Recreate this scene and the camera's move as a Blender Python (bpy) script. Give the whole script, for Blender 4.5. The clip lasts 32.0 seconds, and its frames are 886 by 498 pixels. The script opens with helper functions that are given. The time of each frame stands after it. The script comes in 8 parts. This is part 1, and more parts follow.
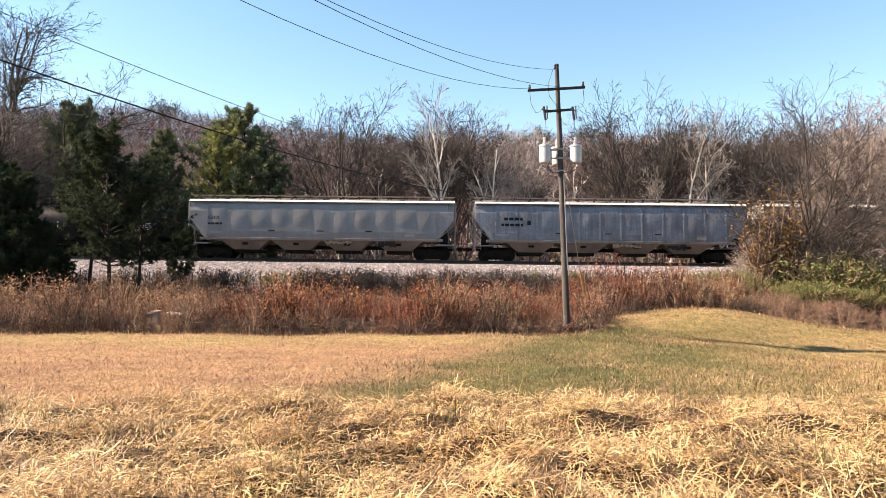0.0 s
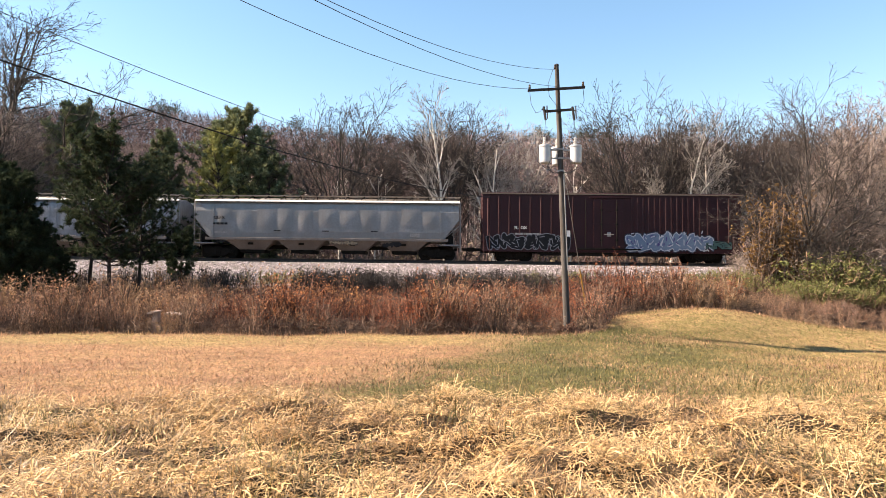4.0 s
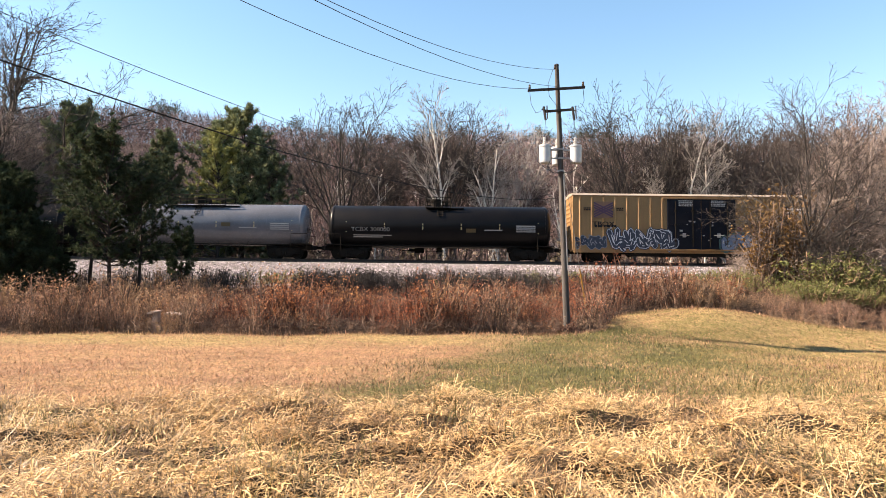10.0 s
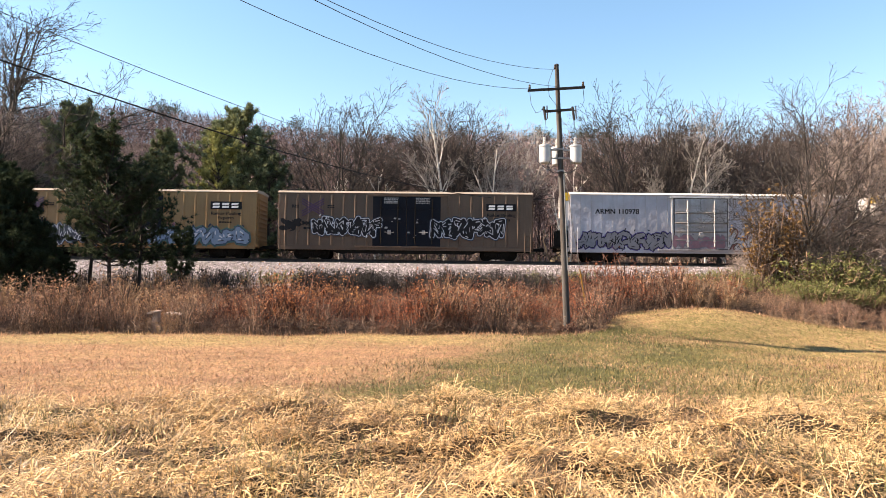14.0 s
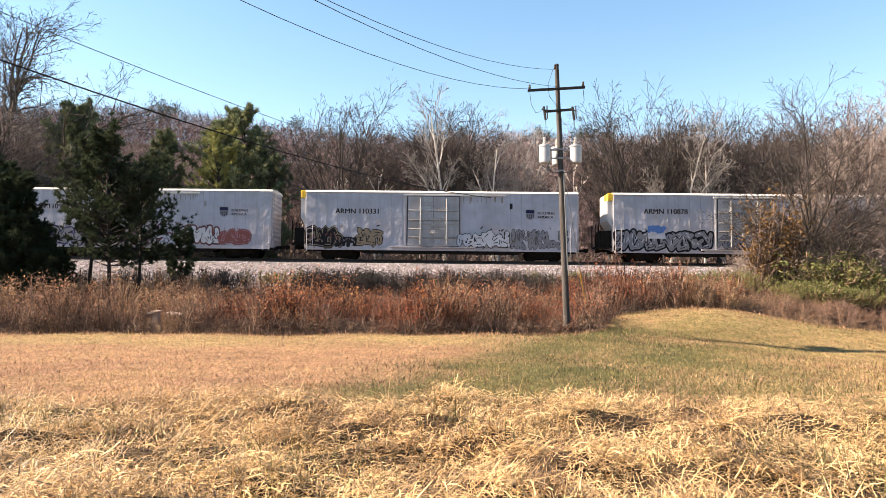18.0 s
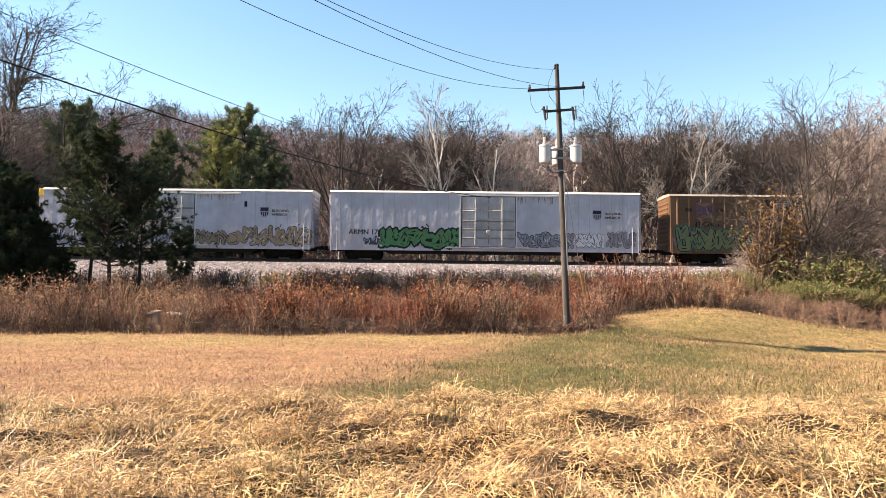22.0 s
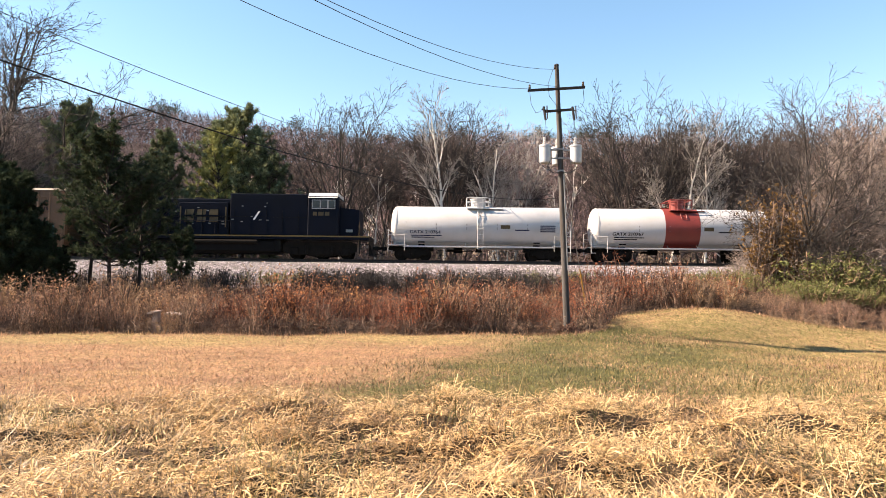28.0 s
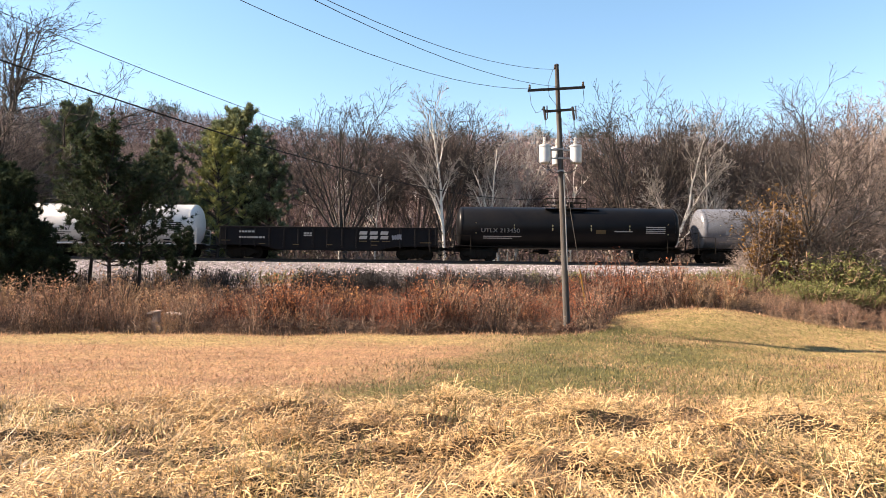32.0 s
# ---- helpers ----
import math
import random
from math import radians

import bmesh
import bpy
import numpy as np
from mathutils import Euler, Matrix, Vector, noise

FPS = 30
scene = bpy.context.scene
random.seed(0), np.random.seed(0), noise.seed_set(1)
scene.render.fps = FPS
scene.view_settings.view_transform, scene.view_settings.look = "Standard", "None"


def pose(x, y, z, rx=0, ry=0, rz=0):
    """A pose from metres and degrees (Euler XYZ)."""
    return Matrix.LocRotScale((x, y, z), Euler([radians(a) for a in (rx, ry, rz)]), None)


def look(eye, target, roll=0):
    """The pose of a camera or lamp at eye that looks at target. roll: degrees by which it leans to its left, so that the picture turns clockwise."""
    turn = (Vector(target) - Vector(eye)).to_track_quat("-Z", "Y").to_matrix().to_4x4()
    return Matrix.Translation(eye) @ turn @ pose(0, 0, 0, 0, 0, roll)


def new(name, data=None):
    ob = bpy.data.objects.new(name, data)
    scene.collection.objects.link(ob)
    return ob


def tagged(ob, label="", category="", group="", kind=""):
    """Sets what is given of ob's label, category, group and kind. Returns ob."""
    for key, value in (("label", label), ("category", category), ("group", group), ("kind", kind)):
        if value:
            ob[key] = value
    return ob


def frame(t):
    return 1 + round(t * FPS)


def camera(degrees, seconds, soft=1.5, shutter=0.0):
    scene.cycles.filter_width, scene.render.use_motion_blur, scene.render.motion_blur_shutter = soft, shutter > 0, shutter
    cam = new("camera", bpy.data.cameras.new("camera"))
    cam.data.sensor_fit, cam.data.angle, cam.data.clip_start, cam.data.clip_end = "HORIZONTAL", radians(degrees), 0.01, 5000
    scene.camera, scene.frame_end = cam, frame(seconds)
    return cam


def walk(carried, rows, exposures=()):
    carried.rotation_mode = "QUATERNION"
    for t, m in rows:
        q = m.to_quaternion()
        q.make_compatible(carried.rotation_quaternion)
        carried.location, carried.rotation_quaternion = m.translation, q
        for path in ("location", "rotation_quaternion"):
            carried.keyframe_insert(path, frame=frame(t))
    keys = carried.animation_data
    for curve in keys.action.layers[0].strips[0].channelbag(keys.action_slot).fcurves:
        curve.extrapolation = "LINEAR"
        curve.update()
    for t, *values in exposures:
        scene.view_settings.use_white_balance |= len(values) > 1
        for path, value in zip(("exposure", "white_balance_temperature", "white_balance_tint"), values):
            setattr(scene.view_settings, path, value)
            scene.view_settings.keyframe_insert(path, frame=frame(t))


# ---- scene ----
cam = camera(66, 32.0, soft=0.6)
EYE = look((0, 0, 1.95), (0, 100, 1.95 + 100 * 0.05302), roll=0.25)
walk(cam, [(0, EYE), (32, EYE)], exposures=[(0, 1.77, 8150, 20), (32, 1.77, 8150, 20)])

# ---------------------------------------------------------------- light
SUN_EL, SUN_AZ = 36.0, 181.0     # elevation, and direction the sun stands in (degrees from +x towards +y)
world = bpy.data.worlds.new("world")
scene.world = world
world.use_nodes = True
wn = world.node_tree.nodes
sky = wn.new("ShaderNodeTexSky")
sky.sky_type, sky.sun_disc = "NISHITA", False
sky.sun_elevation, sky.sun_rotation = radians(SUN_EL), radians(90 - SUN_AZ)
sky.air_density, sky.dust_density, sky.ozone_density, sky.altitude = 1.0, 0.2, 1.0, 100
tint = wn.new("ShaderNodeHueSaturation")
tint.inputs["Hue"].default_value, tint.inputs["Saturation"].default_value = 0.4925, 1.24
world.node_tree.links.new(sky.outputs[0], tint.inputs["Color"])
world.node_tree.links.new(tint.outputs[0], wn["Background"].inputs[0])
wn["Background"].inputs[1].default_value = 0.093
sun_data = bpy.data.lights.new("sun", "SUN")
sun_data.energy, sun_data.angle, sun_data.color = 5.0, radians(0.8), (1.0, 0.93, 0.82)
sun = new("sun", sun_data)
sun_dir = Vector((math.cos(radians(SUN_AZ)) * math.cos(radians(SUN_EL)), math.sin(radians(SUN_AZ)) * math.cos(radians(SUN_EL)), math.sin(radians(SUN_EL))))
sun.matrix_world = look(sun_dir * 200, (0, 0, 0))


# ---------------------------------------------------------------- materials
def material(name, a, b, rough=0.7, metal=0.0, scale=3.0, fine=40.0, bump=0.15, dist=0.02, streak=0.0,
             island=0.0, per_object=0.0, c=None, spec=0.5, stretch=(1, 1, 1), contrast=1.0, patch=0.0, through_light=0.0):
    """Two-scale noise between colours a and b; c: a third colour in blotches; streak: vertical runs of b."""
    m = bpy.data.materials.new(name)
    m.use_nodes = True
    nt = m.node_tree
    N, L = nt.nodes, nt.links
    bsdf = N["Principled BSDF"]
    tc = N.new("ShaderNodeTexCoord")
    mp = N.new("ShaderNodeMapping")
    mp.inputs["Scale"].default_value = stretch
    L.new(tc.outputs["Object"], mp.inputs["Vector"])
    vec = mp.outputs["Vector"]

    def noise_tex(s, d=4.0, v=vec):
        n = N.new("ShaderNodeTexNoise")
        n.inputs["Scale"].default_value, n.inputs["Detail"].default_value = s, d
        L.new(v, n.inputs["Vector"])
        return n.outputs["Fac"]

    def ramp(fac, lo, hi):
        r = N.new("ShaderNodeMapRange")
        r.inputs[1].default_value, r.inputs[2].default_value = lo, hi
        L.new(fac, r.inputs[0])
        return r.outputs[0]

    def mix(fac, x, y):
        k = N.new("ShaderNodeMix")
        k.data_type = "RGBA"
        for sock, val in ((k.inputs[0], fac), (k.inputs[6], x), (k.inputs[7], y)):
            if isinstance(val, (tuple, list)):
                sock.default_value = (*val, 1)
            elif isinstance(val, float):
                sock.default_value = val
            else:
                L.new(val, sock)
        return k.outputs[2]

    def mul(x, k):
        n = N.new("ShaderNodeMath")
        n.operation = "MULTIPLY"
        L.new(x, n.inputs[0])
        n.inputs[1].default_value = k
        return n.outputs[0]

    w = 0.28 / contrast
    big = ramp(noise_tex(scale), 0.5 - w, 0.5 + w)
    col = mix(big, a, b)
    small = noise_tex(fine, 3.0)
    col = mix(mul(ramp(small, 0.35, 0.7), 0.45), col, b)
    if c:
        col = mix(ramp(noise_tex(scale * (patch or 0.37), 5.0), 0.52, 0.66), col, c)
    if streak:
        m2 = N.new("ShaderNodeMapping")
        m2.inputs["Scale"].default_value = (3.2, 3.2, 0.16)
        L.new(tc.outputs["Object"], m2.inputs["Vector"])
        col = mix(mul(ramp(noise_tex(1.6, 6.0, m2.outputs["Vector"]), 0.48, 0.72), streak), col, b)
    if island or per_object:
        if island:
            g = N.new("ShaderNodeNewGeometry")
            rnd = g.outputs["Random Per Island"]
        else:
            g = N.new("ShaderNodeObjectInfo")
            rnd = g.outputs["Random"]
        hsv = N.new("ShaderNodeHueSaturation")
        r = N.new("ShaderNodeMapRange")
        amp = island or per_object
        r.inputs[3].default_value, r.inputs[4].default_value = 1 - amp, 1 + amp
        L.new(rnd, r.inputs[0])
        L.new(r.outputs[0], hsv.inputs["Value"])
        L.new(col, hsv.inputs["Color"])
        col = hsv.outputs["Color"]
    L.new(col, bsdf.inputs["Base Color"])
    bsdf.inputs["Metallic"].default_value = metal
    bsdf.inputs["Specular IOR Level"].default_value = spec
    rr = N.new("ShaderNodeMapRange")
    rr.inputs[3].default_value, rr.inputs[4].default_value = max(0.05, rough - 0.1), min(1.0, rough + 0.1)
    L.new(small, rr.inputs[0])
    L.new(rr.outputs[0], bsdf.inputs["Roughness"])
    if bump:
        bp = N.new("ShaderNodeBump")
        bp.inputs["Strength"].default_value, bp.inputs["Distance"].default_value = bump, dist
        L.new(small, bp.inputs["Height"])
        L.new(bp.outputs[0], bsdf.inputs["Normal"])
    if through_light:       # thin leaves and blades pass some light
        tr = N.new("ShaderNodeBsdfTranslucent")
        L.new(col, tr.inputs["Color"])
        ms = N.new("ShaderNodeMixShader")
        ms.inputs[0].default_value = through_light
        L.new(bsdf.outputs[0], ms.inputs[1])
        L.new(tr.outputs[0], ms.inputs[2])
        L.new(ms.outputs[0], N["Material Output"].inputs[0])
    return m


M = {}
M["black_steel"] = material("black_steel", (0.005, 0.005, 0.0055), (0.01, 0.009, 0.008), 0.6, scale=1.5, fine=25, spec=0.09)
M["truck"] = material("truck_steel", (0.0065, 0.006, 0.0055), (0.015, 0.0125, 0.01), 0.8, scale=4, fine=40, spec=0.09)
M["rail"] = material("rail_steel", (0.03, 0.02, 0.016), (0.05, 0.035, 0.027), 0.7, metal=0.1, scale=2, fine=60)
M["tie"] = material("tie_timber", (0.05, 0.04, 0.035), (0.1, 0.085, 0.07), 0.9, scale=3, fine=50, stretch=(8, 1, 1))
M["hopper_grey"] = material("hopper_grey_paint", (0.246, 0.246, 0.2544), (0.1584, 0.1512, 0.144), 0.5, scale=0.6, fine=8, bump=0.25, dist=0.03, streak=0.35)
M["hopper_blue"] = material("hopper_bluegrey_paint", (0.245, 0.28, 0.325), (0.09038, 0.09038, 0.09938), 0.5, scale=0.7, fine=8, bump=0.25, dist=0.03, streak=0.75)
M["hopper_tan"] = material("hopper_dusty_steel", (0.18, 0.158, 0.144), (0.101, 0.0792, 0.0684), 0.7, scale=1.2, fine=12, streak=0.3)
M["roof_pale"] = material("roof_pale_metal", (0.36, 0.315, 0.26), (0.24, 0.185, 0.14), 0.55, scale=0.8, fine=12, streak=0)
# white roof paint, also put on hopper edges and cab roof as sunlight
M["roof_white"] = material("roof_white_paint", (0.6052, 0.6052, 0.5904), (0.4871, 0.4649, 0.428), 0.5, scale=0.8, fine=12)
M["red_box"] = material("oxide_red_paint", (0.048, 0.0102, 0.0128), (0.027, 0.0072, 0.0085), 0.55, scale=0.7, fine=10, streak=0.5, spec=0.25)
M["yellow_box"] = material("ochre_yellow_paint", (0.3, 0.165, 0.06), (0.2, 0.107, 0.04), 0.55, scale=0.6, fine=10, streak=0.45)
M["brown_box"] = material("faded_brown_paint", (0.131, 0.078, 0.0451), (0.0752, 0.0427, 0.0261), 0.6, scale=0.6, fine=10, streak=0.5)
M["orange_box"] = material("weathered_orange_paint", (0.145, 0.068, 0.026), (0.08, 0.037, 0.016), 0.6, scale=0.6, fine=10, streak=0.5)
M["white_side"] = material("white_enamel_side", (0.4551, 0.4574, 0.523), (0.2955, 0.2851, 0.3002), 0.4, scale=0.5, fine=1.7, bump=0.9, dist=0.09, streak=0.35)
M["white_dirty"] = material("soiled_white_paint", (0.425, 0.416, 0.442), (0.23, 0.204, 0.1945), 0.5, scale=1.1, fine=6, bump=0.4, dist=0.03, streak=0.5)
M["white_tank"] = material("white_tank_paint", (0.5372, 0.5376, 0.5445), (0.4479, 0.428, 0.4034), 0.4, scale=0.8, fine=14, streak=0.25)
M["grey_tank"] = material("grey_tank_paint", (0.143, 0.1518, 0.1738), (0.0935, 0.0957, 0.1056), 0.26, scale=0.7, fine=14, streak=0.35)
M["black_tank"] = material("black_tank_paint", (0.004, 0.0045, 0.00625), (0.00937, 0.009, 0.009), 0.34, scale=0.8, fine=14, bump=0.08, streak=0.35, spec=0.1)
M["red_band"] = material("red_band_paint", (0.26, 0.035, 0.025), (0.17, 0.03, 0.022), 0.45, scale=1.0, fine=14)
M["loco_blue"] = material("dark_blue_engine_paint", (0.00293, 0.00553, 0.0143), (0.0039, 0.0052, 0.0091), 0.5, scale=0.8, fine=12, streak=0.3, spec=0.09)
M["gold"] = material("gold_paint", (0.147, 0.0931, 0.0196), (0.098, 0.0637, 0.0171), 0.5, scale=2, fine=20)
M["gold_dull"] = material("dull_gold_paint", (0.095, 0.06, 0.016), (0.06, 0.038, 0.013), 0.6, scale=2, fine=20)
M["yellow"] = material("yellow_plastic", (0.8, 0.52, 0.02), (0.65, 0.38, 0.03), 0.5, scale=2, fine=20)
M["gond"] = material("gondola_black_paint", (0.006, 0.006, 0.0078), (0.0132, 0.0114, 0.0114), 0.65, scale=0.9, fine=12, streak=0.4, spec=0.09)
M["letter_white"] = material("white_lettering", (0.8, 0.8, 0.78), (0.66, 0.64, 0.61), 0.6, fine=30)
M["letter_grey"] = material("faded_grey_lettering", (0.34, 0.33, 0.32), (0.24, 0.23, 0.22), 0.6, fine=30)
M["letter_black"] = material("black_lettering", (0.006, 0.006, 0.008), (0.014, 0.014, 0.016), 0.7, fine=30, spec=0.15)
M["letter_navy"] = material("navy_lettering", (0.01, 0.014, 0.045), (0.014, 0.018, 0.055), 0.7, fine=30, spec=0.15)
M["spray_blue"] = material("pale_blue_spray", (0.139, 0.218, 0.287), (0.087, 0.131, 0.218), 0.6, scale=2.5, fine=9)
M["spray_navy"] = material("navy_spray", (0.014, 0.03, 0.055), (0.008, 0.014, 0.03), 0.6, scale=2.5, fine=9)
M["spray_white"] = material("white_spray", (0.506, 0.52, 0.547), (0.351, 0.365, 0.408), 0.6, scale=2.5, fine=9)
M["spray_grey"] = material("grey_spray", (0.205, 0.211, 0.237), (0.128, 0.128, 0.147), 0.6, scale=2.5, fine=9)
M["spray_black"] = material("black_spray", (0.006, 0.006, 0.008), (0.014, 0.014, 0.016), 0.7, scale=2.5, fine=9, spec=0.15)
M["spray_green"] = material("green_spray", (0.0192, 0.154, 0.048), (0.0144, 0.096, 0.0336), 0.6, scale=2.5, fine=9)
M["spray_teal"] = material("teal_spray", (0.04302, 0.1128, 0.1074), (0.02418, 0.0726, 0.0672), 0.6, scale=2.5, fine=9)
M["spray_lime"] = material("olive_lime_spray", (0.11, 0.125, 0.06), (0.05, 0.08, 0.03), 0.6, scale=2.5, fine=9)
M["spray_red"] = material("brick_red_spray", (0.208, 0.048, 0.04), (0.128, 0.032, 0.032), 0.6, scale=2.5, fine=9)
M["spray_tan"] = material("tan_spray", (0.24, 0.184, 0.12), (0.16, 0.12, 0.08), 0.6, scale=2.5, fine=9)
M["spray_pink"] = material("dusky_pink_spray", (0.32, 0.176, 0.2), (0.2, 0.104, 0.128), 0.6, scale=2.5, fine=9)
M["spray_purple"] = material("violet_blue_spray", (0.06, 0.05, 0.19), (0.045, 0.03, 0.12), 0.6, scale=2.5, fine=9)
M["faded_pink"] = material("faded_pink_paint", (0.162, 0.084, 0.048), (0.12, 0.06, 0.036), 0.6, scale=2, fine=12)
M["dark_plum"] = material("dark_plum_paint", (0.055, 0.018, 0.06), (0.035, 0.014, 0.045), 0.6, scale=2, fine=12)
M["reefer_door"] = material("grimy_white_door_paint", (0.43, 0.435, 0.455), (0.24, 0.22, 0.21), 0.5, scale=0.9, fine=7, bump=0.4, dist=0.03, streak=0.6, contrast=1.3)
M["door_dirt"] = material("dirt_caked_steel", (0.11, 0.1, 0.095), (0.22, 0.21, 0.2), 0.8, scale=2, fine=12, bump=0.3)
M["door_navy"] = material("blue_black_door_paint", (0.006, 0.008, 0.015), (0.011, 0.011, 0.014), 0.6, scale=1.2, fine=14, spec=0.1, streak=0.3)
M["reflector"] = material("yellow_reflective_strip", (0.5, 0.42, 0.22), (0.4, 0.32, 0.16), 0.5, fine=30)
M["tag_blue"] = material("bright_blue_spray", (0.05, 0.16, 0.4), (0.035, 0.11, 0.3), 0.6, scale=2.5, fine=9)
M["cable"] = material("black_cable_jacket", (0.008, 0.008, 0.009), (0.016, 0.016, 0.017), 0.7, fine=20, bump=0, spec=0.2)
M["glass"] = material("cab_glass", (0.015, 0.018, 0.02), (0.02, 0.022, 0.025), 0.08, fine=5, bump=0)
M["pole_wood"] = material("weathered_pole_wood", (0.1088, 0.1006, 0.0952), (0.02992, 0.02502, 0.02285), 0.9, scale=2, fine=14, bump=0.7, dist=0.02, stretch=(6, 6, 0.5), c=(0.04624, 0.03482, 0.02938), patch=0.3)
M["arm_wood"] = material("grey_crossarm_wood", (0.024, 0.0192, 0.0168), (0.0144, 0.01152, 0.01008), 0.9, scale=3, fine=20, bump=0.4)
M["guard"] = material("faded_yellow_guard", (0.42, 0.23, 0.03), (0.3, 0.16, 0.03), 0.6, scale=2, fine=20)
M["insulator"] = material("brown_glazed_insulator", (0.09, 0.07, 0.06), (0.05, 0.04, 0.035), 0.35, scale=5, fine=30, bump=0)
M["xfmr"] = material("pale_grey_enamel", (0.451, 0.4838, 0.5166), (0.3608, 0.3772, 0.3936), 0.4, scale=2, fine=30, bump=0.05)
M["porcelain"] = material("porcelain_insulator", (0.5, 0.48, 0.45), (0.36, 0.33, 0.3), 0.3, scale=5, fine=30, bump=0)
M["wire"] = material("weathered_wire", (0.04, 0.042, 0.046), (0.06, 0.062, 0.066), 0.7, fine=20, bump=0, spec=0.2)
M["steel_galv"] = material("galvanised_steel", (0.3, 0.3, 0.3), (0.2, 0.2, 0.2), 0.5, metal=0.6, fine=30)
M["concrete"] = material("pale_concrete", (0.4, 0.31, 0.26), (0.24, 0.175, 0.145), 0.9, scale=4, fine=30, bump=0.5)
M["bark_grey"] = material("grey_brown_bark", (0.11, 0.083, 0.077), (0.046, 0.034, 0.031), 0.95, scale=3, fine=25, bump=0.4, per_object=0.3)
M["bark_warm"] = material("reddish_brown_bark", (0.15, 0.103, 0.09), (0.075, 0.05, 0.043), 0.95, scale=3, fine=25, bump=0.4, per_object=0.3)
M["bark_white"] = material("white_sycamore_bark", (0.7052, 0.6642, 0.6068), (0.451, 0.4018, 0.3526), 0.85, scale=1.2, fine=8, bump=0.3, per_object=0.12)
M["bark_tangle"] = material("grey_shrub_twigs", (0.36, 0.29, 0.26), (0.15, 0.115, 0.1), 0.95, scale=1.5, fine=9, bump=0, island=0.6)
M["bark_dark"] = material("dark_grey_bark", (0.05544, 0.0455, 0.04032), (0.0294, 0.02338, 0.02086), 0.95, scale=3, fine=25, bump=0.4, per_object=0.25)
M["bark_pine"] = material("dark_pine_bark", (0.045, 0.03, 0.024), (0.024, 0.0168, 0.0132), 0.95, scale=4, fine=20, bump=0.6)
# near copy darker, far copy paler: shade and sun put into the needle colour
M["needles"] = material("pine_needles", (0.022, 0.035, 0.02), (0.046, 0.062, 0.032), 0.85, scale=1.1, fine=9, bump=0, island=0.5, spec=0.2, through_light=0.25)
M["needles_far"] = material("grey_green_lit_needles", (0.0897, 0.1173, 0.06624), (0.207, 0.2278, 0.1242), 0.85, scale=0.6, fine=6, bump=0, island=0.6, spec=0.2, through_light=0.2)
M["needles_y"] = material("yellow_green_needles", (0.351, 0.338, 0.117), (0.182, 0.195, 0.0715), 0.8, scale=1.1, fine=9, bump=0, island=0.45, through_light=0.35)
M["woods"] = material("far_wood_twigs", (0.27, 0.1956, 0.192), (0.072, 0.0492, 0.0504), 0.95, scale=0.08, fine=0.7, bump=0, c=(0.252, 0.15, 0.1356), island=0.85, spec=0.1)
M["woods_pine"] = material("far_pine_needles", (0.0246, 0.0369, 0.0164), (0.041, 0.0492, 0.0246), 0.9, scale=0.1, fine=1, bump=0, island=0.4)
M["shrub"] = material("tan_undergrowth", (0.2173, 0.1607, 0.1205), (0.1205, 0.08856, 0.06576), 0.95, scale=0.25, fine=3, bump=0, c=(0.1066, 0.0902, 0.0451), island=0.45)
M["weed"] = material("rusty_dry_weeds", (0.4945, 0.2553, 0.138), (0.1323, 0.0713, 0.054), 0.95, scale=0.55, fine=3, bump=0, c=(0.4485, 0.2875, 0.162), island=0.75, contrast=1.5, through_light=0.35)
M["weed_stem"] = material("dry_weed_stems", (0.2522, 0.1522, 0.09435), (0.1359, 0.08475, 0.06052), 0.95, scale=0.4, fine=3, bump=0, c=(0.3278, 0.2155, 0.1096), island=0.55)
M["green_leaf"] = material("green_bush_leaves", (0.11, 0.1298, 0.0374), (0.1815, 0.1815, 0.066), 0.7, scale=0.8, fine=5, bump=0, island=0.65, through_light=0.4)
M["amber_leaf"] = material("amber_autumn_leaves", (0.2, 0.108, 0.032), (0.12, 0.07, 0.026), 0.8, scale=0.8, fine=5, bump=0, island=0.5, through_light=0.35)
M["straw"] = material("straw_grass", (0.68, 0.485, 0.245), (0.42, 0.26, 0.125), 0.5, scale=0.9, fine=5, bump=0, c=(0.18, 0.105, 0.05), island=0.78, patch=2.2, through_light=0.15)
M["dark_grass"] = material("dark_green_grass", (0.0328, 0.041, 0.0164), (0.0615, 0.0615, 0.0246), 0.8, scale=0.5, fine=4, bump=0, island=0.4)
M["sward_tan"] = material("tan_sward_blades", (0.3608, 0.2624, 0.1148), (0.2706, 0.1968, 0.082), 0.8, scale=0.3, fine=3, bump=0, island=0.5, through_light=0.35)
M["green_grass"] = material("green_grass", (0.07, 0.078, 0.026), (0.135, 0.125, 0.045), 0.7, scale=0.5, fine=4, bump=0, island=0.5, through_light=0.35)
M["lawn_straw"] = material("short_straw_grass", (0.5, 0.29, 0.176), (0.16, 0.085, 0.055), 0.8, scale=0.9, fine=13, bump=0, c=(0.42, 0.275, 0.143), island=0.7, patch=0.3, contrast=1.4, through_light=0.3)
M["stone"] = material("ballast_stones", (0.3998, 0.3503, 0.3676), (0.2567, 0.2194, 0.2316), 0.9, scale=4, fine=20, bump=0.2, island=0.65)
M["ballast"] = material("ballast_bed", (0.2353, 0.2132, 0.2075), (0.1123, 0.1009, 0.0984), 0.95, scale=3, fine=9, bump=1.0, dist=0.08, contrast=1.6)


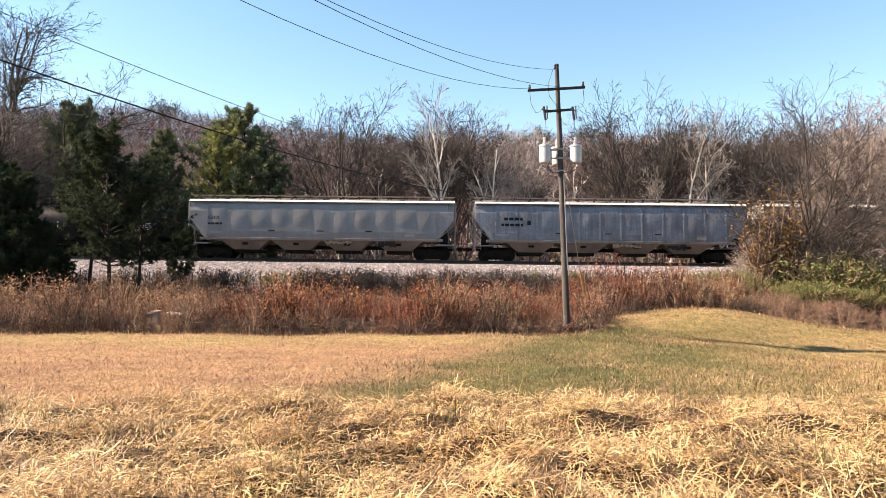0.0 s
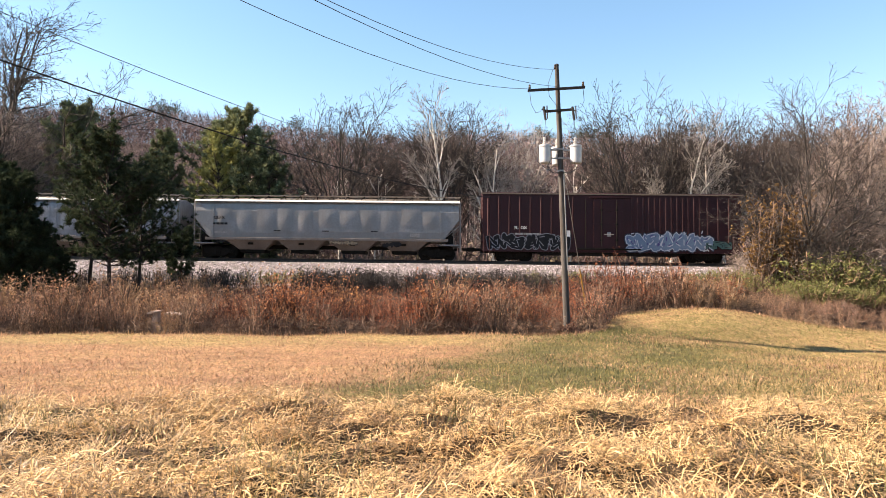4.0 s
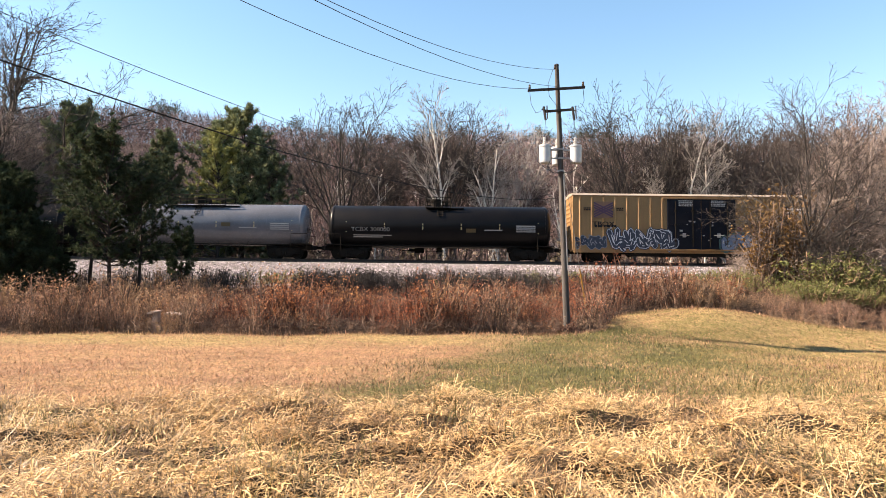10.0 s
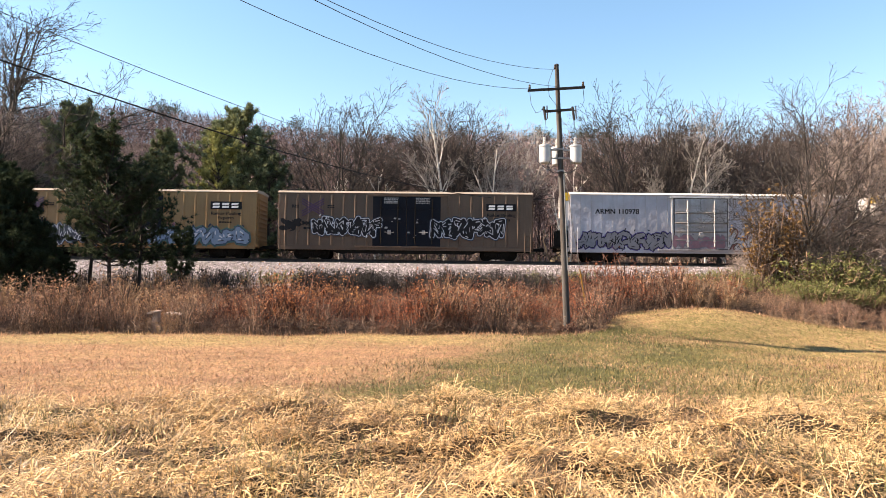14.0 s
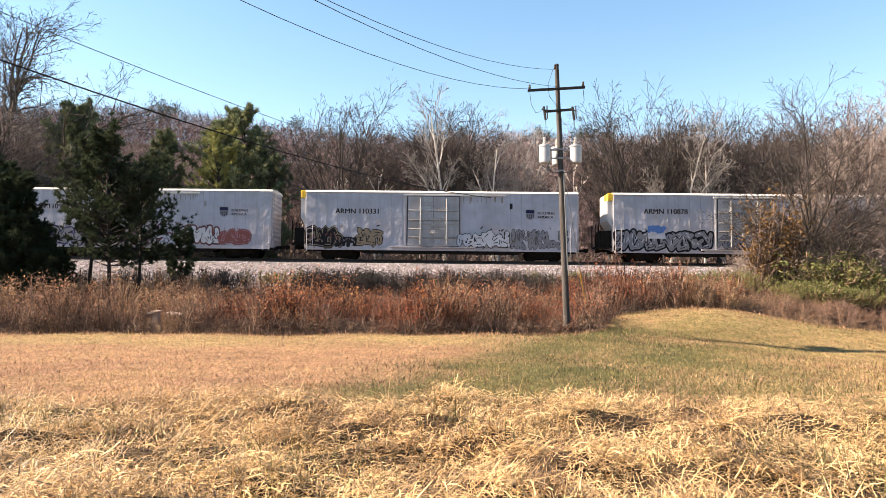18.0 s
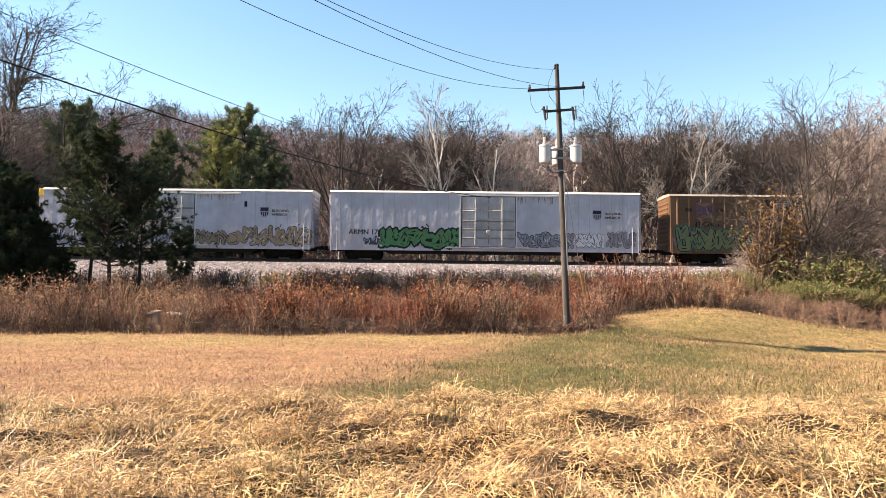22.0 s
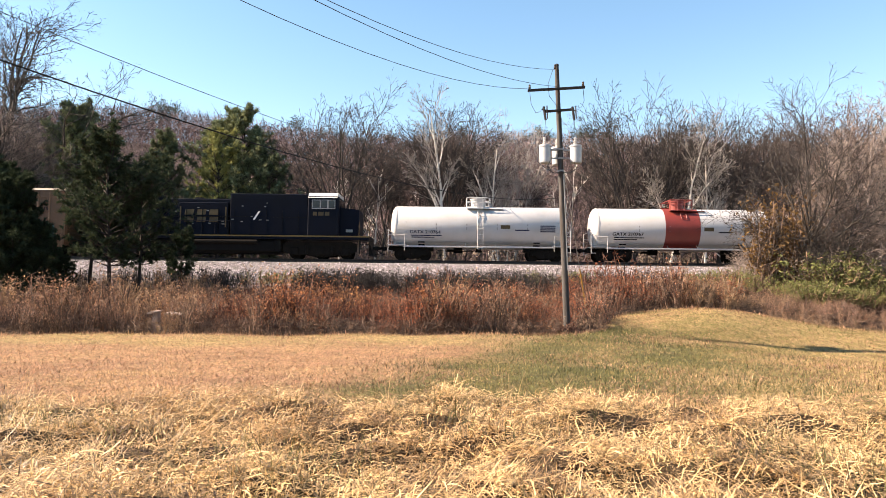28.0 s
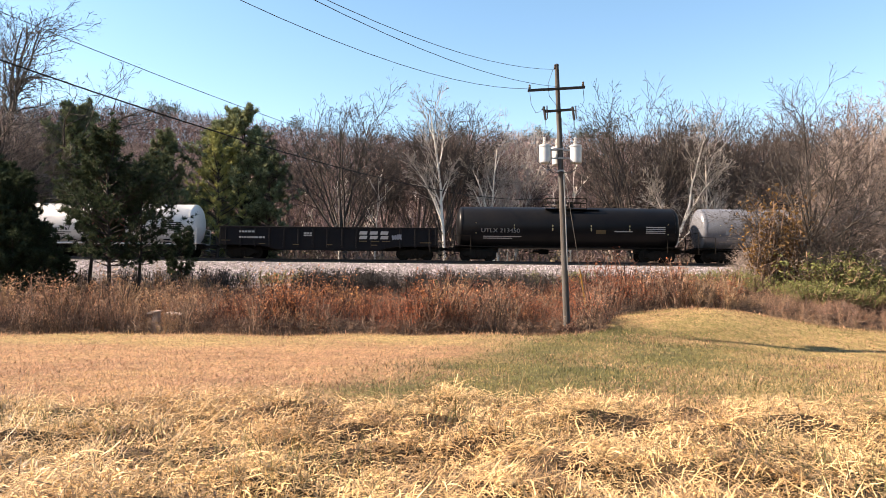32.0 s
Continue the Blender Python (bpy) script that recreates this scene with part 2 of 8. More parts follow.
def ground_material():
    m = bpy.data.materials.new("field_ground")
    m.use_nodes = True
    nt = m.node_tree
    N, L = nt.nodes, nt.links
    bsdf = N["Principled BSDF"]
    tc = N.new("ShaderNodeTexCoord")
    sep = N.new("ShaderNodeSeparateXYZ")
    L.new(tc.outputs["Object"], sep.inputs[0])

    def tex(s, d=5.0, stretch=(1, 1, 1)):
        mp = N.new("ShaderNodeMapping")
        mp.inputs["Scale"].default_value = stretch
        L.new(tc.outputs["Object"], mp.inputs[0])
        n = N.new("ShaderNodeTexNoise")
        n.inputs["Scale"].default_value, n.inputs["Detail"].default_value = s, d
        L.new(mp.outputs[0], n.inputs["Vector"])
        return n.outputs["Fac"]

    def calc(op, x, y):
        n = N.new("ShaderNodeMath")
        n.operation = op
        n.use_clamp = False
        for i, val in enumerate((x, y)):
            if isinstance(val, (int, float)):
                n.inputs[i].default_value = val
            else:
                L.new(val, n.inputs[i])
        return n.outputs[0]

    def ramp(x, lo, hi):
        r = N.new("ShaderNodeMapRange")
        r.interpolation_type = "SMOOTHSTEP"
        r.inputs[1].default_value, r.inputs[2].default_value = lo, hi
        L.new(x, r.inputs[0])
        return r.outputs[0]

    def mix(f, x, y):
        k = N.new("ShaderNodeMix")
        k.data_type = "RGBA"
        for sock, val in ((k.inputs[0], f), (k.inputs[6], x), (k.inputs[7], y)):
            if isinstance(val, tuple):
                sock.default_value = (*val, 1)
            elif isinstance(val, (int, float)):
                sock.default_value = val
            else:
                L.new(val, sock)
        return k.outputs[2]

    X, Y = sep.outputs[0], sep.outputs[1]
    straw = mix(ramp(tex(0.5), 0.35, 0.65), (0.4, 0.235, 0.127), (0.33, 0.175, 0.105))
    straw = mix(calc("MULTIPLY", ramp(tex(26.0, 5.0, (1, 0.35, 1)), 0.44, 0.62), 0.8), straw, (0.1312, 0.0861, 0.0451))
    U = calc("ADD", X, calc("ADD", calc("MULTIPLY", Y, -0.36), calc("ADD", calc("MULTIPLY", tex(0.6), 5.0), 3.1)))
    wob = calc("ADD", Y, tex(0.35))
    # mown green sward under the mound, tan thatch beyond it on the flat
    gx = calc("MULTIPLY", ramp(U, -1.9, 1.5), calc("SUBTRACT", 1.0, ramp(U, 5.0, 9.5)))
    gy = calc("MULTIPLY", ramp(wob, 9.5, 11.5), calc("SUBTRACT", 1.0, ramp(wob, 29.0, 33.0)))
    green = calc("MULTIPLY", calc("MULTIPLY", gx, gy), ramp(tex(0.8), 0.15, 0.5))
    rim = calc("MULTIPLY", ramp(Y, 21.0, 23.0), ramp(tex(0.25, 4.0, (1, 2, 1)), 0.25, 0.5))
    straw = mix(calc("MULTIPLY", ramp(U, 3.0, 8.0), 0.75), straw, mix(ramp(tex(3.0, 7.0), 0.43, 0.58), (0.3444, 0.246, 0.1066), (0.1148, 0.1148, 0.0369)))
    col = mix(calc("MULTIPLY", rim, 0.8), straw, mix(ramp(tex(2.2, 7.0), 0.42, 0.6), (0.328, 0.2378, 0.1066), (0.1886, 0.164, 0.0615)))
    col = mix(calc("MULTIPLY", green, 0.95), col, mix(ramp(tex(11.0, 7.0), 0.42, 0.6), mix(ramp(tex(30.0, 4.0), 0.4, 0.6), (0.0246, 0.0328, 0.01148), (0.0574, 0.0697, 0.02296)), (0.1476, 0.1353, 0.0451)))
    tufts = calc("MULTIPLY", ramp(tex(9.0, 5.0, (1, 0.3, 1)), 0.48, 0.6), 0.55)
    col = mix(tufts, col, (0.0984, 0.06724, 0.0328))
    pale = calc("MULTIPLY", calc("MULTIPLY", ramp(tex(15.0, 5.0, (1, 0.35, 1)), 0.52, 0.62), 0.5), calc("SUBTRACT", 1.0, calc("MULTIPLY", green, 0.8)))
    col = mix(pale, col, (0.41, 0.287, 0.1394))
    # dark brown below the tall grass paints the shade in its gaps
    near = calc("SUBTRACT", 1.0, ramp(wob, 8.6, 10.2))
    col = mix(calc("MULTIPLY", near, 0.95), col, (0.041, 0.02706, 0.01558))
    edge = calc("ADD", calc("ADD", Y, 2.5), calc("ADD", calc("MULTIPLY", ramp(X, 5.5, 9.8), -7.0), calc("ADD", calc("MULTIPLY", ramp(X, 13.5, 20.0), 2.3), calc("SUBTRACT", 1.2, calc("MULTIPLY", ramp(X, -3.0, 5.0), 1.2)))))
    col = mix(ramp(edge, 30.0, 31.2), col, mix(ramp(tex(1.2), 0.4, 0.6), (0.0574, 0.0369, 0.02624), (0.0984, 0.0615, 0.041)))
    leaf = mix(ramp(tex(0.6), 0.35, 0.65), (0.0697, 0.0492, 0.04264), (0.02952, 0.02132, 0.01886))
    col = mix(ramp(Y, 58.0, 64.0), col, leaf)
    # the unseen rise behind the camera is kept dark to bounce less light
    col = mix(calc("SUBTRACT", 1.0, ramp(Y, -30.0, -20.0)), col, leaf)
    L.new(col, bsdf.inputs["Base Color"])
    bsdf.inputs["Roughness"].default_value = 0.95
    bsdf.inputs["Specular IOR Level"].default_value = 0.15
    bp = N.new("ShaderNodeBump")
    bp.inputs["Strength"].default_value, bp.inputs["Distance"].default_value = 1.0, 0.09
    L.new(tex(20.0, 4.0, (1, 0.5, 1)), bp.inputs["Height"])
    L.new(bp.outputs[0], bsdf.inputs["Normal"])
    return m


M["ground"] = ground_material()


# ---------------------------------------------------------------- mesh helpers
class Shape:
    """Collects vertices and faces of one mesh."""

    def __init__(self):
        self.v, self.f = [], []

    def add(self, vs, fs):
        k = len(self.v)
        self.v += [tuple(p) for p in vs]
        self.f += [tuple(i + k for i in q) for q in fs]
        return self

    def box(self, x0, x1, y0, y1, z0, z1, d=0.0):
        if d <= 0:
            vs = [(x, y, z) for x in (x0, x1) for y in (y0, y1) for z in (z0, z1)]
            return self.add(vs, [(0, 1, 3, 2), (4, 6, 7, 5), (0, 4, 5, 1), (2, 3, 7, 6), (0, 2, 6, 4), (1, 5, 7, 3)])
        # chamfered: three vertices a corner
        vs, idx = [], {}
        for i in (0, 1):
            for j in (0, 1):
                for k in (0, 1):
                    c = [(x0, x1)[i], (y0, y1)[j], (z0, z1)[k]]
                    s = [(1, -1)[i], (1, -1)[j], (1, -1)[k]]
                    for ax in range(3):
                        p = [c[a] + (0 if a == ax else s[a] * d) for a in range(3)]
                        idx[i, j, k, ax] = len(vs)
                        vs.append(p)
        fs = []
        for ax in range(3):
            b, c = (ax + 1) % 3, (ax + 2) % 3
            for e in (0, 1):
                def corner(p, q, who):
                    key = [0, 0, 0]
                    key[ax], key[b], key[c] = e, p, q
                    return idx[(*key, who)]
                loop = [corner(0, 0, ax), corner(1, 0, ax), corner(1, 1, ax), corner(0, 1, ax)]
                fs.append(loop if e else loop[::-1])
            for p in (0, 1):
                for q in (0, 1):
                    def edge(e, who):
                        key = [0, 0, 0]
                        key[ax], key[b], key[c] = e, p, q
                        return idx[(*key, who)]
                    loop = [edge(0, b), edge(1, b), edge(1, c), edge(0, c)]
                    fs.append(loop if p != q else loop[::-1])
        for i in (0, 1):
            for j in (0, 1):
                for k in (0, 1):
                    loop = [idx[i, j, k, 0], idx[i, j, k, 1], idx[i, j, k, 2]]
                    fs.append(loop if (i + j + k) % 2 else loop[::-1])
        return self.add(vs, fs)

    def rod(self, p, q, r, r2=None, n=8, caps=True):
        p, q = Vector(p), Vector(q)
        r2 = r if r2 is None else r2
        t = (q - p).normalized()
        u = t.orthogonal().normalized()
        w = t.cross(u)
        vs = []
        for c, rr in ((p, r), (q, r2)):
            for i in range(n):
                a = 2 * math.pi * i / n
                vs.append(c + (u * math.cos(a) + w * math.sin(a)) * rr)
        fs = [(i, (i + 1) % n, n + (i + 1) % n, n + i) for i in range(n)]
        if caps:
            fs += [tuple(range(n))[::-1], tuple(range(n, 2 * n))]
        return self.add(vs, fs)

    def bent(self, pts, r, n=6):
        """One connected tube along points; r: a radius or one for each point."""
        pts = [Vector(p) for p in pts]
        rs = r if isinstance(r, list) else [r] * len(pts)
        vs, fs = [], []
        t0 = (pts[-1] - pts[0]).normalized()
        ref = Vector((0, 0, 1)) if abs(t0.z) < 0.8 else Vector((1, 0, 0))
        for k, p in enumerate(pts):
            t = (pts[min(k + 1, len(pts) - 1)] - pts[max(k - 1, 0)]).normalized()
            u = t.cross(ref)
            u = u.normalized() if u.length > 1e-4 else t.orthogonal().normalized()
            w = t.cross(u)
            for i in range(n):
                a = 2 * math.pi * i / n
                vs.append(p + (u * math.cos(a) + w * math.sin(a)) * rs[k])
        for k in range(len(pts) - 1):
            for i in range(n):
                j = (i + 1) % n
                fs.append((k * n + i, k * n + j, (k + 1) * n + j, (k + 1) * n + i))
        fs += [tuple(range(n))[::-1], tuple(range((len(pts) - 1) * n, len(pts) * n))]
        return self.add(vs, fs)

    def lathe(self, prof, origin=(0, 0, 0), axis="x", n=32):
        """prof: (along, radius)."""
        vs, fs = [], []
        for a, r in prof:
            for i in range(n):
                t = 2 * math.pi * i / n
                c, s = r * math.cos(t), r * math.sin(t)
                p = {"x": (a, c, s), "y": (c, a, s), "z": (c, s, a)}[axis]
                vs.append((p[0] + origin[0], p[1] + origin[1], p[2] + origin[2]))
        for k in range(len(prof) - 1):
            for i in range(n):
                j = (i + 1) % n
                fs.append((k * n + i, k * n + j, (k + 1) * n + j, (k + 1) * n + i))
        fs += [tuple(range(n))[::-1], tuple(range((len(prof) - 1) * n, len(prof) * n))]
        return self.add(vs, fs)

    def prism(self, poly, a, b, axis="x"):
        """A polygon swept from a to b along an axis. poly: (y, z) for x, (x, z) for y."""
        n = len(poly)
        vs = []
        for t in (a, b):
            for p, q in poly:
                vs.append((t, p, q) if axis == "x" else (p, t, q))
        fs = [(i, (i + 1) % n, n + (i + 1) % n, n + i) for i in range(n)]
        fs += [tuple(range(n))[::-1], tuple(range(n, 2 * n))]
        return self.add(vs, fs)

    def mesh(self, name, mat, smooth=False):
        me = bpy.data.meshes.new(name)
        me.from_pydata(self.v, [], self.f)
        bm = bmesh.new()
        bm.from_mesh(me)
        bmesh.ops.recalc_face_normals(bm, faces=bm.faces)
        bm.to_mesh(me)
        bm.free()
        me.materials.append(M[mat])
        if smooth:
            me.shade_smooth()
            me.set_sharp_from_angle(angle=radians(35))
        return me


def part(name, shape, mat, parent, label="", smooth=False, at=None):
    data = shape if isinstance(shape, bpy.types.Mesh) else shape.mesh(name, mat, smooth)
    ob = new(name, data)
    ob.parent = parent
    if at is not None:
        ob.location = at
    if label:
        ob["label"] = label
    return ob


def thing(name, label, category, group="", at=None):
    ob = new(name)
    ob.empty_display_size = 0.2
    if at is not None:
        ob.matrix_basis = at
    return tagged(ob, label, category, group)


def quick_mesh(name, verts, faces, mat):
    """A mesh from arrays; all faces have the same number of corners."""
    me = bpy.data.meshes.new(name)
    verts, faces = np.asarray(verts, np.float32), np.asarray(faces, np.int32)
    n, k = faces.shape
    me.vertices.add(len(verts))
    me.vertices.foreach_set("co", verts.ravel())
    me.loops.add(n * k)
    me.loops.foreach_set("vertex_index", faces.ravel())
    me.polygons.add(n)
    me.polygons.foreach_set("loop_start", np.arange(0, n * k, k, dtype=np.int32))
    me.materials.append(M[mat])
    me.update(calc_edges=True)
    return me


def tubes(p0, p1, r0, r1, n=3):
    """Tapered tubes for many segments at once: vertices and quads."""
    p0, p1 = np.asarray(p0, float), np.asarray(p1, float)
    t = p1 - p0
    t /= np.linalg.norm(t, axis=1, keepdims=True) + 1e-9
    ref = np.where(np.abs(t[:, 2:3]) < 0.9, np.array([[0, 0, 1.0]]), np.array([[1.0, 0, 0]]))
    u = np.cross(t, ref)
    u /= np.linalg.norm(u, axis=1, keepdims=True) + 1e-9
    w = np.cross(t, u)
    a = np.arange(n) * 2 * math.pi / n
    ring = u[:, None] * np.cos(a)[None, :, None] + w[:, None] * np.sin(a)[None, :, None]
    v = np.concatenate([p0[:, None] + ring * np.asarray(r0)[:, None, None], p1[:, None] + ring * np.asarray(r1)[:, None, None]], 1)
    i = np.arange(n)
    j = (i + 1) % n
    q = np.stack([i, j, n + j, n + i], 1)
    f = (np.arange(len(p0)) * 2 * n)[:, None, None] + q[None]
    return v.reshape(-1, 3), f.reshape(-1, 4)


def ribbons(p0, p1, r0, r1, seed=0):
    """Thin twigs as flat strips, one quad each."""
    p0, p1 = np.asarray(p0, float), np.asarray(p1, float)
    rng = np.random.default_rng(seed)
    u = np.cross(p1 - p0, rng.normal(0, 1, p0.shape))
    u /= np.linalg.norm(u, axis=1, keepdims=True) + 1e-9
    a, b = u * np.asarray(r0)[:, None], u * np.asarray(r1)[:, None]
    v = np.stack([p0 - a, p0 + a, p1 + b, p1 - b], 1).reshape(-1, 3)
    return v, np.arange(len(v)).reshape(-1, 4)


def join_arrays(pieces):
    vs, fs, k = [], [], 0
    for v, f in pieces:
        vs.append(v)
        fs.append(f + k)
        k += len(v)
    return np.concatenate(vs), np.concatenate(fs)


def scatter(template, places):
    """Copies of (verts, faces) at rows of x, y, z, scale, turn, joined."""
    v, f = template
    out_v, out_f = [], []
    for k, (x, y, z, s, a) in enumerate(places):
        c, d = math.cos(a) * s, math.sin(a) * s
        w = np.empty_like(v)
        w[:, 0] = v[:, 0] * c - v[:, 1] * d + x
        w[:, 1] = v[:, 0] * d + v[:, 1] * c + y
        w[:, 2] = v[:, 2] * s + z
        out_v.append(w)
        out_f.append(f + k * len(v))
    return np.concatenate(out_v), np.concatenate(out_f)


def smooth01(x, a, b):
    t = np.clip((np.asarray(x, float) - a) / (b - a), 0, 1)
    return t * t * (3 - 2 * t)

# ---------------------------------------------------------------- ground and track bed
TRACK = Matrix.Translation((0, 51.7, 3.8)) @ Matrix.Rotation(radians(-1.0), 4, "Z") @ Matrix.Rotation(radians(0.42), 4, "Y")


def track_y(x):
    return 51.7 - 0.01746 * x


def height(x, y):
    """The lie of the land, plus an unseen light-blocking rise behind the camera."""
    x, y = np.asarray(x, float), np.asarray(y, float)
    z = 0.35 * (1 - smooth01(y, 8, 20))
    mound = 0.78 * np.exp(-((x - 12.7) / 4.6) ** 2 - ((y - 33.5) / 3.2) ** 2)
    mound += 0.16 * np.exp(-((x - 20.0) / 8.0) ** 2 - ((y - 35.5) / 3.0) ** 2)
    dip = -1.0 * smooth01(x, 6, 17) * np.exp(-((y - 25.5) / 6.0) ** 2)
    u = y - track_y(np.clip(x, -120, 120)) + 51.7
    bank = 1.7 * smooth01(u, 33, 43.5) * (1 - smooth01(u, 60.5, 66))
    far = 1.2 * smooth01(u, 62, 80) + 37.0 * smooth01(u, 74, 240) + 5.0 * smooth01(u, 240, 900)
    far = far + 15.0 * smooth01(-x, 8, 110) * smooth01(u, 90, 240)
    far = far * (1 - 0.6 * smooth01(u, 248, 420))
    roll_ = 2.5 * np.sin(x * 0.021 + 1.0) * smooth01(u, 90, 200)
    lumps = 0.05 * np.sin(x * 0.9 + y * 0.4) * np.sin(y * 0.7 - x * 0.3) * (1 - smooth01(y, 30, 60))
    # added out of view: hides low sky that would light the train's side
    behind = 22.0 * smooth01(-y, 22, 75)
    tussock = 0.1 * np.sin(x * 1.5 + 2 * np.sin(y * 1.1)) * np.sin(y * 1.9 + np.sin(x * 0.9)) * (1 - smooth01(y, 8.5, 10.5)) * smooth01(y, 2, 3.5)
    tussock = tussock + 0.11 * np.sin(x * 3.1 + 1.3 * np.sin(y * 2.3)) * np.sin(y * 3.7 + 1.1 * np.sin(x * 1.9)) * (1 - smooth01(y, 8.5, 10.5)) * smooth01(y, 2, 3.5)
    return z + tussock + behind + mound + dip + bank + far + roll_ + lumps


def lawn_edge(x):
    """Where the mown field ends and the weeds begin."""
    return 26.5 + 1.2 * smooth01(x, -3, 5) + 7.0 * smooth01(x, 5.5, 9.5) - 2.3 * smooth01(x, 13.5, 20)


def build_ground():
    xs = np.concatenate([-np.geomspace(3000, 42, 26), np.arange(-41, -8, 0.6), np.arange(-8, 8, 0.25), np.arange(8, 41.01, 0.6), np.geomspace(42, 3000, 26)])
    ys = np.concatenate([-np.geomspace(2500, 3, 30), np.arange(-2, 3, 0.5), np.arange(3, 11, 0.25), np.arange(11, 60, 0.5), np.geomspace(60.5, 4000, 60)])
    gx, gy = np.meshgrid(xs, ys)
    v = np.stack([gx, gy, height(gx, gy)], -1).reshape(-1, 3)
    nx, ny = len(xs), len(ys)
    i = (np.arange(ny - 1)[:, None] * nx + np.arange(nx - 1)[None]).ravel()
    f = np.stack([i, i + 1, i + nx + 1, i + nx], 1)
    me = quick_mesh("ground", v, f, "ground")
    me.shade_smooth()
    tagged(new("ground", me), "mown straw-coloured field with a grassy mound", "ground", kind="structure")


build_ground()


def build_track():
    bed = thing("track_bed", "grey crushed stone railway embankment", "track bed")
    bed.matrix_basis = TRACK
    tagged(bed, kind="structure")
    s = Shape()
    s.prism([(-8.6, -2.6), (-5.6, -1.35), (-2.2, -0.36), (-1.35, -0.26), (1.35, -0.26), (2.2, -0.36), (5.6, -1.35), (8.6, -2.6)], -130, 130)
    part("ballast", s, "ballast", bed, "pale grey crushed ballast")
    # loose stones over the near shoulder
    rng = np.random.default_rng(4)
    n = 23000
    x = rng.uniform(-34, 36, n)
    t = rng.uniform(0, 1, n) ** 0.8
    y = -2.1 - t * 5.6
    z = np.where(y > -2.2, -0.36, np.where(y > -5.6, -0.36 - (-2.2 - y) * 0.2912, -1.35 - (-5.6 - y) * 0.4167))
    r = rng.uniform(0.03, 0.078, n)
    base = np.array([(1, 0, 0), (0, 1, 0), (-1, 0, 0), (0, -1, 0), (0, 0, 1), (0, 0, -1)], float)
    v = base[None] * rng.uniform(0.6, 1.25, (n, 6, 1)) * r[:, None, None]
    a = rng.uniform(0, 6.28, n)
    c, d = np.cos(a)[:, None], np.sin(a)[:, None]
    w = np.stack([v[..., 0] * c - v[..., 1] * d + x[:, None], v[..., 0] * d + v[..., 1] * c + y[:, None], v[..., 2] + z[:, None] + 0.02], -1)
    tri = np.array([(0, 1, 4), (1, 2, 4), (2, 3, 4), (3, 0, 4), (1, 0, 5), (2, 1, 5), (3, 2, 5), (0, 3, 5)])
    f = (np.arange(n) * 6)[:, None, None] + tri[None]
    st = new("ballast_stones", quick_mesh("ballast_stones", w.reshape(-1, 3), f.reshape(-1, 3), "stone"))
    st.parent = bed
    tagged(st, "loose grey and pinkish ballast stones", kind="stuff")
    # rails and timber ties
    for side in (-1, 1):
        y0 = side * 0.7525
        s = Shape()
        prof = [(-0.07, -0.17), (0.07, -0.17), (0.07, -0.155), (0.012, -0.13), (0.012, -0.045), (0.036, -0.035), (0.036, 0), (-0.036, 0), (-0.036, -0.035), (-0.012, -0.045), (-0.012, -0.13), (-0.07, -0.155)]
        s.prism([(p + y0, q) for p, q in prof], -130, 130)
        part("rail", s, "rail", bed, "worn steel rail")
    tie = Shape().box(-0.115, 0.115, -1.3, 1.3, -0.33, -0.175, 0.012).mesh("tie", "tie")
    for k in range(-72, 73):
        part("tie", tie, "tie", bed, at=(k * 0.52, 0, 0))


build_track()

# ---------------------------------------------------------------- rolling stock
CAR_START = {}      # car object: distance of its middle along the track at the start
WHEELSETS = []      # (wheelset, car)


def travelled(t):
    """Metres that the train has rolled to the left after t seconds."""
    if t < 5:
        return 10.43 * t + 0.012 * t * t
    return 52.45 + 10.55 * (t - 5) + (0.0025 * (t - 8) ** 2 if t > 8 else 0)


def wheel_mesh():
    s = Shape()
    for side in (-1, 1):
        y = side * 0.7525
        s.lathe([(y - 0.065 * side, 0.10), (y - 0.065 * side, 0.482), (y - 0.035 * side, 0.482), (y - 0.03 * side, 0.457), (y + 0.065 * side, 0.452), (y + 0.065 * side, 0.38), (y + 0.03 * side, 0.36), (y + 0.03 * side, 0.14), (y + 0.1 * side, 0.12)], axis="y", n=18)
    s.rod((0, -1.05, 0), (0, 1.05, 0), 0.085, n=10)
    for a in range(3):      # cast marks on the plate
        c, d = math.cos(a * 2.094), math.sin(a * 2.094)
        s.box(c * 0.25 - 0.03, c * 0.25 + 0.03, -0.80, -0.775, d * 0.25 - 0.03, d * 0.25 + 0.03)
    return s.mesh("wheelset", "truck", True)


WHEEL = wheel_mesh()


def truck_frame(base=1.78):
    s = Shape()
    h = base / 2
    for y in (-1.0, 1.0):
        poly = [(-h - 0.2, 0.36), (-h - 0.2, 0.56), (-h + 0.15, 0.62), (-0.5, 0.72), (0.5, 0.72), (h - 0.15, 0.62), (h + 0.2, 0.56), (h + 0.2, 0.36), (h - 0.15, 0.36), (0.45, 0.16), (-0.45, 0.16), (-h + 0.15, 0.36)]
        s.prism(poly, y - 0.07, y + 0.07, "y")
        for x in (-0.14, 0, 0.14):
            s.rod((x, y * 1.09, 0.24), (x, y * 1.09, 0.5), 0.06, n=8)
        for x in (-h, h):
            s.rod((x, y - 0.12, 0.457), (x, y + 0.14, 0.457), 0.11, n=10)
    s.box(-0.22, 0.22, -1.1, 1.1, 0.5, 0.78, 0.02)
    for x in (-h + 0.62, h - 0.62):
        s.box(x - 0.04, x + 0.04, -0.9, 0.9, 0.3, 0.42)
    return s.mesh("truck", "truck")


TRUCK = truck_frame()


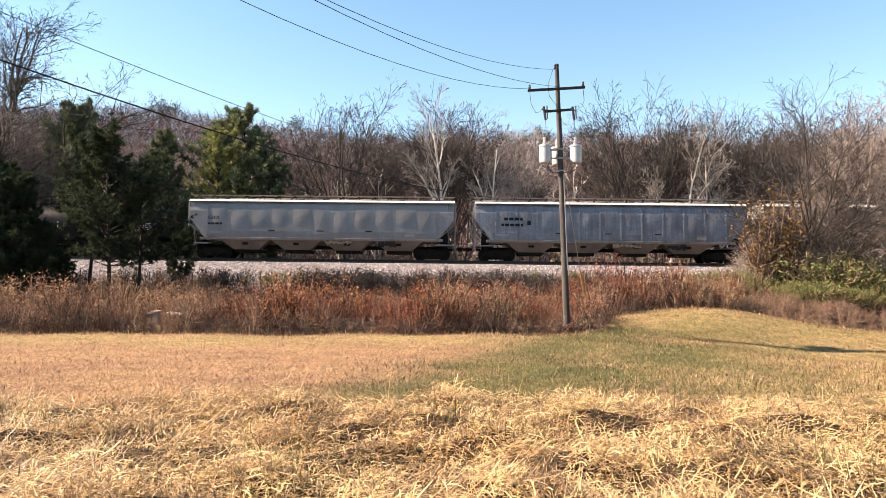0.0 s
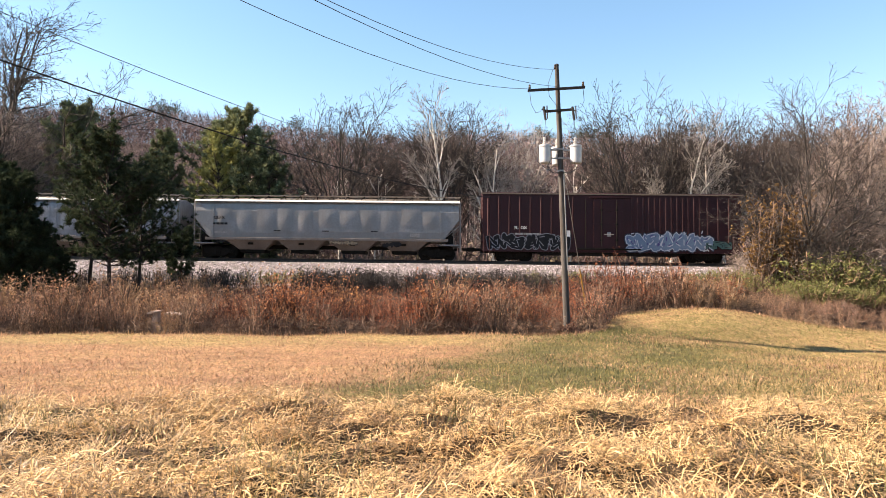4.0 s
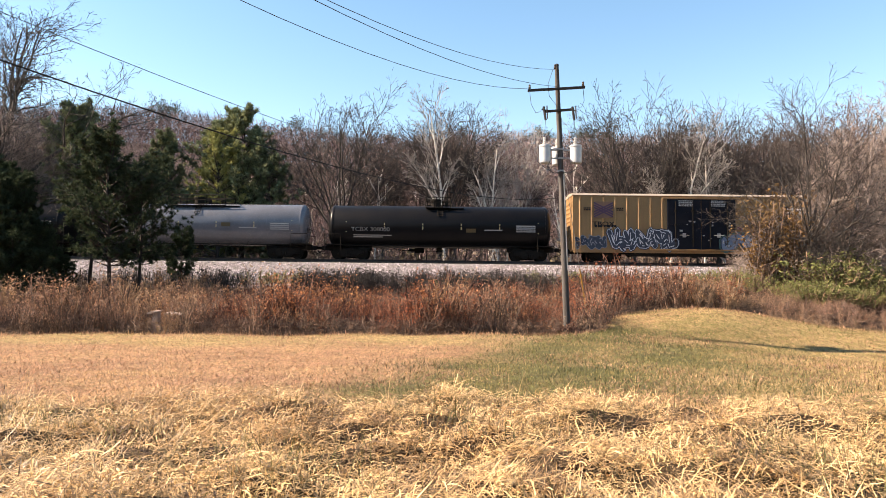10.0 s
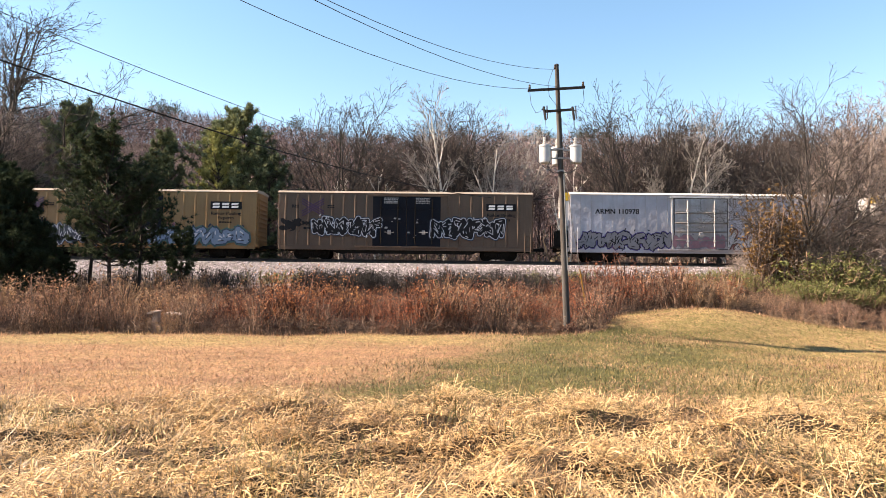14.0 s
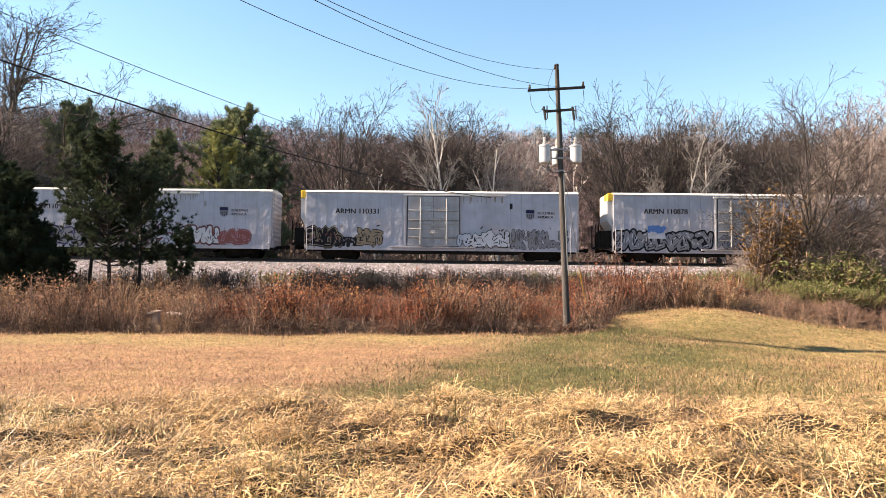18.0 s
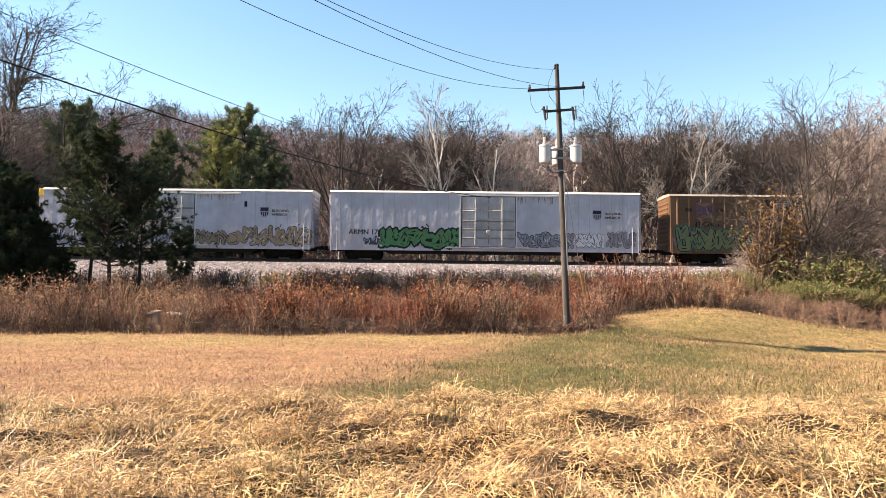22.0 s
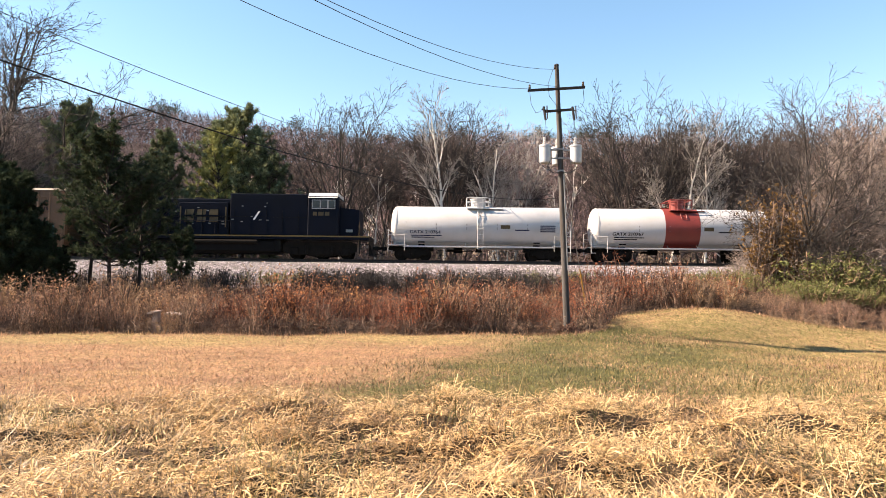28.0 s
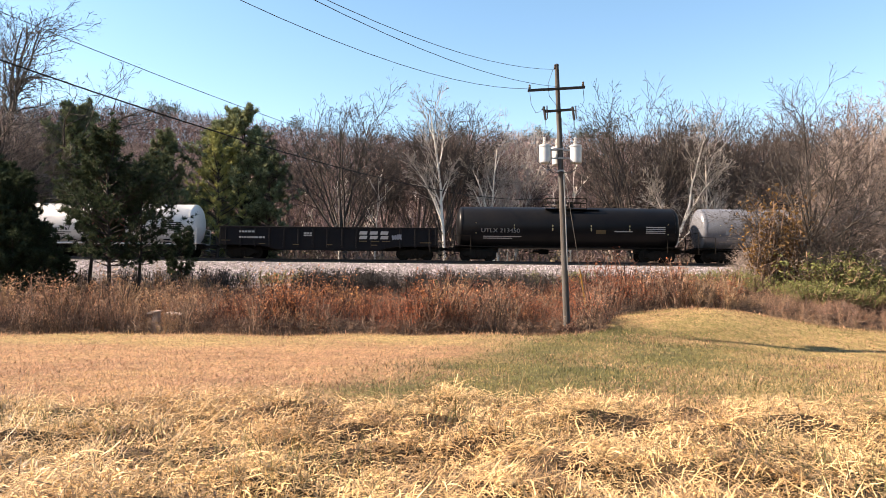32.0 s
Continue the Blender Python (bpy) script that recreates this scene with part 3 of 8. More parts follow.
def add_truck(car, x, axles=(-0.89, 0.89), data=None):
    t = part("truck", data or TRUCK, "truck", car, "dark cast steel truck", at=(x, 0, 0))
    for a in axles:
        w = part("wheelset", WHEEL, "truck", t, at=(a, 0, 0.457))
        WHEELSETS.append((w, car))
    return t


def coupler_mesh():
    s = Shape()
    s.box(0, 0.75, -0.09, 0.09, 0.73, 0.92, 0.02)
    s.box(0.7, 1.02, -0.16, 0.16, 0.68, 0.97, 0.05)
    s.bent([(0.3, -0.35, 0.75), (0.6, -0.35, 0.5), (0.9, -0.3, 0.38), (1.1, -0.2, 0.45)], 0.025)
    return s.mesh("coupler", "truck")


COUPLER = coupler_mesh()


def add_couplers(car, x0, x1):
    a = part("coupler", COUPLER, "truck", car, at=(x1, 0, 0))
    b = part("coupler", COUPLER, "truck", car, at=(x0, 0, 0))
    b.rotation_euler = (0, 0, math.pi)
    return a, b


def ladder(car, x, y, z0, z1, w=0.42, mat="truck", step=0.38, along="x", label=""):
    s = Shape()
    e = (1, 0) if along == "x" else (0, 1)
    for k in (0, 1):
        s.rod((x + e[0] * w * k, y + e[1] * w * k, z0), (x + e[0] * w * k, y + e[1] * w * k, z1), 0.022, n=5)
    z = z0 + 0.1
    while z < z1:
        s.rod((x, y, z), (x + e[0] * w, y + e[1] * w, z), 0.018, n=5)
        z += step
    return part("ladder", s, mat, car, label)


def bars(car, x0, x1, z0, z1, y, mat, rows=1, seed=0, name="lettering", label="", gaps=True):
    """Unreadable writing as rows of short plain bars."""
    rng = random.Random(seed)
    s = Shape()
    h = (z1 - z0) / rows
    for r in range(rows):
        x = x0
        while x < x1 - 0.02:
            w = min(x1 - x, rng.uniform(0.6, 1.8) * h * 0.8)
            s.box(x, x + w, y - 0.004, y, z0 + r * h + h * 0.2, z0 + r * h + h * 0.85)
            x += w + (h * 0.25 if gaps else 0)
    return part(name, s, mat, car, label)


def words(car, text, x, z, size, y, mat, label="", width=None):
    cu = bpy.data.curves.new("lettering", "FONT")
    cu.body, cu.size, cu.extrude = text, size, 0.002
    ob = bpy.data.objects.new("lettering", cu)
    me = bpy.data.meshes.new_from_object(ob)
    bpy.data.objects.remove(ob)
    bpy.data.curves.remove(cu)
    co = np.empty(len(me.vertices) * 3, np.float32)
    me.vertices.foreach_get("co", co)
    co = co.reshape(-1, 3)
    k = 1.0 if width is None else width / max(1e-6, co[:, 0].max())
    w = np.stack([co[:, 0] * k, -co[:, 2], co[:, 1]], 1)
    me.vertices.foreach_set("co", w.ravel())
    bold = bmesh.new()           # three copies side by side thicken the strokes
    for dx in (-0.028, 0.0, 0.028):
        start = len(bold.verts)
        bold.from_mesh(me)
        bold.verts.ensure_lookup_table()
        for v in bold.verts[start:]:
            v.co.x += dx * size
            v.co.y -= 0.0012 * (dx > 0) + 0.0006 * (dx == 0)
    bold.to_mesh(me)
    bold.free()
    me.materials.clear()
    me.materials.append(M[mat])
    ob = new("lettering", me)
    ob.parent, ob.location = car, (x, y - 0.003, z)
    if label:
        ob["label"] = label
    return ob


def block_letters(car, x0, x1, z0, z1, n, y, mat, label="", seed=1, name="emblem"):
    """A trade mark as plain slanted blocks of its size and colour."""
    w = (x1 - x0) / n
    h = z1 - z0
    ob = None
    for k in range(n):
        a, b, t = x0 + k * w, x0 + k * w + w * 0.8, w * 0.08
        for lo, hi in ((z0, z0 + h * 0.42), (z0 + h * 0.58, z1)):
            ob = part(name, Shape().prism([(a, lo), (b - t, lo), (b, hi), (a + t, hi)], y - 0.004, y, "y"), mat, car, label)
    return ob


def stroke(s, p, q, r, y, n=10):
    """A flat capsule in the side's plane."""
    ang = math.atan2(q[1] - p[1], q[0] - p[0])
    pts = []
    for i in range(n):
        a = ang + math.pi / 2 + math.pi * i / (n - 1)
        pts.append((p[0] + math.cos(a) * r, y, p[1] + math.sin(a) * r))
    for i in range(n):
        a = ang - math.pi / 2 + math.pi * i / (n - 1)
        pts.append((q[0] + math.cos(a) * r, y, q[1] + math.sin(a) * r))
    s.add(pts, [tuple(range(len(pts)))])


def graffiti(car, x0, x1, z0, z1, y, fill, edge, n=6, seed=0, halo=None, label="", tags=None, shine=None):
    """Spray-painted lettering as bulging abstract strokes: an edge layer, a fill layer and a few glints."""
    rng = random.Random(seed)
    tip = 3 if seed % 3 else 9
    h = z1 - z0
    w = (x1 - x0) / n
    layers = {"halo": Shape(), "edge": Shape(), "fill": Shape(), "shine": Shape()}
    n = int(n * 1.5)
    w = (x1 - x0) / n
    r = min(w * 0.27, h * 0.14)
    for k in range(n):
        cx = x0 + (k + 0.5) * w
        pts = []
        lean = rng.uniform(-0.12, 0.12) * h
        top, bot = z1 - r * 1.4 - rng.uniform(0, 0.14) * h, z0 + r * 1.4 + rng.uniform(0, 0.1) * h
        left, right = cx - w * 0.42, cx + w * 0.42
        mid = (top + bot) / 2 + rng.uniform(-0.1, 0.1) * h
        # abstract crossed limbs: no letter forms
        grid = [[(x + rng.uniform(-0.08, 0.08) * w + lean * e, z + rng.uniform(-0.07, 0.07) * h) for e, z in ((0, bot), (0.5, mid), (1, top))] for x in (left, right)]
        joints = []
        for col_ in grid:
            if rng.random() < 0.8:
                i = rng.choice(((0, 2), (0, 1), (1, 2), (0, 2)))
                joints.append((col_[i[0]], col_[i[1]]))
        for _ in range(rng.randint(2, 3)):
            joints.append((grid[0][rng.randrange(3)], grid[1][rng.randrange(3)]))
        for p, q in joints:
            if halo:
                stroke(layers["halo"], p, q, r * 1.75, y - 0.002 - rng.uniform(0, 0.0008), tip)
            stroke(layers["edge"], p, q, r * 1.28, y - 0.005 - rng.uniform(0, 0.0008), tip)
            stroke(layers["fill"], p, q, r * rng.uniform(0.9, 1.02), y - 0.008 - rng.uniform(0, 0.0008), tip)
            if rng.random() < 0.55:
                e = rng.uniform(0.1, 0.4)
                c0 = (p[0] + (q[0] - p[0]) * e + r * rng.uniform(-0.5, 0.5), p[1] + (q[1] - p[1]) * e)
                c1 = (p[0] + (q[0] - p[0]) * (e + 0.5) + r * rng.uniform(-0.5, 0.5), p[1] + (q[1] - p[1]) * (e + 0.5))
                stroke(layers["edge"], c0, c1, r * 0.17, y - 0.0098, 4)
            if shine and rng.random() < 0.6:
                e = rng.uniform(0.2, 0.6)
                m0 = (p[0] + (q[0] - p[0]) * e - r * 0.35, p[1] + (q[1] - p[1]) * e + r * 0.3)
                m1 = (m0[0] + (q[0] - p[0]) * 0.25, m0[1] + (q[1] - p[1]) * 0.25)
                stroke(layers["shine"], m0, m1, r * 0.2, y - 0.011, 6)
    # thin stray tags and flicks over the piece
    for k in range(n * 2):
        a = (rng.uniform(x0, x1), rng.uniform(z0, z1 + 0.05 * h))
        b = (a[0] + rng.uniform(-0.3, 0.3) * w, a[1] + rng.uniform(-0.12, 0.12) * h)
        stroke(layers["edge"], a, b, r * 0.22, y - 0.0095 - rng.uniform(0, 0.0008), 5)
    for key, mat in (("halo", halo), ("edge", edge), ("fill", fill), ("shine", shine)):
        if mat and layers[key].v:
            sh = layers[key]
            me = bpy.data.meshes.new("graffiti")
            me.from_pydata(sh.v, [], sh.f)
            me.materials.append(M[mat])
            tagged(part("graffiti", me, mat, car, label), kind="stuff")


def car_thing(name, label, category, mid):
    car = thing(name, label, category, "train of freight cars")
    car.matrix_basis = TRACK @ Matrix.Translation((mid, 0, 0))
    car.scale = (1, 1, 1.055)
    CAR_START[car] = mid
    return car


def brake_gear(car, x, y=-1.1):
    s = Shape()
    s.rod((x, y, 0.78), (x + 0.7, y, 0.78), 0.2, n=12)
    s.rod((x - 0.5, y, 0.78), (x, y, 0.78), 0.09, n=8)
    s.bent([(x - 1.6, y + 0.2, 0.85), (x - 0.5, y + 0.1, 0.72), (x + 1.6, y + 0.1, 0.72)], 0.025)
    part("brake_gear", s, "truck", car)


def boxcar(name, label, left, L, top, body, roof, door, doors, ribs, rib_mat=None, rib_z=(0.95, 4.5), sill=0.8, reefer=False, frame="truck", ladder_mat=None, door_bars=True):
    """doors: list of (from, to) along the car; ribs: places along the car."""
    car = car_thing(name, label, "boxcar", left + L / 2)
    o = -L / 2
    W = 1.5
    s = Shape().box(o, -o, -W, W, sill, top - 0.16, 0.02)
    part("body", s, body, car)
    s = Shape().prism([(-W - 0.06, top - 0.22), (-W - 0.06, top - 0.2), (-W + 0.1, top - 0.06), (0, top + 0.02), (W - 0.1, top - 0.06), (W + 0.06, top - 0.2), (W + 0.06, top - 0.22)], o - 0.05, -o + 0.05)
    x = o + 0.6
    while x < -o - 0.2:          # seam caps across the roof
        s.prism([(-W + 0.08, top - 0.055), (0, top + 0.045), (W - 0.08, top - 0.055), (0, top + 0.0)], x, x + 0.06)
        x += 1.25
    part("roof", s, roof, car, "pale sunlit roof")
    rib = Shape().prism([(-0.04, -W - 0.058), (0.04, -W - 0.058), (0.1, -W + 0.01), (-0.1, -W + 0.01)], rib_z[0], rib_z[1], "x")
    rib.v = [(p[1], p[2], p[0]) for p in rib.v]
    rib_me = rib.mesh("rib", rib_mat or body)
    for u in ribs:
        part("rib", rib_me, body, car, at=(o + u, 0, 0))
    # side sill, frame and door track
    s = Shape().box(o + 0.05, -o - 0.05, -W - 0.02, -W + 0.1, sill - 0.16, sill + 0.1, 0.01)
    s.box(o + 0.05, -o - 0.05, W - 0.1, W + 0.02, sill - 0.16, sill + 0.1, 0.01)
    part("side_sill", s, body, car)
    s = Shape()
    s.prism([(o + 3.7, sill - 0.1), (o + 4.4, sill - 0.4), (-o - 4.4, sill - 0.4), (-o - 3.7, sill - 0.1)], -W + 0.12, -W + 0.2, "y")
    for k in range(5):           # cross bearers under the floor
        x = o + 4.6 + (L - 9.2) * k / 4
        s.prism([(-1.35, sill), (-1.35, sill - 0.2), (-0.3, sill - 0.4), (0.3, sill - 0.4), (1.35, sill - 0.2), (1.35, sill)], x - 0.06, x + 0.06)
    part("centre_girder", s, "truck", car)
    s = Shape().box(o - 0.1, -o + 0.1, -0.3, 0.3, 0.6, sill + 0.05, 0.02)
    part("underframe", s, "truck", car)
    s = Shape().box(o + doors[0][0] - 1.2, o + doors[-1][1] + 1.2, -W - 0.14, -W, sill + 0.02, sill + 0.12, 0.01)
    part("door_track", s, frame, car)
    s = Shape().box(o + doors[0][0] - 0.3, o + doors[-1][1] + (3.4 if reefer else 0.4), -W - 0.13, -W, top - 0.42, top - 0.32, 0.01)
    part("door_rail", s, roof if reefer else body, car)
    for k, (a, b) in enumerate(doors):
        s = Shape().box(o + a + 0.02, o + b - 0.02, -W - 0.075, -W, sill + 0.13, top - 0.44, 0.015)
        n = 4
        for j in range(1, n):
            z = sill + 0.13 + (top - 0.57 - sill) * j / n
            s.box(o + a + 0.1, o + b - 0.1, -W - 0.1, -W - 0.07, z - 0.03, z + 0.03)
        d = part("door", s, door, car)
        if door_bars:
            for f in (0.25, 0.75) if b - a > 2 else (0.3,):
                xx = o + a + (b - a) * f
                s = Shape().rod((xx, -W - 0.14, sill + 0.3), (xx, -W - 0.14, top - 0.6), 0.03, n=6)
                for z in (1.5, 2.6, 3.6):
                    s.box(xx - 0.09, xx + 0.09, -W - 0.16, -W - 0.07, z - 0.05, z + 0.05)
                part("lock_rod", s, "truck" if not reefer else "roof_white", d)
            s = Shape().box(o + (a + b) / 2 - 0.13, o + (a + b) / 2 + 0.13, -W - 0.13, -W - 0.07, 1.75, 2.05, 0.02)
            s.rod((o + (a + b) / 2 - 0.35, -W - 0.15, 1.9), (o + (a + b) / 2 + 0.35, -W - 0.15, 1.9), 0.02, n=5)
            part("handle", s, "letter_grey", d)
    for u, w in ((0.12, 0.42), (L - 0.54, 0.42)):
        ladder(car, o + u, -W - 0.07, sill - 0.25, 2.35 if reefer else 1.9, w, ladder_mat or body, 0.36)
        ladder(car, (o if u < 1 else -o) + (-0.07 if u < 1 else 0.07), -W + 0.1, 0.7, top - 0.3, 0.42, ladder_mat or body, 0.4, "y")
    for u in (0, 1):        # corrugated ends
        s = Shape()
        z = 1.2
        while z < top - 0.5:
            xx = -o if u else o
            s.prism([(z, 0.0), (z + 0.1, 0.05), (z + 0.2, 0.0)], -1.35, 1.35)
            k = len(s.v) - 6
            for i in range(k, len(s.v)):
                y_, z_, d_ = s.v[i][0], s.v[i][1], s.v[i][2]
                s.v[i] = (xx + (d_ if u else -d_) + (0.001 if u else -0.001), y_, z_)
            z += 0.32
        part("end_corrugation", s, body, car)
    brake_gear(car, 1.5)
    for x in (o + 2.4, -o - 2.4):
        add_truck(car, x)
    add_couplers(car, o - 0.05, -o + 0.05)
    return car, o


def frange(a, b, d):
    out = []
    while a <= b + 1e-6:
        out.append(a)
        a += d
    return out


def red_boxcar(left, L):
    ribs = frange(0.44, 7.4, 0.775) + frange(11.0, 16.0, 0.41) + frange(16.5, 18.6, 0.78)
    car, o = boxcar("boxcar", "dark oxide-red boxcar with graffiti along its lower side", left, L, 4.86, "red_box", "red_box", "red_box", [(8.15, 10.4)], ribs, rib_z=(0.95, 4.5))
    s = Shape().box(o - 0.06, -o + 0.06, -1.56, -1.5, 4.67, 4.75)
    part("eave_strip", s, "spray_tan", car, "tan weathered eave")
    graffiti(car, o + 0.5, o + 6.3, 0.72, 1.95, -1.56, "spray_black", "spray_grey", 7, 3, label="grey outlined spray-painted lettering")
    graffiti(car, o + 10.7, o + 16.8, 0.72, 2.15, -1.56, "spray_blue", "spray_white", 6, 8, halo="spray_navy", shine="spray_purple", label="pale blue spray-painted lettering")
    graffiti(car, o + 16.4, o + 18.2, 0.9, 1.6, -1.56, "spray_teal", "spray_black", 2, 9, label="teal spray-painted tag")
    words(car, "FL  OX", o + 2.35, 2.22, 0.3, -1.56, "letter_white")
    bars(car, o + 2.4, o + 4.3, 1.78, 1.98, -1.56, "letter_grey", 1, 2)
    part("placard", Shape().box(o + 6.15, o + 6.45, -1.562, -1.55, 1.65, 2.15), "letter_white", car, "white placard")
    s = Shape().bent([(o + 7.55, -1.6, 0.9), (o + 7.55, -1.6, 4.3)], 0.03)
    part("door_post", s, "truck", car)
    return car


def yellow_boxcar(kind, left, L):
    col = {"yellow": "yellow_box", "brown": "brown_box", "orange": "orange_box"}[kind]
    label = {"yellow": "ochre-yellow boxcar with black double doors and blue graffiti",
             "brown": "faded brown boxcar with black double doors and white-edged graffiti",
             "orange": "weathered orange-brown boxcar with black doors and green graffiti"}[kind]
    d0, d1 = (6.88, 11.9) if kind != "brown" else (7.0, 12.05)
    if kind == "orange":
        d0, d1 = 6.85, 11.85
    dm = (d0 + d1) / 2
    ribs = [u for u in frange(0.55, L - 0.5, 0.86) if u < d0 - 0.3 or u > d1 + 0.3]
    car, o = boxcar("boxcar", label, left, L, 4.85, col, "roof_pale", "door_navy", [(d0, dm), (dm, d1)], ribs, rib_mat=col, frame=col)
    Y = -1.56
    if kind == "orange":
        for z in (3.1, 4.15):
            for a, b in ((0.5, d0 - 0.2), (d1 + 0.2, L - 0.5)):
                part("side_band", Shape().box(o + a, o + b, Y + 0.002, -1.5, z, z + 0.06), col, car)
    # crossed mark on a pale square
    x0, x1, z0, z1 = {"yellow": (1.55, 2.95, 3.1, 4.15), "brown": (1.75, 3.4, 2.95, 4.25), "orange": (1.85, 3.1, 3.15, 4.1)}[kind]
    if kind != "brown":
        part("emblem", Shape().box(o + x0 + 0.05, o + x1 - 0.05, Y - 0.004, Y, z0 - 0.05, z1 + 0.05), "faded_pink", car, "faded pink square")
    for k, q in enumerate((-0.17, 0.0, 0.17)):
        for e in (0, 1):
            a, b = (z0 + 0.2, z1 - 0.2) if e == 0 else (z1 - 0.2, z0 + 0.2)
            sh = Shape().prism([(x0 + o, a + q - 0.05), (x0 + o, a + q + 0.05), (x1 + o, b + q + 0.05), (x1 + o, b + q - 0.05)], Y - 0.012 - 0.004 * e, Y - 0.006, "y")
            part("emblem", sh, "dark_plum", car, "crossed purple bars")
    words(car, "TBOX", o + x0 - 0.1, z0 - 0.62, 0.46, Y, "letter_black", width=x1 - x0 + 0.2)
    for a in (x0 - 0.75, x1 + 0.25):
        bars(car, o + a, o + a + 0.5, 3.55, 3.8, Y, "letter_black", 2, 5)
    # name panel as plain strokes
    a, b, c, d = {"yellow": (15.45, 17.8, 3.4, 3.95), "brown": (15.4, 17.6, 3.45, 3.95), "orange": (14.5, 16.2, 3.55, 4.05)}[kind]
    if kind != "orange":
        part("emblem", Shape().box(o + a, o + b, Y - 0.004, Y, c, d), "letter_black", car, "black name panel")
        block_letters(car, o + a + 0.15, o + b - 0.1, c + 0.1, d - 0.1, 3, Y - 0.006, "letter_white", seed=12)
        words(car, "Railcar Pooling", o + a + 0.05, c - 0.38, 0.3, Y, "letter_black", width=b - a - 0.1)
        words(car, "Experts", o + a + 0.55, c - 0.7, 0.3, Y, "letter_black", width=1.2)
        bars(car, o + a + 0.65, o + b - 0.75, c - 0.98, c - 0.84, Y, "letter_black", 1, 6)
    else:
        block_letters(car, o + a, o + b, c, d, 3, Y, "letter_black", seed=12)
        words(car, "RAILCAR POOLING EXPERTS", o + 12.95, 3.22, 0.33, Y, "letter_black", width=4.7)
    for a in (d0 + 0.85, d0 + 3.2):
        bars(car, o + a, o + a + 1.05, 3.9, 4.35, -1.61, "letter_grey", 4, 7)
    rng = random.Random(5)
    s = Shape()
    for k in range(14):
        a, z = rng.uniform(d0 + 0.8, d1 - 0.4), rng.uniform(1.5, 2.9)
        w = rng.uniform(0.08, 0.22)
        s.box(a + o, a + o + w, -1.612, -1.605, z, z + w * 0.6)
    part("decals", s, "letter_grey", car, "pale stickers and latch plates")
    if kind == "yellow":
        bars(car, o + 1.6, o + 3.2, 2.35, 2.6, Y, "letter_black", 1, 8)
        graffiti(car, o + 2.6, o + 7.6, 0.75, 2.4, -1.612, "spray_navy", "spray_white", 6, 11, halo="spray_navy", label="navy and white spray-painted lettering")
        graffiti(car, o + 0.3, o + 2.4, 0.8, 1.9, Y, "spray_navy", "spray_grey", 3, 18, label="navy spray-painted tag")
        graffiti(car, o + 11.0, o + 18.3, 0.72, 2.25, -1.612, "spray_blue", "spray_navy", 6, 14, halo="spray_teal", shine="spray_white", label="sky-blue spray-painted lettering")
        graffiti(car, o + 11.95, o + 12.8, 1.8, 2.5, Y, "spray_red", "spray_pink", 2, 15, label="faded pink tag")
    elif kind == "brown":
        bars(car, o + 1.9, o + 3.6, 2.35, 2.6, Y, "letter_black", 1, 8)
        bars(car, o + 1.9, o + 2.5, 2.0, 2.25, Y, "letter_black", 1, 9)
        graffiti(car, o + 2.7, o + 7.6, 1.55, 3.0, -1.612, "spray_black", "spray_white", 6, 21, halo="spray_navy", shine="spray_grey", label="black and white spray-painted lettering")
        graffiti(car, o + 11.4, o + 16.6, 1.4, 3.0, -1.612, "spray_black", "spray_white", 6, 24, halo="spray_navy", shine="spray_grey", label="black and white spray-painted lettering")
        graffiti(car, o + 0.2, o + 1.6, 1.9, 2.9, Y, "spray_black", "spray_black", 2, 26, label="black tag")
    else:
        graffiti(car, o + 0.7, o + 7.3, 0.75, 2.6, -1.612, "spray_lime", "spray_black", 7, 31, halo="spray_teal", shine="spray_teal", label="teal and lime spray-painted lettering")
        graffiti(car, o + 0.4, o + 2.4, 0.9, 2.2, Y, "spray_pink", "spray_navy", 2, 32, label="pink and navy tag")
        graffiti(car, o + 13.1, o + 17.9, 0.72, 2.5, Y, "spray_green", "spray_black", 4, 36, halo="spray_teal", label="bright green spray-painted lettering")
        # round face-like blot beside the lettering, as plain discs
        for r, zc, mat, dy in ((0.72, 2.15, "spray_black", 0), (0.52, 1.45, "spray_white", 0.004), (0.3, 1.35, "spray_black", 0.008)):
            s = Shape()
            s.add([(o + 12.3 + math.cos(k * 0.5236) * r * 1.15, -1.615 - dy, zc + math.sin(k * 0.5236) * r * 0.85) for k in range(12)], [tuple(range(12))])
            part("graffiti", s, mat, car, "round spray-painted blot")
    return car


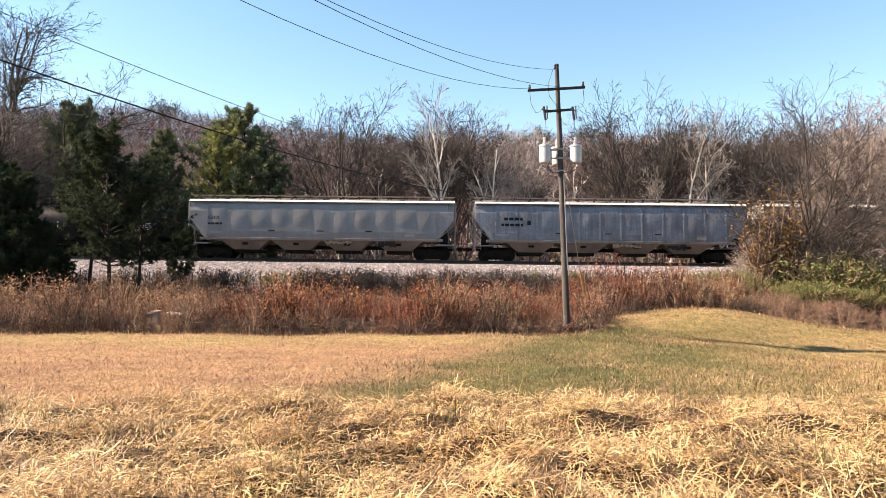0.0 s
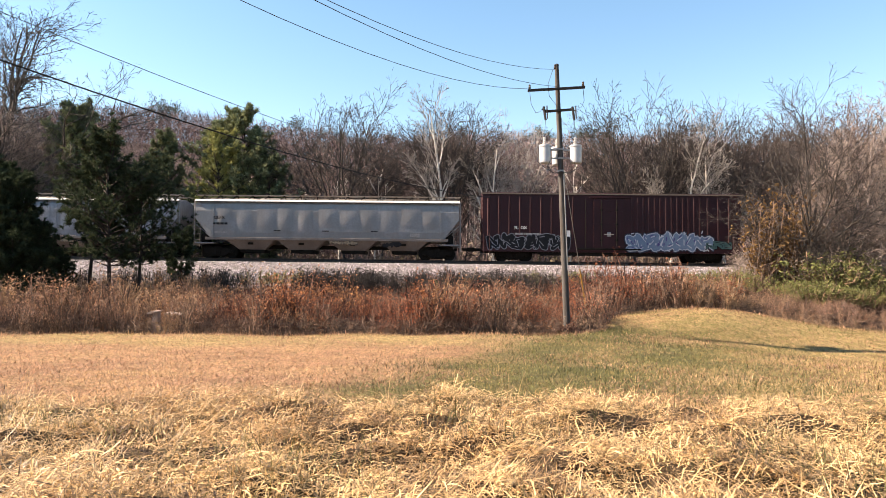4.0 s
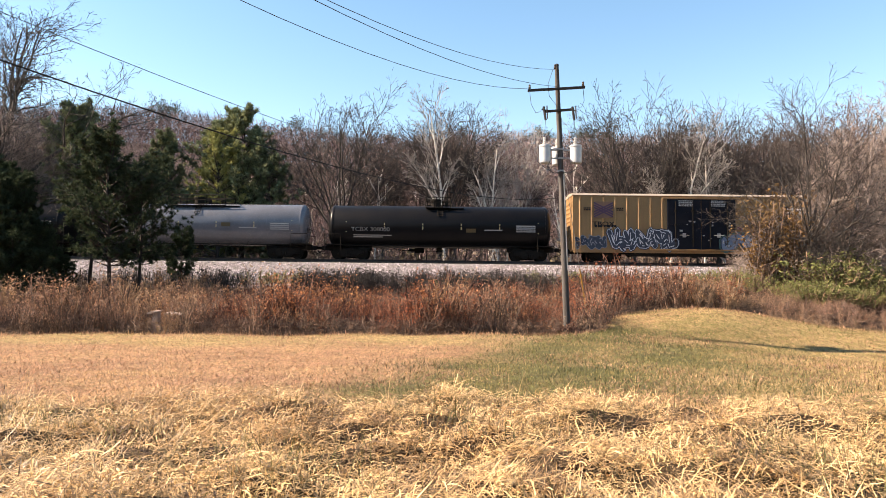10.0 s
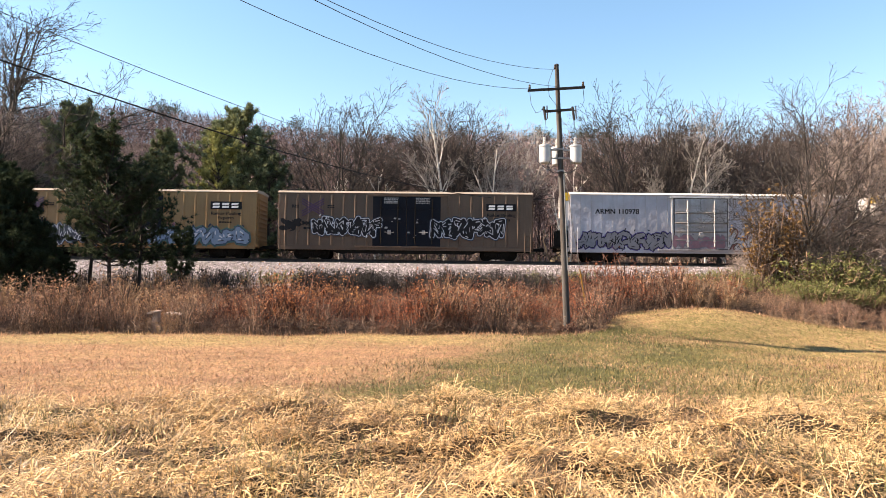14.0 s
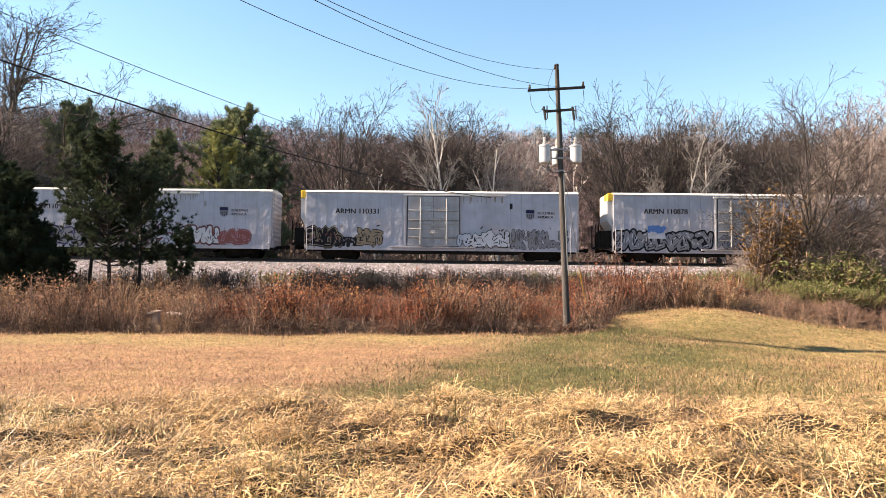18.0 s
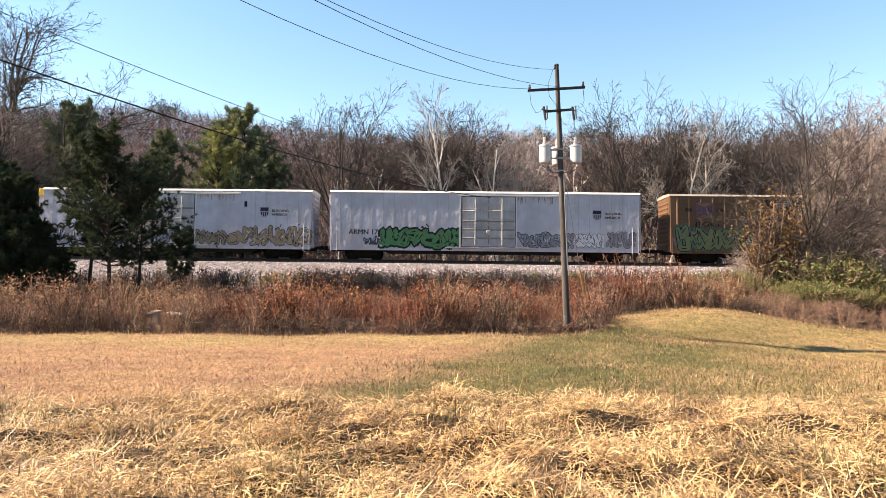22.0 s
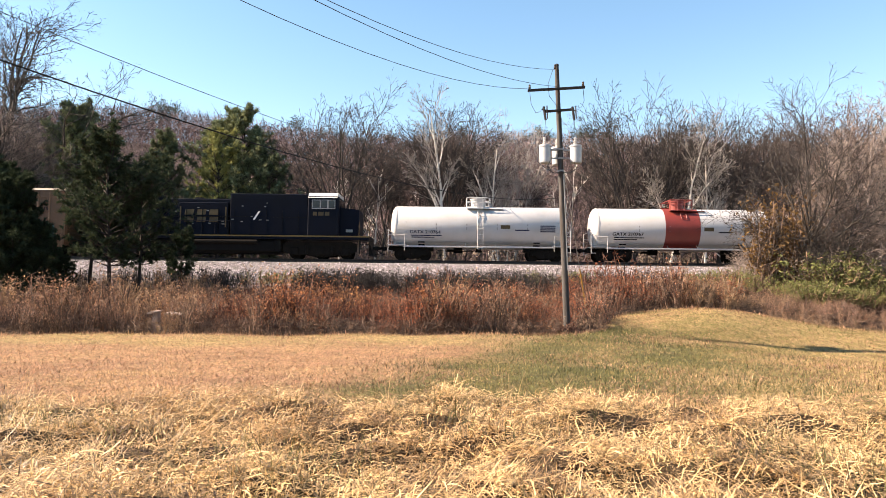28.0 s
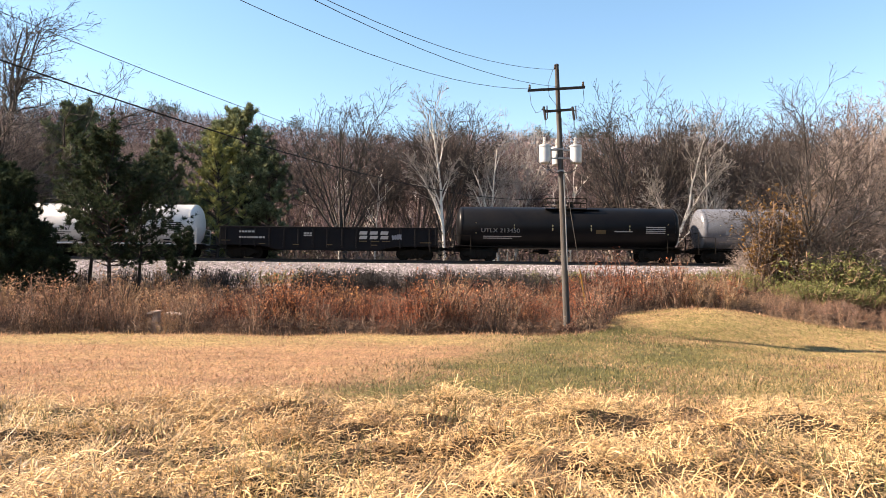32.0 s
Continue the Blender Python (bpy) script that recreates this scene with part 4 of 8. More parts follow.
def reefer(left, L, number, style, seed, mark_z=3.35, mark_x=1.85, unit=True):
    car_label = {"red": "white refrigerated boxcar with red and black graffiti", "mural": "white refrigerated boxcar with bubble graffiti panels",
                 "grey": "white refrigerated boxcar with a blue tag and grey graffiti", "green": "long white refrigerated boxcar with green graffiti"}[style]
    k = L / 20.1
    doors = [(9.75, 13.7)] if style == "green" else [(7.55 * k, 11.4 * k)]
    seams = [u for u in frange(0.75, L - 0.6, 0.8) if u < doors[0][0] - 0.25 or u > doors[0][1] + 0.2]
    car, o = boxcar("boxcar", car_label, left, L, 4.91, "white_side", "roof_white", "reefer_door", doors, [], reefer=True, frame="white_dirty", ladder_mat="white_side")
    seam = Shape().box(-0.013, 0.013, -1.508, -1.49, 0.95, 4.6).mesh("seam", "letter_grey")
    for u in seams:
        part("seam", seam, "white_dirty", car, at=(o + u, 0, 0))
    Y = -1.515
    s = Shape().box(o + doors[0][1] + 0.05, o + doors[0][1] + 3.3, Y, -1.49, 1.0, 4.48)
    part("side_panel", s, "white_side", car)
    for u in (doors[0][0] - 0.12, doors[0][1] + 0.06):
        part("door_post", Shape().box(o + u - 0.05, o + u + 0.05, -1.56, -1.5, 0.85, 4.5), "roof_white" if style != "mural" else "white_dirty", car)
    s = Shape()
    a, b = doors[0]
    for x0, x1, z0, z1 in ((a - 0.02, a + 0.02, 0.95, 4.48), (b - 0.02, b + 0.02, 0.95, 4.48), (a, b, 0.93, 0.97), (a, b, 4.44, 4.48), ((a + b) / 2 - 0.012, (a + b) / 2 + 0.012, 0.97, 4.44)):
        s.box(o + x0, o + x1, -1.582, -1.5, z0, z1)
    part("door_gasket", s, "spray_black", car, "dark door gasket")
    rng = random.Random(seed + 5)
    for z in (1.55, 2.15, 2.75, 3.45):           # door stiffeners with shadowed lower lips
        part("door_stiffener", Shape().prism([(-1.585, z - 0.06), (-1.64, z - 0.02), (-1.64, z + 0.02), (-1.585, z + 0.06)], o + a + 0.08, o + b - 0.08), "door_dirt" if rng.random() < 0.7 else "reefer_door", car)
    part("door_foot", Shape().box(o + a, o + b, -1.6, -1.5, 0.97, 1.16), "white_dirty", car, "dented white door foot")
    part("lock_box", Shape().box(o + (a + b) / 2 - 0.16, o + (a + b) / 2 + 0.14, -1.66, -1.58, 1.85, 2.1, 0.02), "white_dirty", car)
    for zz in (2.35, 2.75):
        bars(car, o + a + 0.25, o + b - 0.3, zz, zz + 0.22, -1.645, "letter_grey", 1, seed + 3)
    words(car, f"ARMN {number}", o + mark_x, mark_z, 0.5, Y, "letter_black", width=3.2)
    # shield mark and slogan
    sx = 19.7 if style == "green" else 16.6 * k
    sh = [(sx - 0.33, 3.6), (sx + 0.33, 3.6), (sx + 0.36, 3.3), (sx + 0.24, 2.95), (sx, 2.85), (sx - 0.24, 2.95), (sx - 0.36, 3.3)]
    part("emblem", Shape().prism([(x + o, z) for x, z in sh], Y - 0.004, Y, "y"), "letter_grey", car, "shield-shaped emblem")
    part("emblem", Shape().box(o + sx - 0.3, o + sx + 0.3, Y - 0.008, Y - 0.004, 3.32, 3.56), "letter_navy", car)
    for dx in (-0.22, -0.075, 0.075, 0.22):
        part("emblem", Shape().box(o + sx + dx - 0.04, o + sx + dx + 0.04, Y - 0.008, Y - 0.004, 3.02 if abs(dx) > 0.2 else 2.94, 3.26), "letter_navy", car)
    for j, word in enumerate(("BUILDING", "AMERICA")):
        words(car, word, o + sx + 0.55, 3.26 - j * 0.27, 0.24, Y, "letter_black", width=1.25 - 0.1 * j)
    bars(car, o + doors[0][0] + 0.9, o + doors[0][0] + 2.0, 3.75, 4.05, -1.58, "letter_grey", 3, seed)
    part("vent_plate", Shape().box(o + 15.1 * k, o + 15.3 * k, Y - 0.02, Y, 3.6, 4.0, 0.01), "letter_black" if style != "red" else "white_dirty", car)
    s = Shape()
    rng = random.Random(seed)
    for j in range(26):         # rust runs under the door rail
        u = rng.uniform(doors[0][1], doors[0][1] + 3.2)
        s.box(o + u, o + u + rng.uniform(0.015, 0.05), Y - 0.003, Y, 4.44 - rng.uniform(0.1, 0.5), 4.46)
    part("rust_runs", s, "spray_tan", car, "rust runs")
    if unit:
        s = Shape().prism([(o - 0.42, 2.9), (o - 0.42, 4.78), (o - 0.02, 4.78), (o - 0.02, 2.3)], -1.3, 1.3, "y")
        part("cooling_unit", s, "white_tank", car, "white cooling unit cowl")
        part("unit_top", Shape().box(o - 0.42, o - 0.02, -1.42, -0.2, 4.28, 4.81, 0.03), "yellow", car, "yellow cap")
        s = Shape().box(o - 1.1, o - 0.05, -1.2, 1.2, 1.0, 1.12)
        for y in (-1.2, 0, 1.2):
            s.rod((o - 1.05, y, 1.1), (o - 1.05, y, 2.7), 0.04, n=6)
        s.box(o - 0.9, o - 0.1, -1.1, 0.6, 1.12, 2.2, 0.03)
        part("end_platform", s, "truck", car, "dark end platform with engine box")
    P = {"red": [(0.6, 7.2, 0.8, 2.2, "spray_grey", "spray_black", 8, "spray_purple", None), (7.6, 11.2, 0.9, 2.0, "spray_pink", "spray_grey", 4, None, None), (11.5, 16.3, 0.85, 2.35, "spray_white", "spray_black", 6, "spray_red", "spray_grey"), (16.4, 18.6, 0.9, 2.1, "spray_red", "spray_pink", 3, "spray_red", None)],
         "mural": [(0.1, 2.6, 0.72, 2.3, "spray_black", "spray_tan", 3, "spray_black", "spray_red"), (2.3, 3.7, 0.8, 1.6, "spray_black", "spray_black", 2, None, "spray_grey"), (3.7, 5.6, 0.8, 2.35, "spray_tan", "spray_black", 2, None, None), (11.3, 15.0, 0.8, 2.15, "spray_white", "spray_black", 4, None, None), (15.2, 19.4, 0.75, 2.2, "spray_grey", "spray_black", 8, None, "spray_lime")],
         "grey": [(0.2, 7.0, 0.75, 2.25, "spray_grey", "spray_black", 8, "spray_black", "spray_white"), (7.6, 11.0, 0.9, 2.1, "spray_grey", "spray_black", 5, None, None), (11.5, 15.2, 0.8, 2.0, "spray_tan", "spray_black", 5, None, None), (15.2, 20.0, 0.8, 2.3, "spray_tan", "spray_black", 7, None, "spray_white")],
         "green": [(3.7, 9.6, 0.75, 2.35, "spray_green", "spray_black", 6, "spray_black", "spray_lime"), (2.6, 4.0, 0.9, 1.7, "spray_navy", "spray_white", 2, None, None), (14.0, 17.9, 0.85, 2.05, "spray_grey", "spray_black", 6, None, "spray_white"), (18.0, 20.2, 0.9, 2.05, "spray_white", "spray_black", 4, None, None), (20.4, 22.4, 0.9, 2.2, "spray_grey", "spray_navy", 4, None, "spray_tan")]}[style]
    for j, (a, b, c, d, fill, edge, n, halo, shine) in enumerate(P):
        y = -1.61 if (a < doors[0][1] and b > doors[0][0]) else Y - 0.01
        graffiti(car, o + a, o + b, c, d, y, fill, edge, n, seed + j, halo=halo, shine=shine, label=f"{M[fill].name.replace('_', ' ')} graffiti lettering")
    if style == "grey":
        part("tag_ground", Shape().box(o + 2.5, o + 3.75, Y - 0.024, Y - 0.02, 1.65, 2.45), "spray_white", car, "white painted-over patch")
        graffiti(car, o + 2.55, o + 3.75, 2.0, 2.6, Y - 0.026, "tag_blue", "tag_blue", 3, 77, label="bright blue tag")
    return car


def tank_car(name, label, left, L, r, zc, shell, band=None, sill_mat="truck", platform="truck", marks="letter_grey", side_ladder=False, seed=1, plat=(0.38, 0.62), number="", brand=False, dome=False, jacket_cap=None):
    car = car_thing(name, label, "tank car", left + L / 2)
    o = -L / 2
    d = 0.42
    prof = [(o, 0.25)] + [(o + d * (1 - math.cos(t)), r * (0.25 + 0.75 * math.sin(t))) for t in (0.35, 0.7, 1.0, 1.3)] + [(o + d, r)]
    prof += [(-a, b) for a, b in reversed(prof)]
    part("tank", Shape().lathe(prof, (0, 0, zc), "x", 48), shell, car, smooth=True)
    if band:
        part("band", Shape().lathe([(o + band[0], r - 0.02), (o + band[0], r + 0.012), (o + band[1], r + 0.012), (o + band[1], r - 0.02)], (0, 0, zc), "x", 48), "red_band", car, "oxide-red centre band", True)
    for u in (d + 0.05, L - d - 0.05):        # hoops at the heads
        part("hoop", Shape().lathe([(o + u - 0.04, r - 0.02), (o + u - 0.04, r + 0.014), (o + u + 0.04, r + 0.014), (o + u + 0.04, r - 0.02)], (0, 0, zc), "x", 48), shell, car, smooth=True)
    # stub sills, saddles, end platforms
    for e in (-1, 1):
        s = Shape().box(min(e * (L / 2 - 3.2), e * (L / 2 + 0.25)), max(e * (L / 2 - 3.2), e * (L / 2 + 0.25)), -0.3, 0.3, 0.65, 1.0, 0.02)
        s.prism([(-1.2, zc - r * 0.55), (-0.5, 0.95), (0.5, 0.95), (1.2, zc - r * 0.55), (0.9, zc - r * 0.8), (0, zc - r + 0.05), (-0.9, zc - r * 0.8)], e * (L / 2 - 2.3) - 0.25, e * (L / 2 - 2.3) + 0.25)
        part("saddle", s, "truck", car)
        x0 = e * (L / 2 + 0.12)
        s = Shape().box(min(x0, x0 - e * 1.3), max(x0, x0 - e * 1.3), -1.45, 1.45, 1.0, 1.06)
        part("end_platform", s, sill_mat, car)
        s = Shape()
        for y in (-1.45, 1.45):
            s.rod((x0, y, 0.55), (x0, y, 2.1), 0.025, n=6)
            s.rod((x0 - e * 1.2, y, 0.65), (x0 - e * 1.2, y, 1.75), 0.02, n=6)
            s.rod((x0, y, 1.75), (x0 - e * 1.2, y, 1.75), 0.02, n=6)
            s.rod((x0, y, 0.6), (x0 - e * 0.35, y, 0.6), 0.02, n=6)
        s.rod((x0, -1.45, 2.1), (x0, 1.45, 2.1), 0.025, n=6)
        part("handrail", s, sill_mat, car)
        add_truck(car, e * (L / 2 - 1.65))
    s = Shape()
    s.rod((o + 1.2, -1.2, 0.98), (-o - 1.2, -1.2, 0.98), 0.035, n=6)
    s.rod((o + 1.2, 1.2, 0.98), (-o - 1.2, 1.2, 0.98), 0.035, n=6)
    for x in frange(o + 3.4, -o - 3.4, 2.2):
        s.rod((x, -1.2, 0.98), (x, -0.8, zc - r * 0.8), 0.02, n=5)
    part("grab_rail", s, sill_mat, car)
    if shell == "white_tank":
        for e in (-1, 1):
            part("running_board", Shape().box(o + 1.0, -o - 1.0, min(e * 1.05, e * 1.4), max(e * 1.05, e * 1.4), 0.9, 0.98, 0.01), sill_mat, car)
    s = Shape().rod((0, 0, 0.72), (0, 0, zc - r + 0.1), 0.2, n=12)
    s.rod((0, 0, 0.62), (0, 0, 0.74), 0.28, n=12)
    part("outlet_valve", s, "truck", car)
    # walkway, manway and fittings on the crown
    top = zc + r
    a, b = o + plat[0] * L, o + plat[1] * L
    s = Shape()
    for y in (-0.95, 0.95):
        s.box(a, b, y - 0.22, y + 0.22, top - 0.22, top - 0.18)
    s.box(b, b + 1.0, -0.98, -0.7, top - 0.24, top - 0.2)
    part("walkway", s, platform, car, "steel grating walkway")
    s = Shape()
    for y in (-1.15, 1.15):
        xs = frange(a, b, (b - a) / 3)
        for x in xs:
            s.rod((x, y, top - 0.2), (x, y, top + 0.55), 0.034, n=5)
        for z in (top + 0.2, top + 0.55):
            s.rod((a, y, z), (b, y, z), 0.034, n=5)
    for x in (a, b):
        s.rod((x, -1.15, top + 0.55), (x, 1.15, top + 0.55), 0.034, n=5)
    part("railing", s, platform, car)
    mx = (a + b) / 2
    s = Shape()
    if dome:
        s.rod((mx, 0, top - 0.1), (mx, 0, top + 0.55), 0.52, n=20)
        s.rod((mx, 0, top + 0.5), (mx, 0, top + 0.58), 0.6, n=20)
    else:
        s.rod((mx - 0.2, 0, top - 0.1), (mx - 0.2, 0, top + 0.4), 0.36, n=16)
        s.rod((mx - 0.2, 0, top + 0.38), (mx - 0.2, 0, top + 0.5), 0.42, n=16)
        s.rod((mx + 0.6, 0.1, top - 0.1), (mx + 0.6, 0.1, top + 0.38), 0.12, n=10)
    part("manway", s, "red_band" if band else shell if dome else platform, car)
    s = Shape()
    n = 10
    for y_off in (-0.2, 0.2):
        pts = [(mx + y_off + 0.15, -math.sin(t) * (r + 0.07), zc + math.cos(t) * (r + 0.07)) for t in [0.35 + 0.75 * k / (n - 1) for k in range(n)]]
        if side_ladder:
            pts += [(mx + y_off + 0.15, -r - 0.08, zc - 0.2), (mx + y_off + 0.15, -r - 0.05, 0.8)]
        s.bent(pts, 0.022, 5)
        rungs = pts
    for k, p in enumerate(rungs):
        s.rod((p[0] - 0.4, p[1], p[2]), p, 0.018, n=5)
    if side_ladder:
        z = 0.9
        while z < zc:
            s.rod((mx - 0.05, -r - 0.06, z), (mx + 0.35, -r - 0.06, z), 0.018, n=5)
            z += 0.3
    part("ladder", s, sill_mat if side_ladder else platform, car)
    # writing and reflective strips on the flank: laid on the curve
    rng = random.Random(seed)

    def on_side(x, w, z, h, mat, name="lettering", label=""):
        sh = Shape()
        ts = [math.acos(max(-1, min(1, (zz - zc) / r))) for zz in (z, z + h)]
        pts = []
        for xx in (x, x + w):
            for t in ts:
                pts.append((xx, -math.sin(t) * (r + 0.012), zc + math.cos(t) * (r + 0.012)))
        sh.add(pts, [(0, 1, 3, 2)])
        return part(name, sh, mat, car, label)

    for k, u in enumerate(frange(0.08 * L + 0.1, 0.95 * L, 0.17 * L)):
        on_side(o + u, 0.07, zc + (-0.5 if k in (0, 5) else -0.28), 0.75 if k in (0, 5) else 0.42, "gold_dull" if brand else "reflector" if shell != "white_tank" else "letter_grey", "reflector", "reflective strip")
    if brand:
        for k in range(9):
            low = 0.06 if k == 4 else 0.0
            on_side(o + 0.555 * L + k * 0.32 + 0.02 * (k % 2), 0.27 - 0.03 * (k % 3) if k != 4 else 0.16, zc + 0.2 + low, 0.25 - low, "letter_white", "emblem")
    if number:
        x = o + 0.11 * L
        mark, digits = number.split()
        if mark == "BBBB":
            for k in range(4):
                on_side(x + k * 0.3, 0.22, zc - 0.42, 0.28, marks)
            if digits.strip("0") == "":
                for k in range(len(digits)):
                    on_side(x + 1.45 + k * 0.27, 0.2, zc - 0.42, 0.28, marks)
                digits = ""
            text, tx = digits, x + 1.4
        else:
            text, tx = number, x
        if text:
            small = 0.8 if shell == "white_tank" else 1.0
            ob = words(car, text, 0, 0, 0.4 * small, 0, marks, width=0.26 * small * len(text))
            me = ob.data
            co = np.empty(len(me.vertices) * 3, np.float32)
            me.vertices.foreach_get("co", co)
            co = co.reshape(-1, 3)
            z = co[:, 2] + zc - 0.42 - (0.14 if shell == "white_tank" else 0)
            co[:, 0] += tx
            co[:, 1] = -np.sqrt(np.maximum(0.01, (r + 0.014) ** 2 - (z - zc) ** 2))
            co[:, 2] = z
            me.vertices.foreach_set("co", co.ravel())
            ob.location = (0, 0, 0)
        on_side(o + 0.12 * L, 0.17 * L, zc - 0.72, 0.06, marks)
        on_side(o + 0.12 * L, 0.13 * L, zc - 0.84, 0.06, marks)
        for j in range(4):
            on_side(o + 0.84 * L, 0.085 * L, zc - 0.4 + j * 0.13, 0.07, marks)
        on_side(o + 0.62 * L, 0.7, zc - 0.2 - (0.25 if shell == "black_tank" else 0), 0.26, "gold_dull", "placard", "yellow placard")
        on_side(o + 0.7 * L, 0.08 * L, zc - 0.32, 0.08, marks)
    add_couplers(car, o - 0.25, -o + 0.25)
    brake_gear(car, -1.9 if L > 12 else 1.0, 0.9)
    return car, o, on_side


def hopper(left, L, side, label, style, seed):
    car = car_thing("covered_hopper", label, "hopper car", left + L / 2)
    o = -L / 2
    # bulging body with raked ends
    sec = [(-1.52, 1.35), (-1.58, 1.9), (-1.58, 3.3), (-1.5, 3.75), (-1.3, 4.02), (0, 4.2), (1.3, 4.02), (1.5, 3.75), (1.58, 3.3), (1.58, 1.9), (1.52, 1.35)]
    s = Shape()
    xs = [(o + 0.12, 2.75), (o + 1.3, 1.35), (-o - 1.3, 1.35), (-o - 0.12, 2.75)]
    for x, low in xs:
        s.v += [(x, y, max(z, low)) for y, z in sec]
    n = len(sec)
    for k in range(3):
        for i in range(n):
            s.f.append((k * n + i, k * n + (i + 1) % n, (k + 1) * n + (i + 1) % n, (k + 1) * n + i))
    s.f += [tuple(range(n)), tuple(range(3 * n, 4 * n))]
    part("body", s, side, car)
    rng = random.Random(seed)
    me = Shape().prism([(-1.605, 1.4), (-1.605, 3.3), (-1.53, 3.76), (-1.5, 3.72), (-1.575, 3.28), (-1.575, 1.4)], -0.035, 0.035).mesh("side_post", side)
    for x in frange(o + 1.6, -o - 1.5, 1.53) if style == "dark" else (o + 1.45, -o - 1.45):
        part("side_post", me, side, car, at=(x, 0, 0))
    # swelling side sheets between the posts
    for x in frange(o + 1.65, -o - 2.4, 1.53):
        s = Shape()
        w, h0, h1 = rng.uniform(1.1, 1.5), 1.9 + rng.uniform(-0.2, 0.3), 3.4 + rng.uniform(-0.05, 0.12)
        deep = rng.uniform(0.025, 0.048)
        nx, nz = 6, 6
        for i in range(nx + 1):
            for j in range(nz + 1):
                bulge = deep * math.sin(math.pi * i / nx) * math.sin(math.pi * j / nz)
                s.v.append((x + w * i / nx, -1.578 - bulge, h0 + (h1 - h0) * j / nz))
        for i in range(nx):
            for j in range(nz):
                a = i * (nz + 1) + j
                s.f.append((a, a + 1, a + nz + 2, a + nz + 1))
        part("side_sheet", s, side, car, smooth=True)
    s = Shape()
    for e in (-1, 1):
        s.prism([(e * 1.6, 3.96), (e * 1.6, 3.99), (e * 1.42, 4.13), (e * 1.25, 4.13), (e * 1.25, 4.0)], o + 0.05, -o - 0.05)
    # white here stands for the sun on the edge
    part("roof_edge", s, "roof_white", car, "roof edge with sunlight put into its pale colour")
    s = Shape()
    for y0, y1 in ((-1.15, -0.62), (0.62, 1.15)):
        s.box(o + 0.0, -o - 0.0, y0, y1, 4.43, 4.47)
    part("running_board", s, "roof_pale", car, "pale roof running boards")
    for e in (-1, 1):
        s = Shape().bent([(0, e * 1.35, 4.06), (0.3, e * 1.1, 4.41), (0.3, e * 0.65, 4.41), (0.3, e * 0.65, 4.1)], 0.032, 5).mesh("board_support", "truck")
        for x in frange(o + 0.3, -o - 0.2, 1.2):
            part("board_support", s, "truck", car, at=(x, 0, 0))
    s = Shape().box(-0.7, 0.7, -0.32, 0.32, 4.15, 4.34, 0.03).mesh("roof_hatch", "roof_pale")
    for x in frange(o + 1.5, -o - 1.4, 1.9):
        part("roof_hatch", s, "roof_pale", car, at=(x, 0, 0))
    part("side_sill", Shape().box(o + 0.9, -o - 0.9, -1.6, -1.5, 1.26, 1.44, 0.015).box(o + 0.9, -o - 0.9, 1.5, 1.6, 1.26, 1.44, 0.015), "hopper_tan", car, "dusty side sill")
    # discharge bays
    bays = 4
    span = (L - 4.6) / bays
    for k in range(bays):
        a = o + 2.3 + k * span
        c = a + span / 2
        s = Shape()
        top = [(a + 0.02, -1.48), (a + span - 0.02, -1.48), (a + span - 0.02, 1.48), (a + 0.02, 1.48)]
        bot = [(c - 0.95, -0.9), (c + 0.95, -0.9), (c + 0.95, 0.9), (c - 0.95, 0.9)]
        s.v = [(x, y, 1.32) for x, y in top] + [(x, y, 0.62) for x, y in bot]
        s.f = [(0, 1, 5, 4), (1, 2, 6, 5), (2, 3, 7, 6), (3, 0, 4, 7), (0, 3, 2, 1), (4, 5, 6, 7)]
        bay = part("discharge_bay", s, "hopper_tan", car, "dusty sloping discharge bay")
        part("outlet_gate", Shape().box(c - 0.9, c + 0.9, -0.85, 0.85, 0.42, 0.62, 0.02), "truck", bay)
        part("vibrator_bracket", Shape().box(c - 0.2, c + 0.2, -1.36, -1.15, 0.95, 1.1, 0.02), "truck", bay)
    s = Shape().box(o + 0.2, -o - 0.2, -0.28, 0.28, 0.72, 0.98, 0.02)
    part("centre_sill", s, "truck", car)
    for e in (-1, 1):
        s = Shape()
        x = e * (L / 2)
        for y in (-1.45, 1.45):
            s.rod((x, y, 0.6), (x, y, 4.05), 0.035, n=6)
            s.rod((x - e * 0.05, y, 2.4), (x - e * 1.4, y, 1.35), 0.035, n=6)
        s.box(min(x, x - e * 1.5), max(x, x - e * 1.5), -1.5, 1.5, 1.0, 1.08)
        s.box(min(x - e * 0.05, x), max(x - e * 0.05, x), -1.45, 1.45, 0.9, 1.1)
        part("end_frame", s, side, car)
        ladder(car, x - (0.5 if e > 0 else -0.08), -1.52, 0.75, 4.0, 0.42, "hopper_tan", 0.4)
        s = Shape().box(min(x - e * 0.5, x - e * 1.1), max(x - e * 0.5, x - e * 1.1), -1.3, -0.7, 1.1, 1.7, 0.05)
        s.rod((x - e * 0.8, -1.2, 1.9), (x - e * 0.8, -0.6, 1.9), 0.22, n=12)
        part("brake_cylinder", s, "truck", car)
        add_truck(car, e * (L / 2 - 1.75))
    add_couplers(car, o - 0.1, -o + 0.1)
    Y = -1.63
    if style == "dark":
        bars(car, o + 2.2, o + 3.6, 2.75, 3.05, Y, "letter_black", 1, seed, gaps=True)
        bars(car, o + 2.0, o + 3.6, 2.35, 2.62, Y, "letter_black", 1, seed + 1)
        part("placard", Shape().box(o + 3.9, o + 4.15, Y, -1.6, 2.5, 2.8), "letter_black", car)
    else:
        words(car, "CEFX", o + 1.5, 2.72, 0.3, Y, "letter_black", width=0.85)
